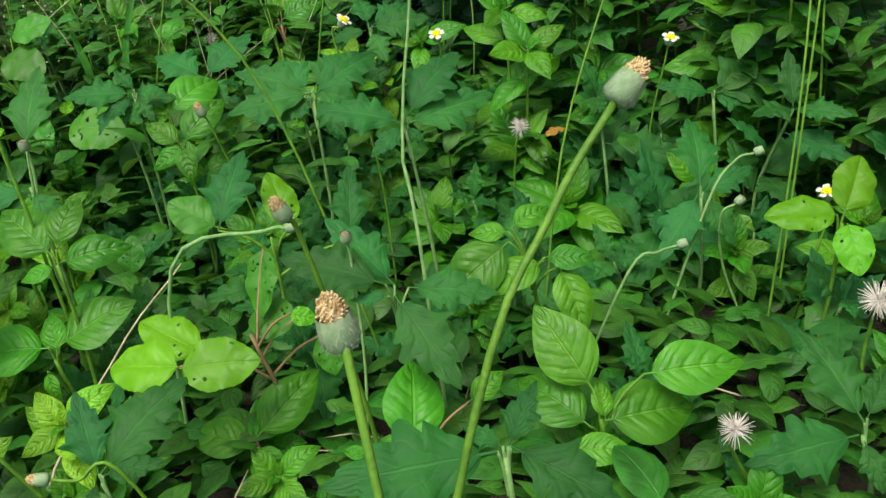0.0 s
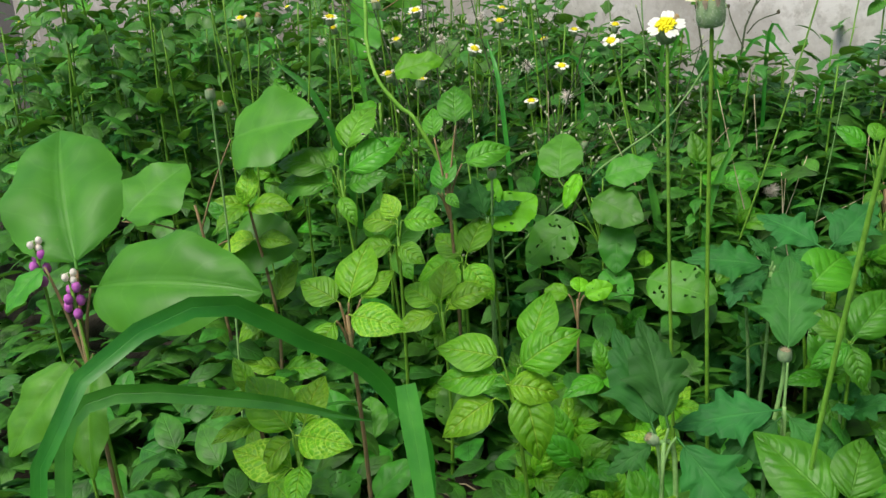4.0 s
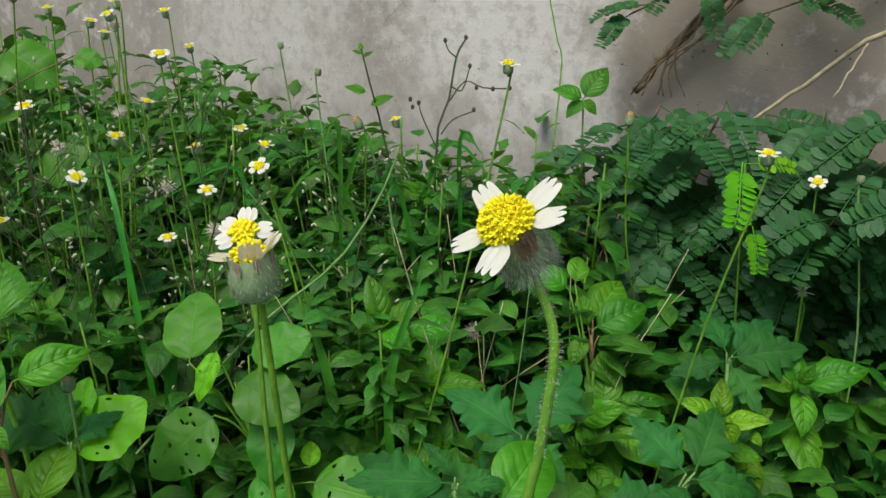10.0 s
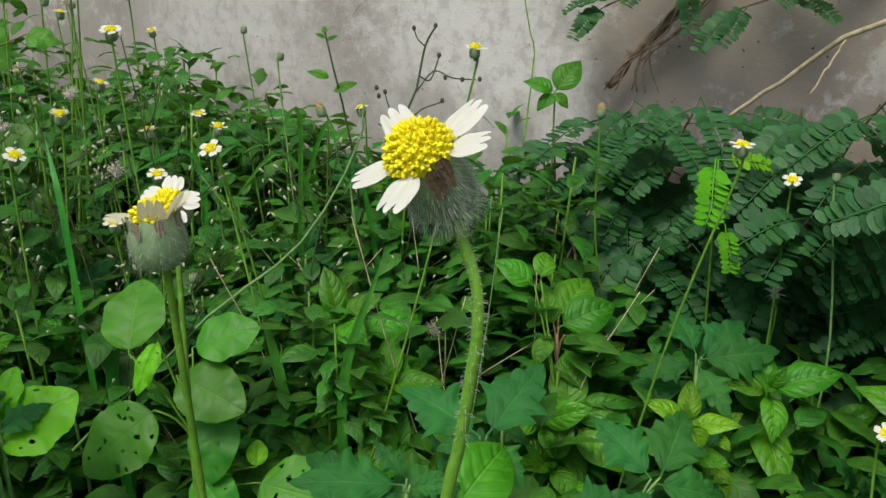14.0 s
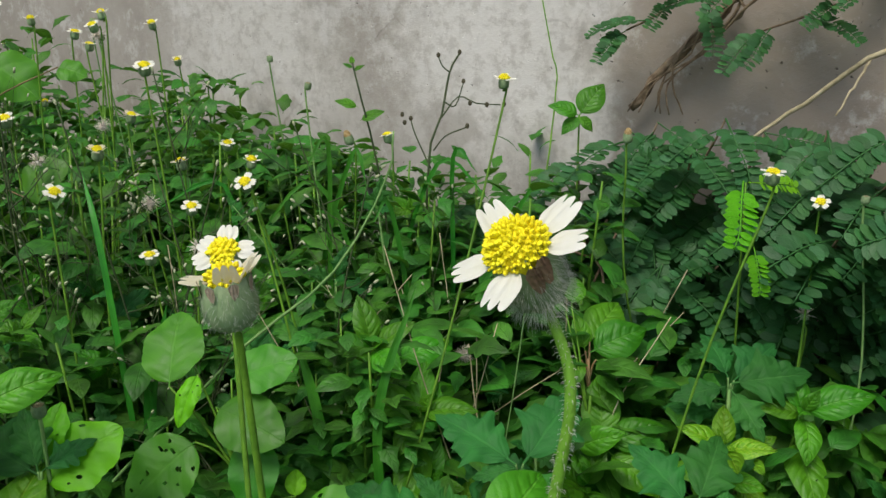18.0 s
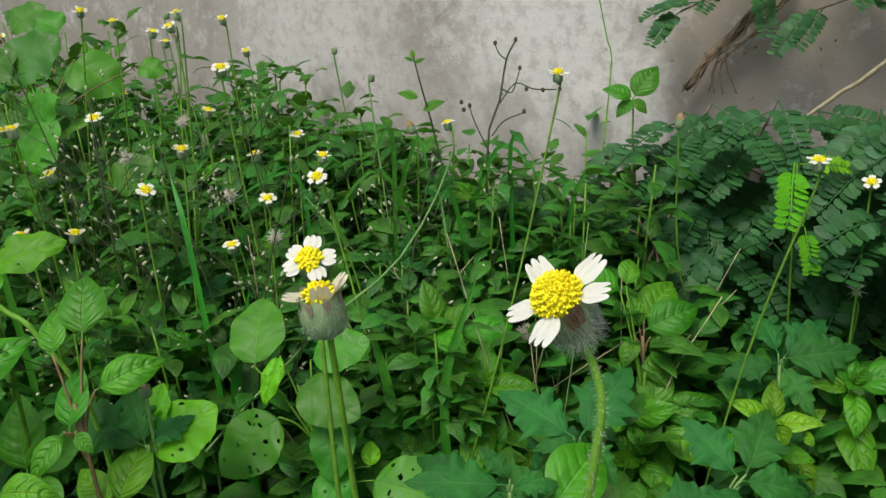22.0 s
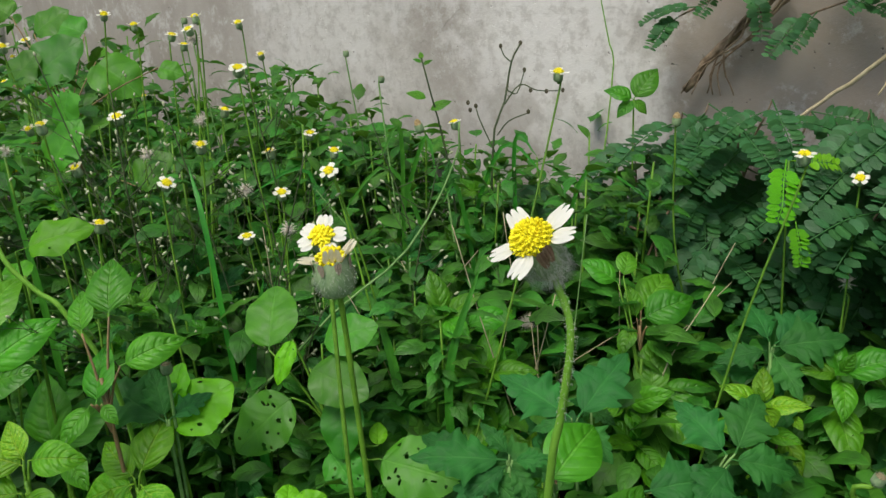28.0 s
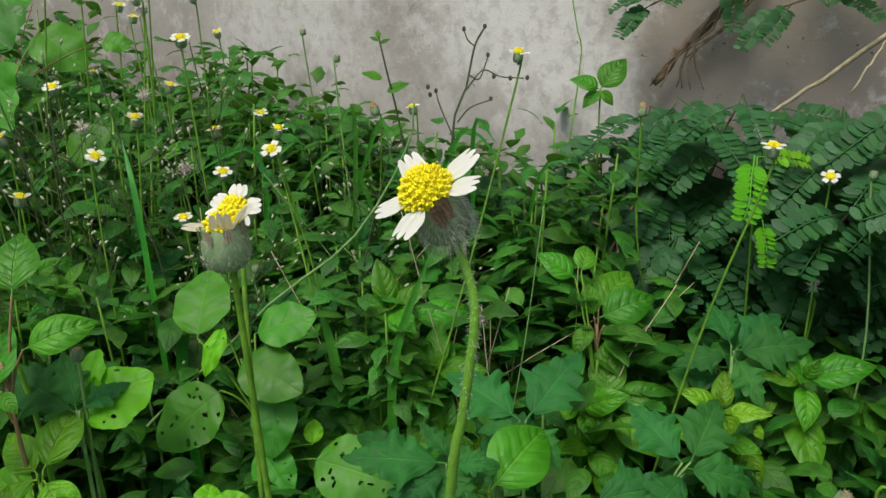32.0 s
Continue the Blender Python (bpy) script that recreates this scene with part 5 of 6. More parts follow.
grown("daisy_weed", "low daisy weed with dark green toothed leaves", [
    (DAISY_, (0.4124, 0.2982, 0.1427), (0.4592, 0.3011, 0.1461), 1.00),
    (DAISY_, (0.4103, 0.2982, 0.1429), (0.3772, 0.2988, 0.1522), 1.00),
    (DAISY_, (0.4125, 0.2991, 0.1446), (0.4487, 0.3247, 0.1602), 1.00),
    (DAISY_, (0.4110, 0.2973, 0.1411), (0.4324, 0.2899, 0.1328), 1.00),
])
grown("daisy_weed", "low daisy weed with dark green toothed leaves", [
    (DAISY_, (0.4035, 0.0166, 0.0683), (0.3888, 0.0475, 0.0951), 1.00),
    (DAISY_, (0.4005, 0.0141, 0.0635), (0.3557, 0.0051, 0.0615), 1.00),
    (DAISY_, (0.4050, 0.0175, 0.0700), (0.4187, 0.0321, 0.0835), 1.00),
    (DAISY_, (0.4028, 0.0130, 0.0609), (0.4062, -0.0004, 0.0460), 1.00),
])
grown("daisy_weed", "low daisy weed with dark green toothed leaves", [
    (DAISY_, (0.2412, -0.0747, 0.1449), (0.2712, -0.0919, 0.1351), 1.00),
    (DAISY_, (0.2365, -0.0755, 0.1437), (0.1893, -0.0869, 0.1461), 1.00),
    (DAISY_, (0.2403, -0.0747, 0.1449), (0.2494, -0.0624, 0.1577), 1.00),
    (DAISY_, (0.2385, -0.0747, 0.1451), (0.2278, -0.0698, 0.1491), 1.00),
])

grown("broad_leaved_weed", "broad-leaved weed with a lime-green holed leaf", [
    (ROUNDLIME[1::2], (-0.2123, 0.3356, 0.1931), (-0.1859, 0.3544, 0.2115), 1.15),
    (ROUNDLIME[1::2], (-0.2163, 0.3456, 0.1991), (-0.2140, 0.3590, 0.2215), 0.80),
])
grown("leafy_weed", "leafy weed with large dark oval leaves", [
    (OVAL, (-0.3027, 0.3589, 0.1649), (-0.3148, 0.3798, 0.1993), 1.25),
    (OVAL, (-0.3000, 0.3589, 0.1649), (-0.2750, 0.3790, 0.1900), 1.15),
    (OVAL, (-0.2960, 0.3589, 0.1649), (-0.2800, 0.3450, 0.1500), 1.10),
])
grown("daisy_weed", "low daisy weed with dark green toothed leaves", [
    (DAISY_, (-0.2133, 0.3326, 0.2001), (-0.2523, 0.3440, 0.2178), 1.10),
    (DAISY_, (-0.2133, 0.3331, 0.2015), (-0.2247, 0.3486, 0.2227), 1.10),
    (DAISY_, (-0.2118, 0.3332, 0.2015), (-0.1951, 0.3474, 0.2097), 1.10),
])

grown("leafy_weed", "leafy weed with bright smooth oval leaves", [
    (OVAL, (0.0697, 0.4923, 0.1908), (0.1030, 0.5004, 0.2044), 1.15),
    (OVAL, (0.0666, 0.4924, 0.1920), (0.0620, 0.4986, 0.2119), 1.00),
    (OVAL, (0.0697, 0.4945, 0.1975), (0.0909, 0.5208, 0.2139), 1.15),
    (OVAL, (0.0638, 0.4902, 0.1866), (0.0542, 0.4737, 0.1769), 1.00),
    (OVAL, (0.0736, 0.4911, 0.1862), (0.0964, 0.4801, 0.1826), 1.00),
])
grown("leafy_weed", "leafy weed with bright smooth oval leaves", [
    (OVAL, (0.0754, 0.4660, 0.1425), (0.0757, 0.4879, 0.1714), 1.10),
    (OVAL, (0.0528, 0.4898, 0.2202), (0.0318, 0.4927, 0.2356), 1.10),
    (OVAL, (0.0567, 0.4914, 0.2237), (0.0624, 0.5090, 0.2383), 1.00),
    (OVAL, (0.0773, 0.4650, 0.1388), (0.1086, 0.4667, 0.1520), 1.00),
    (OVAL, (0.0792, 0.4639, 0.1351), (0.1038, 0.4438, 0.1213), 1.10),
])
grown("leafy_weed", "leafy weed with bright smooth oval leaves", [
    (OVAL, (-0.0654, 0.4862, 0.1527), (-0.0233, 0.4947, 0.1646), 1.10),
    (OVAL, (-0.0666, 0.4861, 0.1528), (-0.0909, 0.4836, 0.1529), 1.00),
    (OVAL, (-0.0654, 0.4895, 0.1623), (-0.0610, 0.5097, 0.1833), 1.10),
    (OVAL, (-0.0604, 0.4990, 0.1891), (-0.0795, 0.5127, 0.1981), 1.00),
    (OVAL, (-0.0572, 0.4980, 0.1851), (-0.0248, 0.5037, 0.1916), 1.00),
    (OVAL, (-0.0637, 0.4916, 0.1680), (-0.0806, 0.4932, 0.1783), 1.00),
])
grown("leafy_weed", "leafy weed with one large glossy veined leaf", [
    (OVAL, (0.0003, 0.3450, 0.1534), (0.0292, 0.3793, 0.1737), 1.10),
    (OVAL, (-0.0018, 0.3450, 0.1541), (-0.0219, 0.3471, 0.1667), 1.00),
    (OVAL, (-0.0018, 0.3445, 0.1526), (-0.0116, 0.3285, 0.1516), 1.00),
])
grown("daisy_weed", "low daisy weed with dark green toothed leaves", [
    (DAISY_, (-0.0359, 0.3446, 0.1637), (0.0004, 0.3497, 0.1673), 1.20),
    (DAISY_, (-0.0399, 0.3449, 0.1659), (-0.0695, 0.3596, 0.1755), 1.20),
    (DAISY_, (-0.0380, 0.3444, 0.1637), (-0.0460, 0.3211, 0.1551), 1.20),
    (DAISY_, (-0.0359, 0.3446, 0.1637), (-0.0191, 0.3287, 0.1547), 1.10),
])
grown("daisy_weed", "low daisy weed with dark green toothed leaves", [
    (DAISY_, (0.0197, 0.3944, 0.1681), (0.0484, 0.4266, 0.1916), 1.20),
    (DAISY_, (0.0157, 0.3941, 0.1682), (-0.0217, 0.4165, 0.1836), 1.20),
    (DAISY_, (0.0190, 0.3937, 0.1662), (0.0365, 0.3755, 0.1538), 1.20),
    (DAISY_, (0.0157, 0.3934, 0.1663), (-0.0046, 0.3902, 0.1632), 1.10),
])
grown("daisy_weed", "low daisy weed with dark green toothed leaves", [
    (DAISY_, (0.0558, 0.3659, 0.1348), (0.0972, 0.3725, 0.1413), 1.20),
    (DAISY_, (0.1060, 0.3775, 0.1533), (0.0836, 0.4019, 0.1724), 1.20),
    (DAISY_, (0.1083, 0.3768, 0.1507), (0.1438, 0.3779, 0.1426), 1.20),
    (DAISY_, (0.1109, 0.3781, 0.1537), (0.1308, 0.4119, 0.1722), 1.20),
    (DAISY_, (0.1076, 0.3757, 0.1476), (0.0866, 0.3500, 0.1385), 1.20),
])
grown("daisy_weed", "low daisy weed with dark green toothed leaves", [
    (DAISY_, (0.1535, 0.4661, 0.1810), (0.1980, 0.4721, 0.1846), 1.20),
    (DAISY_, (0.1517, 0.4671, 0.1846), (0.1438, 0.4901, 0.2034), 1.20),
    (DAISY_, (0.1535, 0.4649, 0.1774), (0.1652, 0.4428, 0.1601), 1.20),
    (DAISY_, (0.1498, 0.4652, 0.1793), (0.1201, 0.4606, 0.1752), 1.10),
    (DAISY_, (0.1554, 0.4669, 0.1827), (0.1858, 0.4916, 0.1946), 1.10),
])
grown("broad_leaved_weed", "broad-leaved weed with lime-green leaves low down", [
    (ROUNDLIME, (-0.1449, 0.3190, 0.1538), (-0.1463, 0.3308, 0.1608), 1.20),
    (ROUNDLIME, (-0.1525, 0.3178, 0.1526), (-0.1676, 0.3171, 0.1552), 1.10),
    (ROUNDLIME, (-0.1419, 0.3188, 0.1522), (-0.1252, 0.3228, 0.1588), 1.00),
])


grown("lime_leaved_vine", "vine with a large heart-shaped lime-green leaf", [
    (LIME, (-0.2835, 0.3370, 0.3015), (-0.2535, 0.3463, 0.3104), 0.62),
    (LIME, (-0.3180, 0.3920, 0.2620), (-0.3340, 0.4000, 0.2700), 1.00),
])
grown("heart_leaved_vine", "vine with large round green leaves by the wall", [
    (HEART, (-0.5310, 0.7469, 0.3472), (-0.5075, 0.7592, 0.3760), 0.95),
    (HEART, (-0.5080, 0.7509, 0.3514), (-0.4673, 0.7667, 0.3848), 0.95),
    (HEART, (-0.4463, 0.7026, 0.3442), (-0.4524, 0.6900, 0.3086), 0.95),
    (HEART, (-0.4448, 0.7625, 0.3645), (-0.4053, 0.7573, 0.3351), 0.95),
    (HEART, (-0.4652, 0.6340, 0.3040), (-0.4859, 0.6224, 0.2762), 0.95),
    (HEART, (-0.4353, 0.6305, 0.2832), (-0.4143, 0.6454, 0.3206), 0.95),
    (HEART, (-0.3598, 0.7178, 0.3602), (-0.3384, 0.7182, 0.3540), 0.95),
    (HEART, (-0.5366, 0.8145, 0.3928), (-0.5059, 0.8252, 0.4143), 0.95),
    (HEART, (-0.3362, 0.5864, 0.2760), (-0.3110, 0.5960, 0.2990), 0.95),
    (HEART, (-0.5605, 0.8180, 0.4114), (-0.5905, 0.8209, 0.4303), 0.95),
    (HEART, (-0.5351, 0.9182, 0.3852), (-0.5752, 0.9186, 0.4002), 0.95),
])


# ---- grass ----
def blade_mesh(points, width, tip=0.02, foot=0.0):
    line = bend_line(points, 16)
    verts, faces, uvs = [], [], []
    n = len(line)
    for i, q in enumerate(line):
        ahead = (line[min(i + 1, n - 1)] - line[max(i - 1, 0)]).normalized()
        side = ahead.cross(Vector((0.2, -0.95, 0.25))).normalized()
        up = side.cross(ahead)
        t = i / (n - 1)
        w = width * (0.55 + 1.2 * t if t < 0.35 else 0.97) * (1.0 if t < 0.55 else max(tip, 1 - ((t - 0.55) / 0.45) ** 2.2))
        if foot:
            w = width * (foot + (1 - foot) * t) if t < 0.97 else width * 0.85
        for k, (a, b) in enumerate(((-1, 0.25), (-0.5, 0.08), (0, 0), (0.5, 0.08), (1, 0.25))):
            verts.append(q + side * a * w * 0.5 + up * b * w * 0.5)
            uvs.append((k / 4, t))
    for i in range(n - 1):
        for k in range(4):
            j = i * 5 + k
            faces.append((j, j + 1, j + 6, j + 5))
    return mesh_of("blade", verts, faces, M_GRASS, uvs)


def grass_tuft(place, blades, label="tuft of broad green grass blades"):
    ob = thing("grass_tuft", (place[0], place[1], 0), label, "grass", "grass tufts")
    base = Vector((place[0], place[1], 0))
    for pts, w, *tip in blades:
        part("blade", blade_mesh([Vector(p) - base for p in pts], w, *tip), ob)


grass_tuft((-0.1115, -0.0580), [([(-0.1115, -0.0580, 0.0000), (-0.1237, -0.0375, 0.1351), (-0.1339, -0.0204, 0.1714), (-0.1443, -0.0037, 0.2069), (-0.1551, 0.0129, 0.2424)], 0.0082, 0.95, 0.06), ([(-0.1115, -0.0580, 0.0000), (-0.1035, -0.0580, 0.0500), (-0.0875, -0.0580, 0.0800)], 0.006)], "broad grass blade with a bitten-off tip")
grass_tuft((-0.28, -0.05), [([(-0.28, -0.05, 0.05), (-0.266, -0.035, 0.225), (-0.234, 0.014, 0.264), (-0.205, 0.040, 0.242), (-0.189, 0.055, 0.225), (-0.177, 0.063, 0.202), (-0.170, 0.068, 0.183), (-0.170, 0.068, 0.155)], 0.0085, 0.5),
                            ([(-0.28, -0.05, 0.05), (-0.30, 0.00, 0.17), (-0.293, 0.017, 0.217), (-0.237, 0.040, 0.213), (-0.188, 0.058, 0.198)], 0.008)])
grass_tuft((-0.06, 0.60), [([(-0.06 + a, 0.60 + b, 0), (-0.06 + a * 1.5 + c * 0.3, 0.60 + b, 0.17), (-0.06 + a + c * 0.7, 0.6 + b, h), (-0.06 + a + c * 1.3, 0.59 + b, h - d)], 0.0036)
                           for a, b, c, h, d in ((-0.03, 0, -0.03, 0.31, 0.02), (0.0, 0.01, -0.09, 0.28, 0.05), (-0.05, 0.02, 0.02, 0.30, 0.03), (0.02, 0, 0.03, 0.30, 0.01), (-0.02, 0.03, 0.07, 0.29, 0.03),
                                                 (0.03, 0.02, 0.10, 0.27, 0.03), (-0.06, 0, -0.10, 0.28, 0.02), (0.01, -0.03, -0.02, 0.27, 0.01))])
grass_tuft((-0.20, 0.45), [([(-0.20, 0.45, 0.05), (-0.21, 0.46, 0.16), (-0.195, 0.47, 0.235)], 0.008), ([(-0.21, 0.45, 0.0), (-0.235, 0.48, 0.25), (-0.255, 0.51, 0.31)], 0.004)])
grass_tuft((-0.33, 0.42), [([(-0.33, 0.42, 0.05), (-0.335, 0.43, 0.2), (-0.35, 0.44, 0.33)], 0.005), ([(-0.33, 0.42, 0.05), (-0.37, 0.42, 0.25), (-0.42, 0.42, 0.31)], 0.006)])
grass_tuft((-0.05, 0.40), [([(-0.05, 0.42, 0.0), (-0.065, 0.44, 0.16), (-0.04, 0.46, 0.25)], 0.006), ([(-0.09, 0.44, 0.0), (-0.10, 0.45, 0.15), (-0.115, 0.46, 0.22)], 0.007)])


# ---- thin branching weeds with tiny buds ----
def branchy_weed(place, height, rng, spread=0.5, levels=4):
    ob = thing("branching_weed", (place[0], place[1], 0), "wiry branching weed with tiny white buds", "weed", "branching weeds")
    twigs, buds = [], []

    def grow(q, d, ln, r, level):
        end = q + d * ln
        mid = q.lerp(end, 0.5) + Vector((rng.gauss(0, 1), rng.gauss(0, 1), rng.gauss(0, 1))) * ln * 0.05
        twigs.append(tube_data([q, mid, end], r, r * 0.7, 4))
        if level == 0:
            buds.append((end, d))
            return
        for i in range(rng.choice([2, 2, 3])):
            dd = (d + Vector((rng.gauss(0, 1), rng.gauss(0, 1), rng.gauss(0.25, 0.6))) * spread).normalized()
            grow(q.lerp(end, rng.uniform(0.55, 1.0)), dd, ln * rng.uniform(0.45, 0.8), r * 0.7, level - 1)

    grow(Vector((0, 0, 0)), Vector((rng.uniform(-.2, .2), rng.uniform(-.15, .15), 1)).normalized(), height * 0.55, 0.0009, levels)
    part("stem", merged("stem", twigs, M_DARKSTALK), ob)
    tuft = part("bud_spray", merged("bud_spray", [ball_data(b + d * 0.0011, 0.0009, 2.0, 4, 6, d) for b, d in buds], M_BUDWHITE), ob, None, "tiny greenish-white buds")
    tagged(tuft, kind="stuff")
    for i in range(3):
        place_leaf(ob, OVAL, rng, (0, 0, height * (0.2 + 0.15 * i)), rng.uniform(0, 360), rng.uniform(0, 30), 0.018 + 0.006 * rng.random())


SHARED["darkbud"] = merged("bud", [ball_data((0, 0, 0.0016), 0.0018, 1.3, 4, 6)], M_BUDDARK)
B = random.Random(5)
for i in range(26):
    bx = B.uniform(-0.46, -0.04) if i % 3 else B.uniform(-0.34, -0.12)
    branchy_weed((bx, B.uniform(0.52 if i % 3 else 0.43, min(0.80 if i % 3 else 0.52, wall_y(bx) - 0.08))), B.uniform(0.24, 0.32) if i % 3 and bx < -0.22 else B.uniform(0.17, 0.22), B, 0.5, 4 if i % 3 else 3)
for x, y, h in ((-0.45, 0.60, 0.28), (-0.33, 0.48, 0.30)):
    branchy_weed((x, y), h, B, 0.45)


def wiry_weed(place, top, rng):
    """A long dark leaning stem with bare side twigs, each ending in a bud."""
    base = Vector((place[0], place[1], 0))
    ob = thing("wiry_weed", base, "leaning dark wiry stem with bare twigs and pale buds", "weed", "wiry weeds")
    line = bend_line([(0, 0, 0), (Vector(top) - base) * 0.55 + Vector((rng.uniform(-.02, .02), 0, 0.02)), Vector(top) - base], 16)
    part("stem", tube("stem", line, 0.0008, 0.0005, M_DARKSTALK, 5), ob)
    ends = [(line[-1], (line[-1] - line[-2]).normalized())]
    for i in range(7):
        k = 6 + i + (i > 4)
        q = line[k]
        d = Vector((rng.choice((-1, 1)) * rng.uniform(0.5, 1.0), rng.uniform(-0.5, 0.5), rng.uniform(0.4, 1.2))).normalized()
        end = q + d * rng.uniform(0.022, 0.05)
        part("twig", tube("twig", bend_line([q, q.lerp(end, 0.5) - Vector((0, 0, 0.002)), end], 5), 0.0005, 0.0003, M_DARKSTALK, 4), ob)
        ends.append((end, d))
        if i % 2:
            tip = end + Vector((rng.uniform(-.008, .008), 0, 0.007))
            part("twig", tube("twig", bend_line([q.lerp(end, 0.6), tip], 3), 0.0004, 0.0003, M_DARKSTALK, 4), ob)
            ends.append((tip, d))
    for q, d in ends:
        part("bud", SHARED["palebud"], ob, Matrix.Translation(q) @ frame_of(d).to_4x4())


SHARED["palebud"] = merged("bud", [ball_data((0, 0, 0.0015), 0.0011, 2.0, 4, 6)], M_BUDWHITE)
for px, py, top in ((-0.235, 0.47, (-0.300, 0.50, 0.335)), (-0.195, 0.49, (-0.275, 0.53, 0.350)), (-0.205, 0.46, (-0.165, 0.50, 0.315)), (-0.275, 0.52, (-0.330, 0.56, 0.360)), (-0.155, 0.50, (-0.215, 0.53, 0.310)),
                    (-0.12, 0.52, (-0.075, 0.55, 0.300)), (-0.30, 0.46, (-0.345, 0.49, 0.320)), (-0.17, 0.56, (-0.235, 0.60, 0.365)), (-0.09, 0.57, (-0.135, 0.60, 0.325)), (-0.33, 0.56, (-0.41, 0.60, 0.385))):
    wiry_weed((px, py), top, B)

dry_tuft = thing("dry_grass_tuft", (-0.08, 0.53, 0), "tuft of thin dry straw-coloured stalks among the weeds", "grass")
for i in range(26):
    q = Vector((B.uniform(-0.12, 0.16), B.uniform(-0.09, 0.06), 0.02))
    d = Vector((B.gauss(0, 0.09), B.uniform(-0.03, 0.05), B.uniform(0.13, 0.26)))
    part("stalk", tube("stalk", bend_line([q, q + d * 0.55 + Vector((B.uniform(-.015, .015), 0, 0.015)), q + d], 8), 0.0006, 0.00035, B.choice([M_STRAW, M_STRAW, M_PALE]), 4), dry_tuft)
# the two-leaved sprig
sprig = thing("weed_sprig", (-0.06, 0.62, 0), "upright sprig with small dark oval leaves", "weed")
part("stem", tube("stem", bend_line([(0, 0, 0), (-0.012, 0, 0.25), (-0.033, 0, 0.368)], 8), 0.0011, 0.0008, M_DARKSTALK), sprig)
for az, h, s in ((80, 0.335, 0.017), (-75, 0.325, 0.019), (70, 0.364, 0.008), (-70, 0.362, 0.009), (10, 0.366, 0.008), (60, 0.2, 0.02)):
    place_leaf(sprig, OVAL, B, (-0.033 * h / 0.368, 0, h), az, 20, s)


bud_sprig = thing("branching_weed", (-0.0411, 0.6589, 0), "wiry dark weed with round brown buds", "weed", "branching weeds")
bud_at = Vector((-0.0411, 0.6589, 0))
for pts, r in ((([(-0.0411, 0.6589, 0), (-0.0411, 0.6589, 0.2648), (-0.0285, 0.6791, 0.3212), (-0.0219, 0.6909, 0.3541), (-0.0136, 0.6967, 0.3689)], 0.0011), ([(-0.0219, 0.6909, 0.3541), (-0.0278, 0.6919, 0.3591), (-0.0311, 0.6941, 0.3669)], 0.0007), ([(-0.0259, 0.6826, 0.3305), (-0.0174, 0.6826, 0.3277), (-0.0106, 0.6894, 0.3459)], 0.0007), ([(-0.0286, 0.6783, 0.3188), (-0.0148, 0.6852, 0.3347), (0.0000, 0.6851, 0.3292), (0.0200, 0.6868, 0.3276)], 0.0007), ([(-0.0356, 0.6689, 0.2930), (-0.0254, 0.6739, 0.3044), (-0.0078, 0.6780, 0.3106)], 0.0007), ([(-0.0379, 0.6639, 0.2789), (-0.0503, 0.6715, 0.3057), (-0.0540, 0.6751, 0.3177)], 0.0007))):
    part("twig", tube("twig", bend_line([Vector(p) - bud_at for p in pts], 6), r, r * 0.8, M_DARKSTALK, 5), bud_sprig)
for p in ((-0.0136, 0.6971, 0.3698), (-0.0311, 0.6944, 0.3679), (-0.0106, 0.6897, 0.3468), (-0.0054, 0.6845, 0.3294), (0.0085, 0.6856, 0.3278), (0.0229, 0.6873, 0.3280), (-0.0078, 0.6783, 0.3115), (-0.0540, 0.6754, 0.3187), (-0.0590, 0.6738, 0.3156), (-0.0609, 0.6757, 0.3219)):
    part("bud", SHARED["darkbud"], bud_sprig, Matrix.Translation(Vector(p) - bud_at - Vector((0, 0, 0.0015))))
broad_sprig = thing("weed_sprig", (0.0830, 0.6721, 0), "sprig with two broad oval leaves by the wall", "weed")
sprig_at = Vector((0.0830, 0.6721, 0))
part("stem", tube("stem", bend_line([(0, 0, 0), Vector((0.0830, 0.6721, 0.3198)) - sprig_at], 5), 0.0010, 0.0008, M_STALK), broad_sprig)
for tip in ((0.0620, 0.6741, 0.3305), (0.1010, 0.6830, 0.3420), (0.0930, 0.6694, 0.3096), (0.0700, 0.6660, 0.3087)):
    leaf_between(broad_sprig, OVAL, Vector((0.0830, 0.6721, 0.3198)) - sprig_at, Vector(tip) - sprig_at, 1.2, B)


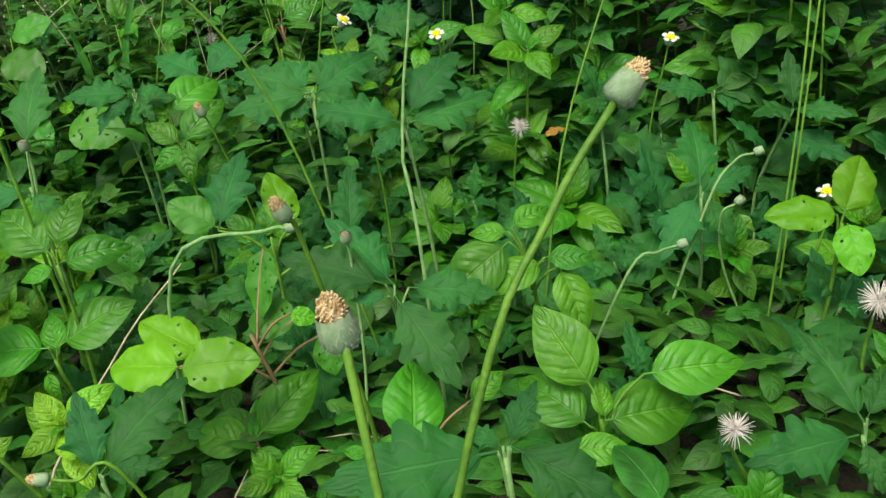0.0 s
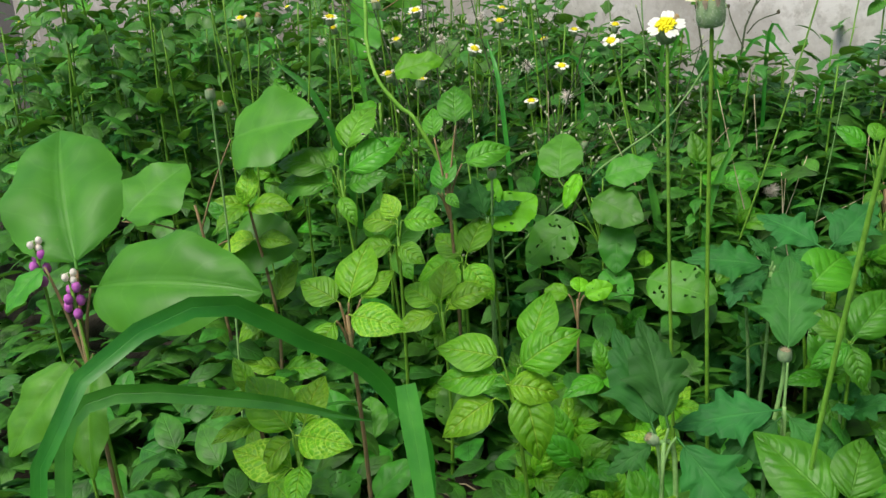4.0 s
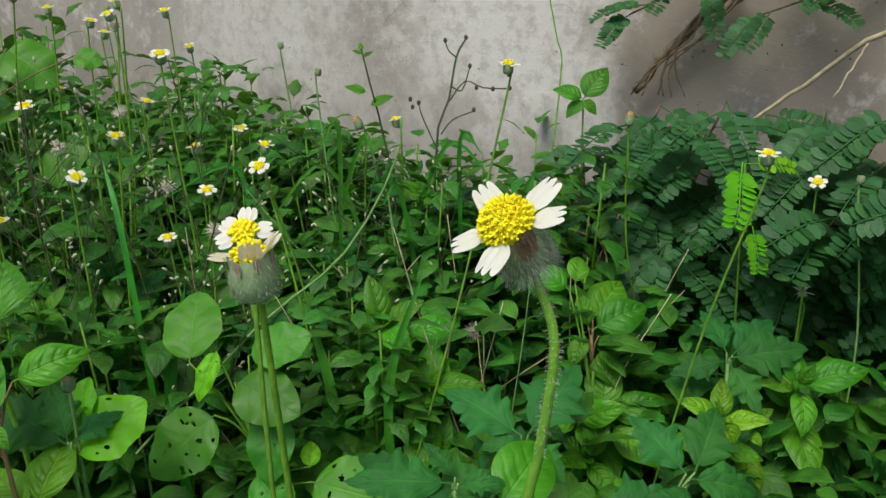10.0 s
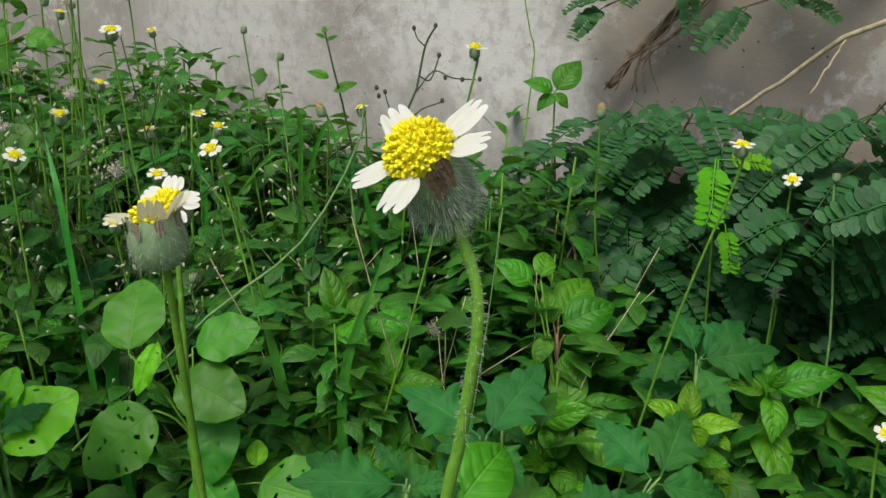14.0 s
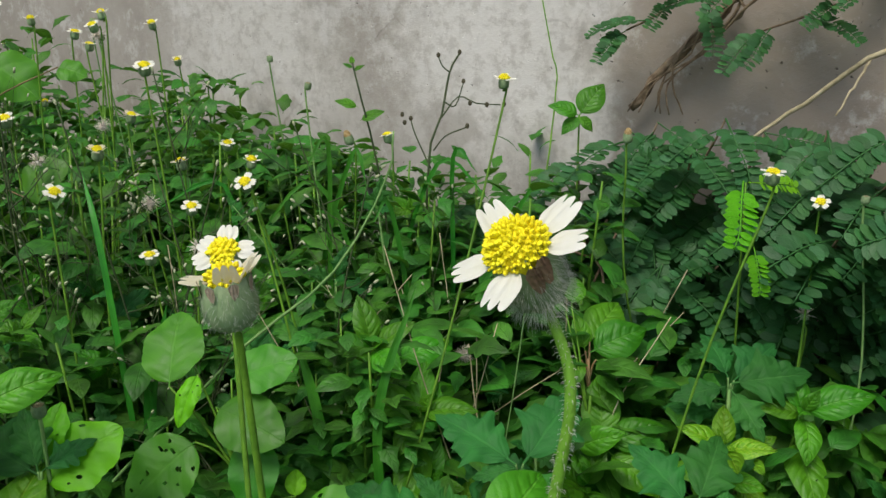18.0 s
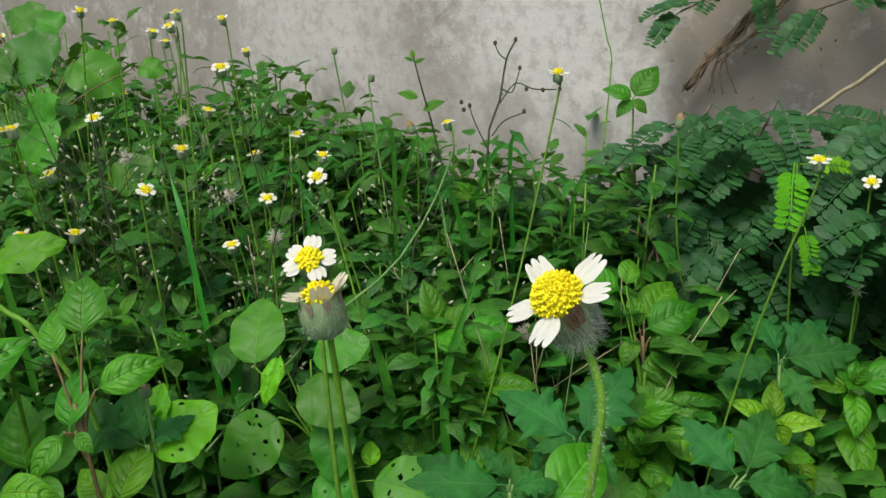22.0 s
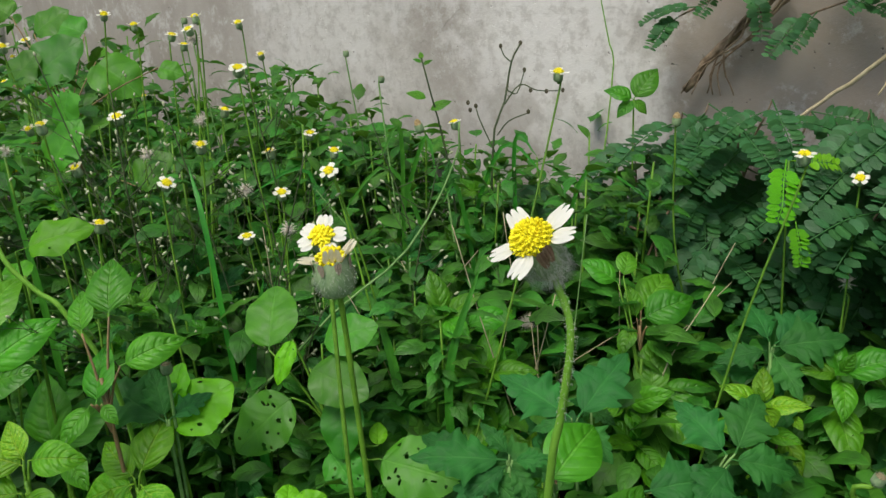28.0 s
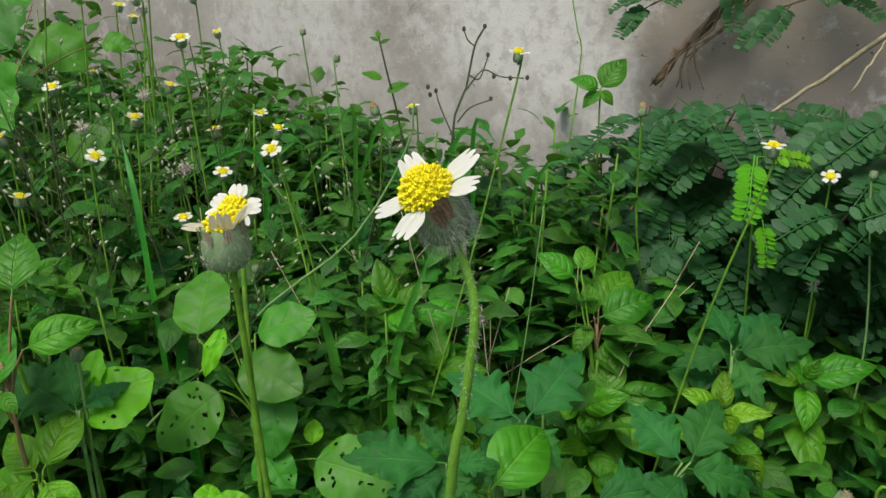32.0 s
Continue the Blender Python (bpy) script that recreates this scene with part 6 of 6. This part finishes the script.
# ---- feathery shrub and woody roots by the wall ----
def frond_mesh(pairs, seed, tilt=8.0, material=None):
    """A feather-shaped leaf one metre long: a rib with leaflets in pairs."""
    rng = random.Random(seed)
    verts, faces, uvs = [], [], []
    line = bend_line([(0, 0, 0), (0.02, 0.4, 0.06), (0.0, 0.75, 0.04), (0.01, 1.0, -0.06)], 12)
    v, f = tube_data(line, 0.012, 0.006, 4)
    verts += v
    uvs += [(0.5, 0.0)] * len(v)
    faces += f
    lv, lf, lu = leaf_data(w_leaflet, 2, 5, 0.15, 0.2, 0.0, 0.03)
    for i in range(pairs):
        t = 0.16 + 0.84 * (i + 0.5) / pairs
        q = line[min(len(line) - 1, int(t * (len(line) - 1) + 0.5))]
        q = Vector((q.x, t, q.z))
        ln = 0.205 * (0.55 + 0.45 * math.sin(math.pi * (0.15 + 0.75 * t))) * rng.uniform(0.9, 1.1)
        for side in (-1, 1):
            m = Matrix.Translation(q) @ pose(0, 0, 0, rng.uniform(-12, 12), 0, 0) @ pose(0, 0, 0, 0, 0, -side * rng.uniform(66, 80)) @ pose(0, 0, 0, tilt, rng.uniform(-20, 20), 0) @ Matrix.Diagonal((ln, ln, ln, 1))
            k = len(verts)
            verts += [m @ Vector(p) for p in lv]
            uvs += lu
            faces += [tuple(a + k for a in g) for g in lf]
    return mesh_of("frond", verts, faces, material or M_FROND, uvs)


FRONDS = [frond_mesh(p, i) for i, p in enumerate((10, 12, 11, 13))]
F = random.Random(9)


def feather_shrub(branches, label, size=0.07, gap=0.022):
    """A shrub of thin branches with feathery leaves along them."""
    base = Vector(branches[0][0])
    ob = thing("feathery_shrub", base, label, "shrub", "feathery shrubs")
    for pts in branches:
        line = [Vector(q) - base for q in bend_line(pts, 16)]
        part("branch", tube("branch", line, 0.0017, 0.0007, M_TWIG), ob)
        run, side = 0.0, 1
        total = sum((b - a).length for a, b in zip(line, line[1:]))
        gone = 0.0
        for a, b in zip(line, line[1:]):
            run += (b - a).length
            gone += (b - a).length
            if run > gap and gone > total * 0.3:
                run, side = 0.0, -side
                ahead = math.degrees(math.atan2(-(b - a).x, (b - a).y))
                place_leaf(ob, FRONDS, F, b, (180 if F.random() < 0.4 else ahead) + side * F.uniform(25, 75), F.uniform(-25, 15), size * F.uniform(0.75, 1.2), F.uniform(-20, 20), "frond")
        place_leaf(ob, FRONDS, F, line[-1], F.uniform(120, 240), F.uniform(-25, 5), size, 0, "frond")


def shrub_branches(x, n, spread, top, reach):
    out = []
    for i in range(n):
        bx = x + F.uniform(-0.02, 0.02)
        tx = x + F.uniform(-spread, spread)
        ty = min(wall_y(tx) - 0.04, wall_y(x) - reach * F.uniform(0.3, 1.0))
        tz = top * F.uniform(0.62, 1.0)
        out.append([(bx, wall_y(bx) - 0.03, 0.0), ((bx + tx) / 2, min((wall_y(x) + ty) / 2, wall_y((bx + tx) / 2) - 0.03), tz * 0.75), (tx, ty, tz)])
    return out


LAB_F = "shrub with feathery dark green leaves against the wall"
for x, n, spread, top, reach in ((0.05, 7, 0.05, 0.25, 0.16), (0.11, 10, 0.05, 0.315, 0.13), (0.18, 10, 0.05, 0.34, 0.11), (0.26, 11, 0.05, 0.35, 0.12), (0.35, 10, 0.06, 0.345, 0.13), (0.48, 11, 0.09, 0.32, 0.14)):
    feather_shrub(shrub_branches(x, n, spread, top, reach), LAB_F, 0.064, 0.0155)
feather_shrub([[(0.36, 0.565, 0.46), (0.31, 0.595, 0.43), (0.25, 0.63, 0.40), (0.215, 0.65, 0.385)],
               [(0.36, 0.565, 0.48), (0.28, 0.61, 0.45), (0.22, 0.645, 0.43), (0.18, 0.67, 0.405)]], "leafy feathery branches hanging over the wall", 0.048, 0.020)
feather_shrub([[(0.20, 0.665, 0.47), (0.175, 0.68, 0.43), (0.15, 0.695, 0.40), (0.125, 0.71, 0.385)]], "small feathery branch on the wall", 0.045, 0.018)


FRESH = [frond_mesh(9, 31, 8.0, M_LIME), frond_mesh(8, 32, 8.0, M_LIME)]
fresh = thing("feathery_shrub", (0.1901, 0.5543, 0.0), "young feathery shrub with fresh light green leaves", "shrub", "feathery shrubs")
fresh_at = Vector((0.1901, 0.5543, 0))
part("branch", tube("branch", bend_line([(0, 0, 0), (-0.005, 0, 0.15), (-0.012, -0.01, 0.2912)], 8), 0.0012, 0.0007, M_STALK), fresh)
for a, b in (((0.1765, 0.5444, 0.2920), (0.1665, 0.5159, 0.2575)), ((0.1775, 0.5161, 0.2543), (0.1777, 0.4974, 0.2302)), ((0.1797, 0.5445, 0.2911), (0.2120, 0.5470, 0.2875))):
    leaf_between(fresh, FRESH, Vector(a) - fresh_at, Vector(b) - fresh_at, 1.1, F).name = "frond"


def root(name, runs, label, material=None):
    ob = thing(name, runs[0][0][0], label, "root")
    base = Vector(runs[0][0][0])
    for pts, r0, r1 in runs:
        line = [q - base for q in bend_line(pts, 14)]
        line = [q + Vector((F.gauss(0, 1), F.gauss(0, 1), F.gauss(0, 1))) * r0 * 0.35 for q in line]
        part("strand", tube("strand", line, r0, r1, material or M_TWIG, 6), ob)


def onwall(x, z, off=0.012):
    return Vector((x, wall_y(x) - off * 1.2, z))


runs = [([onwall(0.2043, 0.4140), onwall(0.1919, 0.3963), onwall(0.1691, 0.3673), onwall(0.1487, 0.3422), onwall(0.1370, 0.3170)], 0.0046, 0.0034)]
for i in range(6):
    a, b, c, d = (F.uniform(-0.010, 0.014) for _ in range(4))
    runs.append(([onwall(0.2043 + a, 0.4140, 0.018), onwall(0.1919 + b, 0.3963, 0.018), onwall(0.1691 + c, 0.3673, 0.018), onwall(0.1487 + d, 0.3422, 0.018), onwall(0.1370 + d * 2.5, 0.3170, 0.018)], 0.0013, 0.0006))
root("woody_root", runs, "bundle of brown woody roots running down the wall")
root("dry_branch", [([onwall(0.33, 0.395, 0.03), onwall(0.277, 0.367, 0.03), onwall(0.235, 0.325, 0.03), onwall(0.205, 0.30, 0.04)], 0.0022, 0.0014), ([onwall(0.277, 0.367, 0.03), onwall(0.25, 0.33, 0.06)], 0.001, 0.0007)], "dry grey-brown branch leaning on the wall", M_STRAW)
tang = [([(0.10 + F.uniform(-.06, .06), 0.62 + F.uniform(-.05, .05), F.uniform(0.1, 0.24)), (0.10 + F.uniform(-.07, .07), 0.62 + F.uniform(-.05, .04), F.uniform(0.1, 0.26)), (0.09 + F.uniform(-.08, .08), 0.61 + F.uniform(-.05, .04), F.uniform(0.02, 0.2))], 0.0012, 0.0006) for i in range(14)]
root("dry_twigs", tang, "tangle of dry brown twigs among the weeds")
root("dry_grass_stalk", [([(0.012, 0.030, 0.055), (0.017, 0.046, 0.067), (0.041, 0.093, 0.100), (0.066, 0.130, 0.124)], 0.0007, 0.0005)], "bent dry straw-coloured stalk", M_STRAW)
root("pale_stalk", [([(-0.225, 0.43, 0.135), (-0.15, 0.47, 0.205), (-0.095, 0.50, 0.245), (-0.062, 0.53, 0.30), (-0.057, 0.535, 0.329)], 0.0010, 0.0007)], "long bare pale stalk leaning across the weeds", M_PALE)
root("tall_stalk", [([(0.0561, 0.6976, 0.0000), (0.0595, 0.7030, 0.2353), (0.0671, 0.7254, 0.3000), (0.0717, 0.7409, 0.3449), (0.0669, 0.7488, 0.3702), (0.0580, 0.7647, 0.4207)], 0.0009, 0.0006)], "tall bare olive stalk before the wall", M_STALK)
root("white_stem", [([(0.21, 0.09, 0.0), (0.203, 0.12, 0.13), (0.197, 0.165, 0.18), (0.208, 0.223, 0.25), (0.21, 0.24, 0.30)], 0.0013, 0.0008)], "thick pale hairy stem", M_PALE)

dead = thing("dead_leaf", (0.255, 0.615, 0.06), "curled orange dead leaf caught among stems", "leaf")
v, f, t = leaf_data(w_oval, 8, 12, 0.5, 1.4, 0.06, 0.05)
part("blade", mesh_of("blade", v, f, M_DEAD, t), dead, pose(0, 0, 0, 40, 0, 200) @ Matrix.Diagonal((0.05, 0.05, 0.05, 1)))
dead2 = thing("dead_leaf", (0.29, 0.30, 0.12), "orange withered leaf among green ones", "leaf")
part("blade", mesh_of("blade", v, f, M_DEAD, t), dead2, pose(0, 0, 0, 20, 0, 300) @ Matrix.Diagonal((0.024, 0.024, 0.024, 1)))


# purple flower spikes
def purple_spike(place, h):
    ob = thing("purple_flower", (place[0], place[1], 0), "small purple flower spike with white tip", "flower", "purple flowers")
    part("stalk", tube("stalk", bend_line([(0, 0, 0), (0.004, 0, h * 0.5), (0, 0, h)], 6), 0.0009, 0.0007, M_STALK), ob)
    part("florets", merged("florets", [ball_data((0.003 * math.cos(i * 2.4), 0.003 * math.sin(i * 2.4), h - 0.006 - 0.0024 * i), 0.0021, 1.3) for i in range(6)], M_PURPLE), ob)
    part("tip", merged("tip", [ball_data((0.0022 * math.cos(i * 2.4), 0.0022 * math.sin(i * 2.4), h - 0.003 + 0.001 * i), 0.0016, 1.2) for i in range(4)], M_FLUFF), ob)


purple_spike((-0.325, 0.055), 0.256)
purple_spike((-0.345, 0.06), 0.268)

# ---- the rest of the weeds, by stretch ----
G = random.Random(77)


def clear(x, y):
    """Whether a low plant may stand there: not in the wall."""
    return y < wall_y(x) - 0.06


def scatter(n, x0, x1, y0, y1, mix, z0, z1, s0, s1):
    for i in range(n):
        x, y = G.uniform(x0, x1), G.uniform(y0, y1)
        if not clear(x, y):
            continue
        kind_ = G.choice(mix)
        z, s = G.uniform(z0, z1), G.uniform(s0, s1)
        ln = (G.uniform(-.015, .015), G.uniform(-.015, .015))
        if kind_ == "net":
            leafy_weed((x, y), z, NET, G, NETLAB, "netted weeds", s * 0.75, 3, ln, G.choice([M_STALK, M_RED]))
        elif kind_ == "oval":
            leafy_weed((x, y), z, OVAL, G, OVALLAB, "oval-leaved weeds", s, 3, ln)
        elif kind_ == "daisy":
            daisy_rosette((x, y), z, G, s * 1.15, ln, 7)
        else:
            k = [((x + G.uniform(-.03, .03), y + G.uniform(-.03, .03), z * G.uniform(0.6, 1.0)), G.uniform(0, 360), G.uniform(-10, 35), s * 1.1) for _ in range(5)]
            leaf_clump((x, y), k, "broad-leaved weed with round scalloped leaves", "broad_leaved_weed", ROUND, "weed", "broad-leaved weeds")


scatter(36, -0.24, -0.04, -0.07, 0.32, ["net", "net", "oval"], 0.035, 0.095, 0.030, 0.040)
scatter(24, -0.50, -0.24, -0.10, 0.32, ["net", "oval", "round"], 0.035, 0.085, 0.028, 0.036)
scatter(8, -0.50, -0.04, -0.05, 0.32, ["round"], 0.04, 0.07, 0.026, 0.034)
scatter(34, -0.05, 0.55, -0.08, 0.12, ["daisy", "oval", "oval"], 0.03, 0.045, 0.024, 0.034)
scatter(34, -0.05, 0.55, 0.12, 0.35, ["daisy", "daisy", "oval"], 0.04, 0.075, 0.028, 0.040)
scatter(16, -0.34, -0.10, 0.30, 0.45, ["oval", "daisy"], 0.06, 0.10, 0.026, 0.036)
scatter(16, -0.50, -0.20, 0.45, 0.58, ["oval", "oval", "daisy"], 0.10, 0.17, 0.028, 0.038)
scatter(28, -0.15, 0.40, 0.28, 0.45, ["daisy", "daisy", "oval"], 0.05, 0.11, 0.030, 0.040)
scatter(34, -0.10, 0.40, 0.42, 0.62, ["daisy", "daisy", "oval", "net"], 0.09, 0.165, 0.032, 0.042)
scatter(36, 0.25, 0.80, 0.15, 0.55, ["daisy", "daisy", "oval"], 0.06, 0.14, 0.036, 0.050)
scatter(22, -1.0, -0.40, 0.35, 1.10, ["round", "oval", "daisy"], 0.17, 0.29, 0.036, 0.048)
scatter(26, -1.10, -0.50, 0.65, 1.35, ["round", "oval", "round"], 0.27, 0.37, 0.035, 0.05)
scatter(60, -0.60, -0.02, 0.52, 1.0, ["oval", "daisy", "oval"], 0.15, 0.26, 0.024, 0.036)
scatter(34, -0.42, -0.08, 0.44, 0.62, ["oval", "daisy"], 0.12, 0.22, 0.024, 0.034)
scatter(20, 0.25, 0.70, 0.30, 0.60, ["daisy", "oval"], 0.12, 0.22, 0.036, 0.050)


def undergrowth(name, n, x0, x1, y0, y1, z0, z1, s0, s1, widths, label):
    """Low leaves too many to tell apart, in one mesh."""
    rng = np.random.default_rng(len(name) * 7 + n)
    protos = [leaf_data(w, 4, 9, 0.3, 0.7, 0.012, 0.1, 0, i) for i, w in enumerate(widths)]
    allv, allf, allu, k = [], [], [], 0
    for i in range(n):
        x, y = rng.uniform(x0, x1), rng.uniform(y0, y1)
        if not clear(x, y) or (name == "far_undergrowth" and -0.75 < x < 0.85 and y > -0.40):
            continue
        pv, pf, pu = protos[i % len(protos)]
        s = rng.uniform(s0, s1)
        m = pose(x, y, rng.uniform(z0, z1), 0, 0, rng.uniform(0, 360)) @ pose(0, 0, 0, rng.uniform(-25, 40), rng.uniform(-25, 25), 0)
        a = np.array(m)
        allv.append((np.array(pv) * s) @ a[:3, :3].T + a[:3, 3])
        allf += [tuple(q + k for q in g) for g in pf]
        allu += pu
        k += len(pv)
    me = mesh_of(name, np.concatenate(allv).tolist(), allf, M_LOW, allu)
    tagged(new(name, me), label, "undergrowth", kind="stuff")


def foliage_mesh(seed, n=46):
    """The small leaves of one bushy weed 0.25 m high, at its own scale."""
    rng = random.Random(seed)
    protos = [leaf_data(w, 4, 8, 0.3, 0.8, 0.015, 0.08, 0, i) for i, w in enumerate((w_oval, w_narrow, w_oval, w_daisy))]
    verts, faces, uvs = [], [], []
    for i in range(n):
        pv, pf, pu = rng.choice(protos)
        z = 0.25 * (0.25 + 0.75 * rng.random() ** 0.8)
        w = rng.uniform(0, 360)
        r = rng.uniform(0.005, 0.045) * (1.1 - z / 0.4)
        sz = rng.uniform(0.024, 0.041) * (1.15 - z / 0.5)
        m = pose(r * math.cos(math.radians(w)), r * math.sin(math.radians(w)), z, 0, 0, w - 90 + rng.uniform(-40, 40)) @ pose(0, 0, 0, rng.uniform(-20, 45), rng.uniform(-20, 20), 0) @ Matrix.Diagonal((sz, sz, sz, 1))
        k = len(verts)
        verts += [m @ Vector(p) for p in pv]
        faces += [tuple(a + k for a in g) for g in pf]
        uvs += pu
    return mesh_of("foliage", verts, faces, M_LOW, uvs)


BUSH = [foliage_mesh(60 + i) for i in range(7)]
BUSHSTEM = tube("stem", bend_line([(0, 0, -0.01), (0.004, 0.002, 0.12), (0, 0, 0.24)], 6), 0.0016, 0.0008, M_STALK, 5)


def weed_height(x):
    """How high the weeds stand in front of the wall along it."""
    return float(np.interp(x, [-1.2, -0.75, -0.55, -0.43, -0.29, -0.17, -0.05, 0.04, 0.12, 0.4], [0.46, 0.425, 0.36, 0.32, 0.32, 0.295, 0.265, 0.28, 0.30, 0.26]))


def bushy_weed(x, y, h):
    ob = thing("bushy_weed", (x, y, 0), "bushy weed with many small dark green leaves", "weed", "bushy weeds")
    k = h / 0.25
    m = pose(0, 0, 0, G.uniform(-6, 6), G.uniform(-6, 6), G.uniform(0, 360)) @ Matrix.Diagonal((0.5 + 0.5 * k, 0.5 + 0.5 * k, k, 1))
    part("stem", BUSHSTEM, ob, m)
    part("foliage", G.choice(BUSH), ob, m)


for i in range(170):
    x = G.uniform(-1.15, 0.06) if i % 3 else G.uniform(-0.55, 0.10)
    y = G.uniform(0.56, wall_y(x) - 0.05)
    if clear(x, y):
        bushy_weed(x, y, weed_height(x) * G.uniform(0.78, 1.06))
for i in range(60):
    x = G.uniform(-0.35, 0.07)
    bushy_weed(x, wall_y(x) - G.uniform(0.07, 0.22), weed_height(x) * G.uniform(0.8, 1.05))
for i in range(34):
    x = G.uniform(0.32, 0.80)
    bushy_weed(x, wall_y(x) - G.uniform(0.07, 0.20), G.uniform(0.20, 0.31))
for i in range(40):
    x, y = G.uniform(-0.42, -0.05), G.uniform(0.42, 0.6)
    bushy_weed(x, y, G.uniform(0.15, 0.23))

undergrowth("undergrowth", 4200, -0.6, 0.8, -0.30, 0.75, 0.006, 0.055, 0.018, 0.036, [w_oval, w_round, w_daisy, w_narrow], "dense low green leaves over the soil")
undergrowth("low_weeds", 2200, -0.40, 0.55, -0.24, 0.32, 0.010, 0.045, 0.020, 0.034, [w_oval, w_daisy, w_oval, w_round], "low green leaves between the taller weeds")
undergrowth("middle_weeds", 1300, -0.48, 0.40, 0.30, 0.62, 0.04, 0.135, 0.024, 0.040, [w_oval, w_daisy, w_narrow, w_oval], "crowded green leaves under the daisies")
undergrowth("mid_height_weeds", 1300, -0.46, 0.12, 0.47, 0.66, 0.09, 0.20, 0.022, 0.040, [w_oval, w_daisy, w_narrow, w_oval], "crowded green leaves between the daisy stalks")
undergrowth("side_weeds", 1700, -0.80, -0.28, -0.22, 0.35, 0.02, 0.08, 0.024, 0.040, [w_oval, w_round, w_oval, w_narrow], "crowded low weeds beside the grass")
undergrowth("back_weeds", 1300, -1.10, -0.42, 0.30, 1.00, 0.02, 0.13, 0.026, 0.045, [w_oval, w_round, w_oval, w_narrow], "crowded green weeds towards the wall")
undergrowth("far_undergrowth", 2400, -2.2, 1.6, -0.6, 2.2, 0.01, 0.20, 0.04, 0.07, [w_oval, w_round, w_narrow], "dense green weeds away from the daisies")


undergrowth("wall_side_weeds", 3400, -1.8, 0.15, 0.55, 1.9, 0.02, 0.23, 0.025, 0.045, [w_oval, w_round, w_narrow, w_daisy], "thick small-leaved weeds in front of the wall")
undergrowth("corner_weeds", 1000, 0.02, 0.9, 0.42, 0.72, 0.02, 0.17, 0.022, 0.038, [w_oval, w_daisy, w_narrow, w_daisy], "thick dark weeds in front of the wall")


def litter():
    rng = random.Random(4)
    pieces = []
    for i in range(260):
        q = Vector((rng.uniform(-0.5, 0.6), rng.uniform(-0.2, 0.7), rng.uniform(0.012, 0.03)))
        if clear(q.x, q.y):
            d = Vector((rng.gauss(0, 1), rng.gauss(0, 1), rng.gauss(0, 0.25))).normalized() * rng.uniform(0.01, 0.04)
            pieces.append(tube_data([q, q + d * 0.5 + Vector((0, 0, 0.003)), q + d], 0.0008, 0.0004, 4))
    tagged(new("dry_litter", merged("dry_litter", pieces, M_STRAW)), "dry straw and twig litter on the soil", "litter", kind="stuff")


litter()
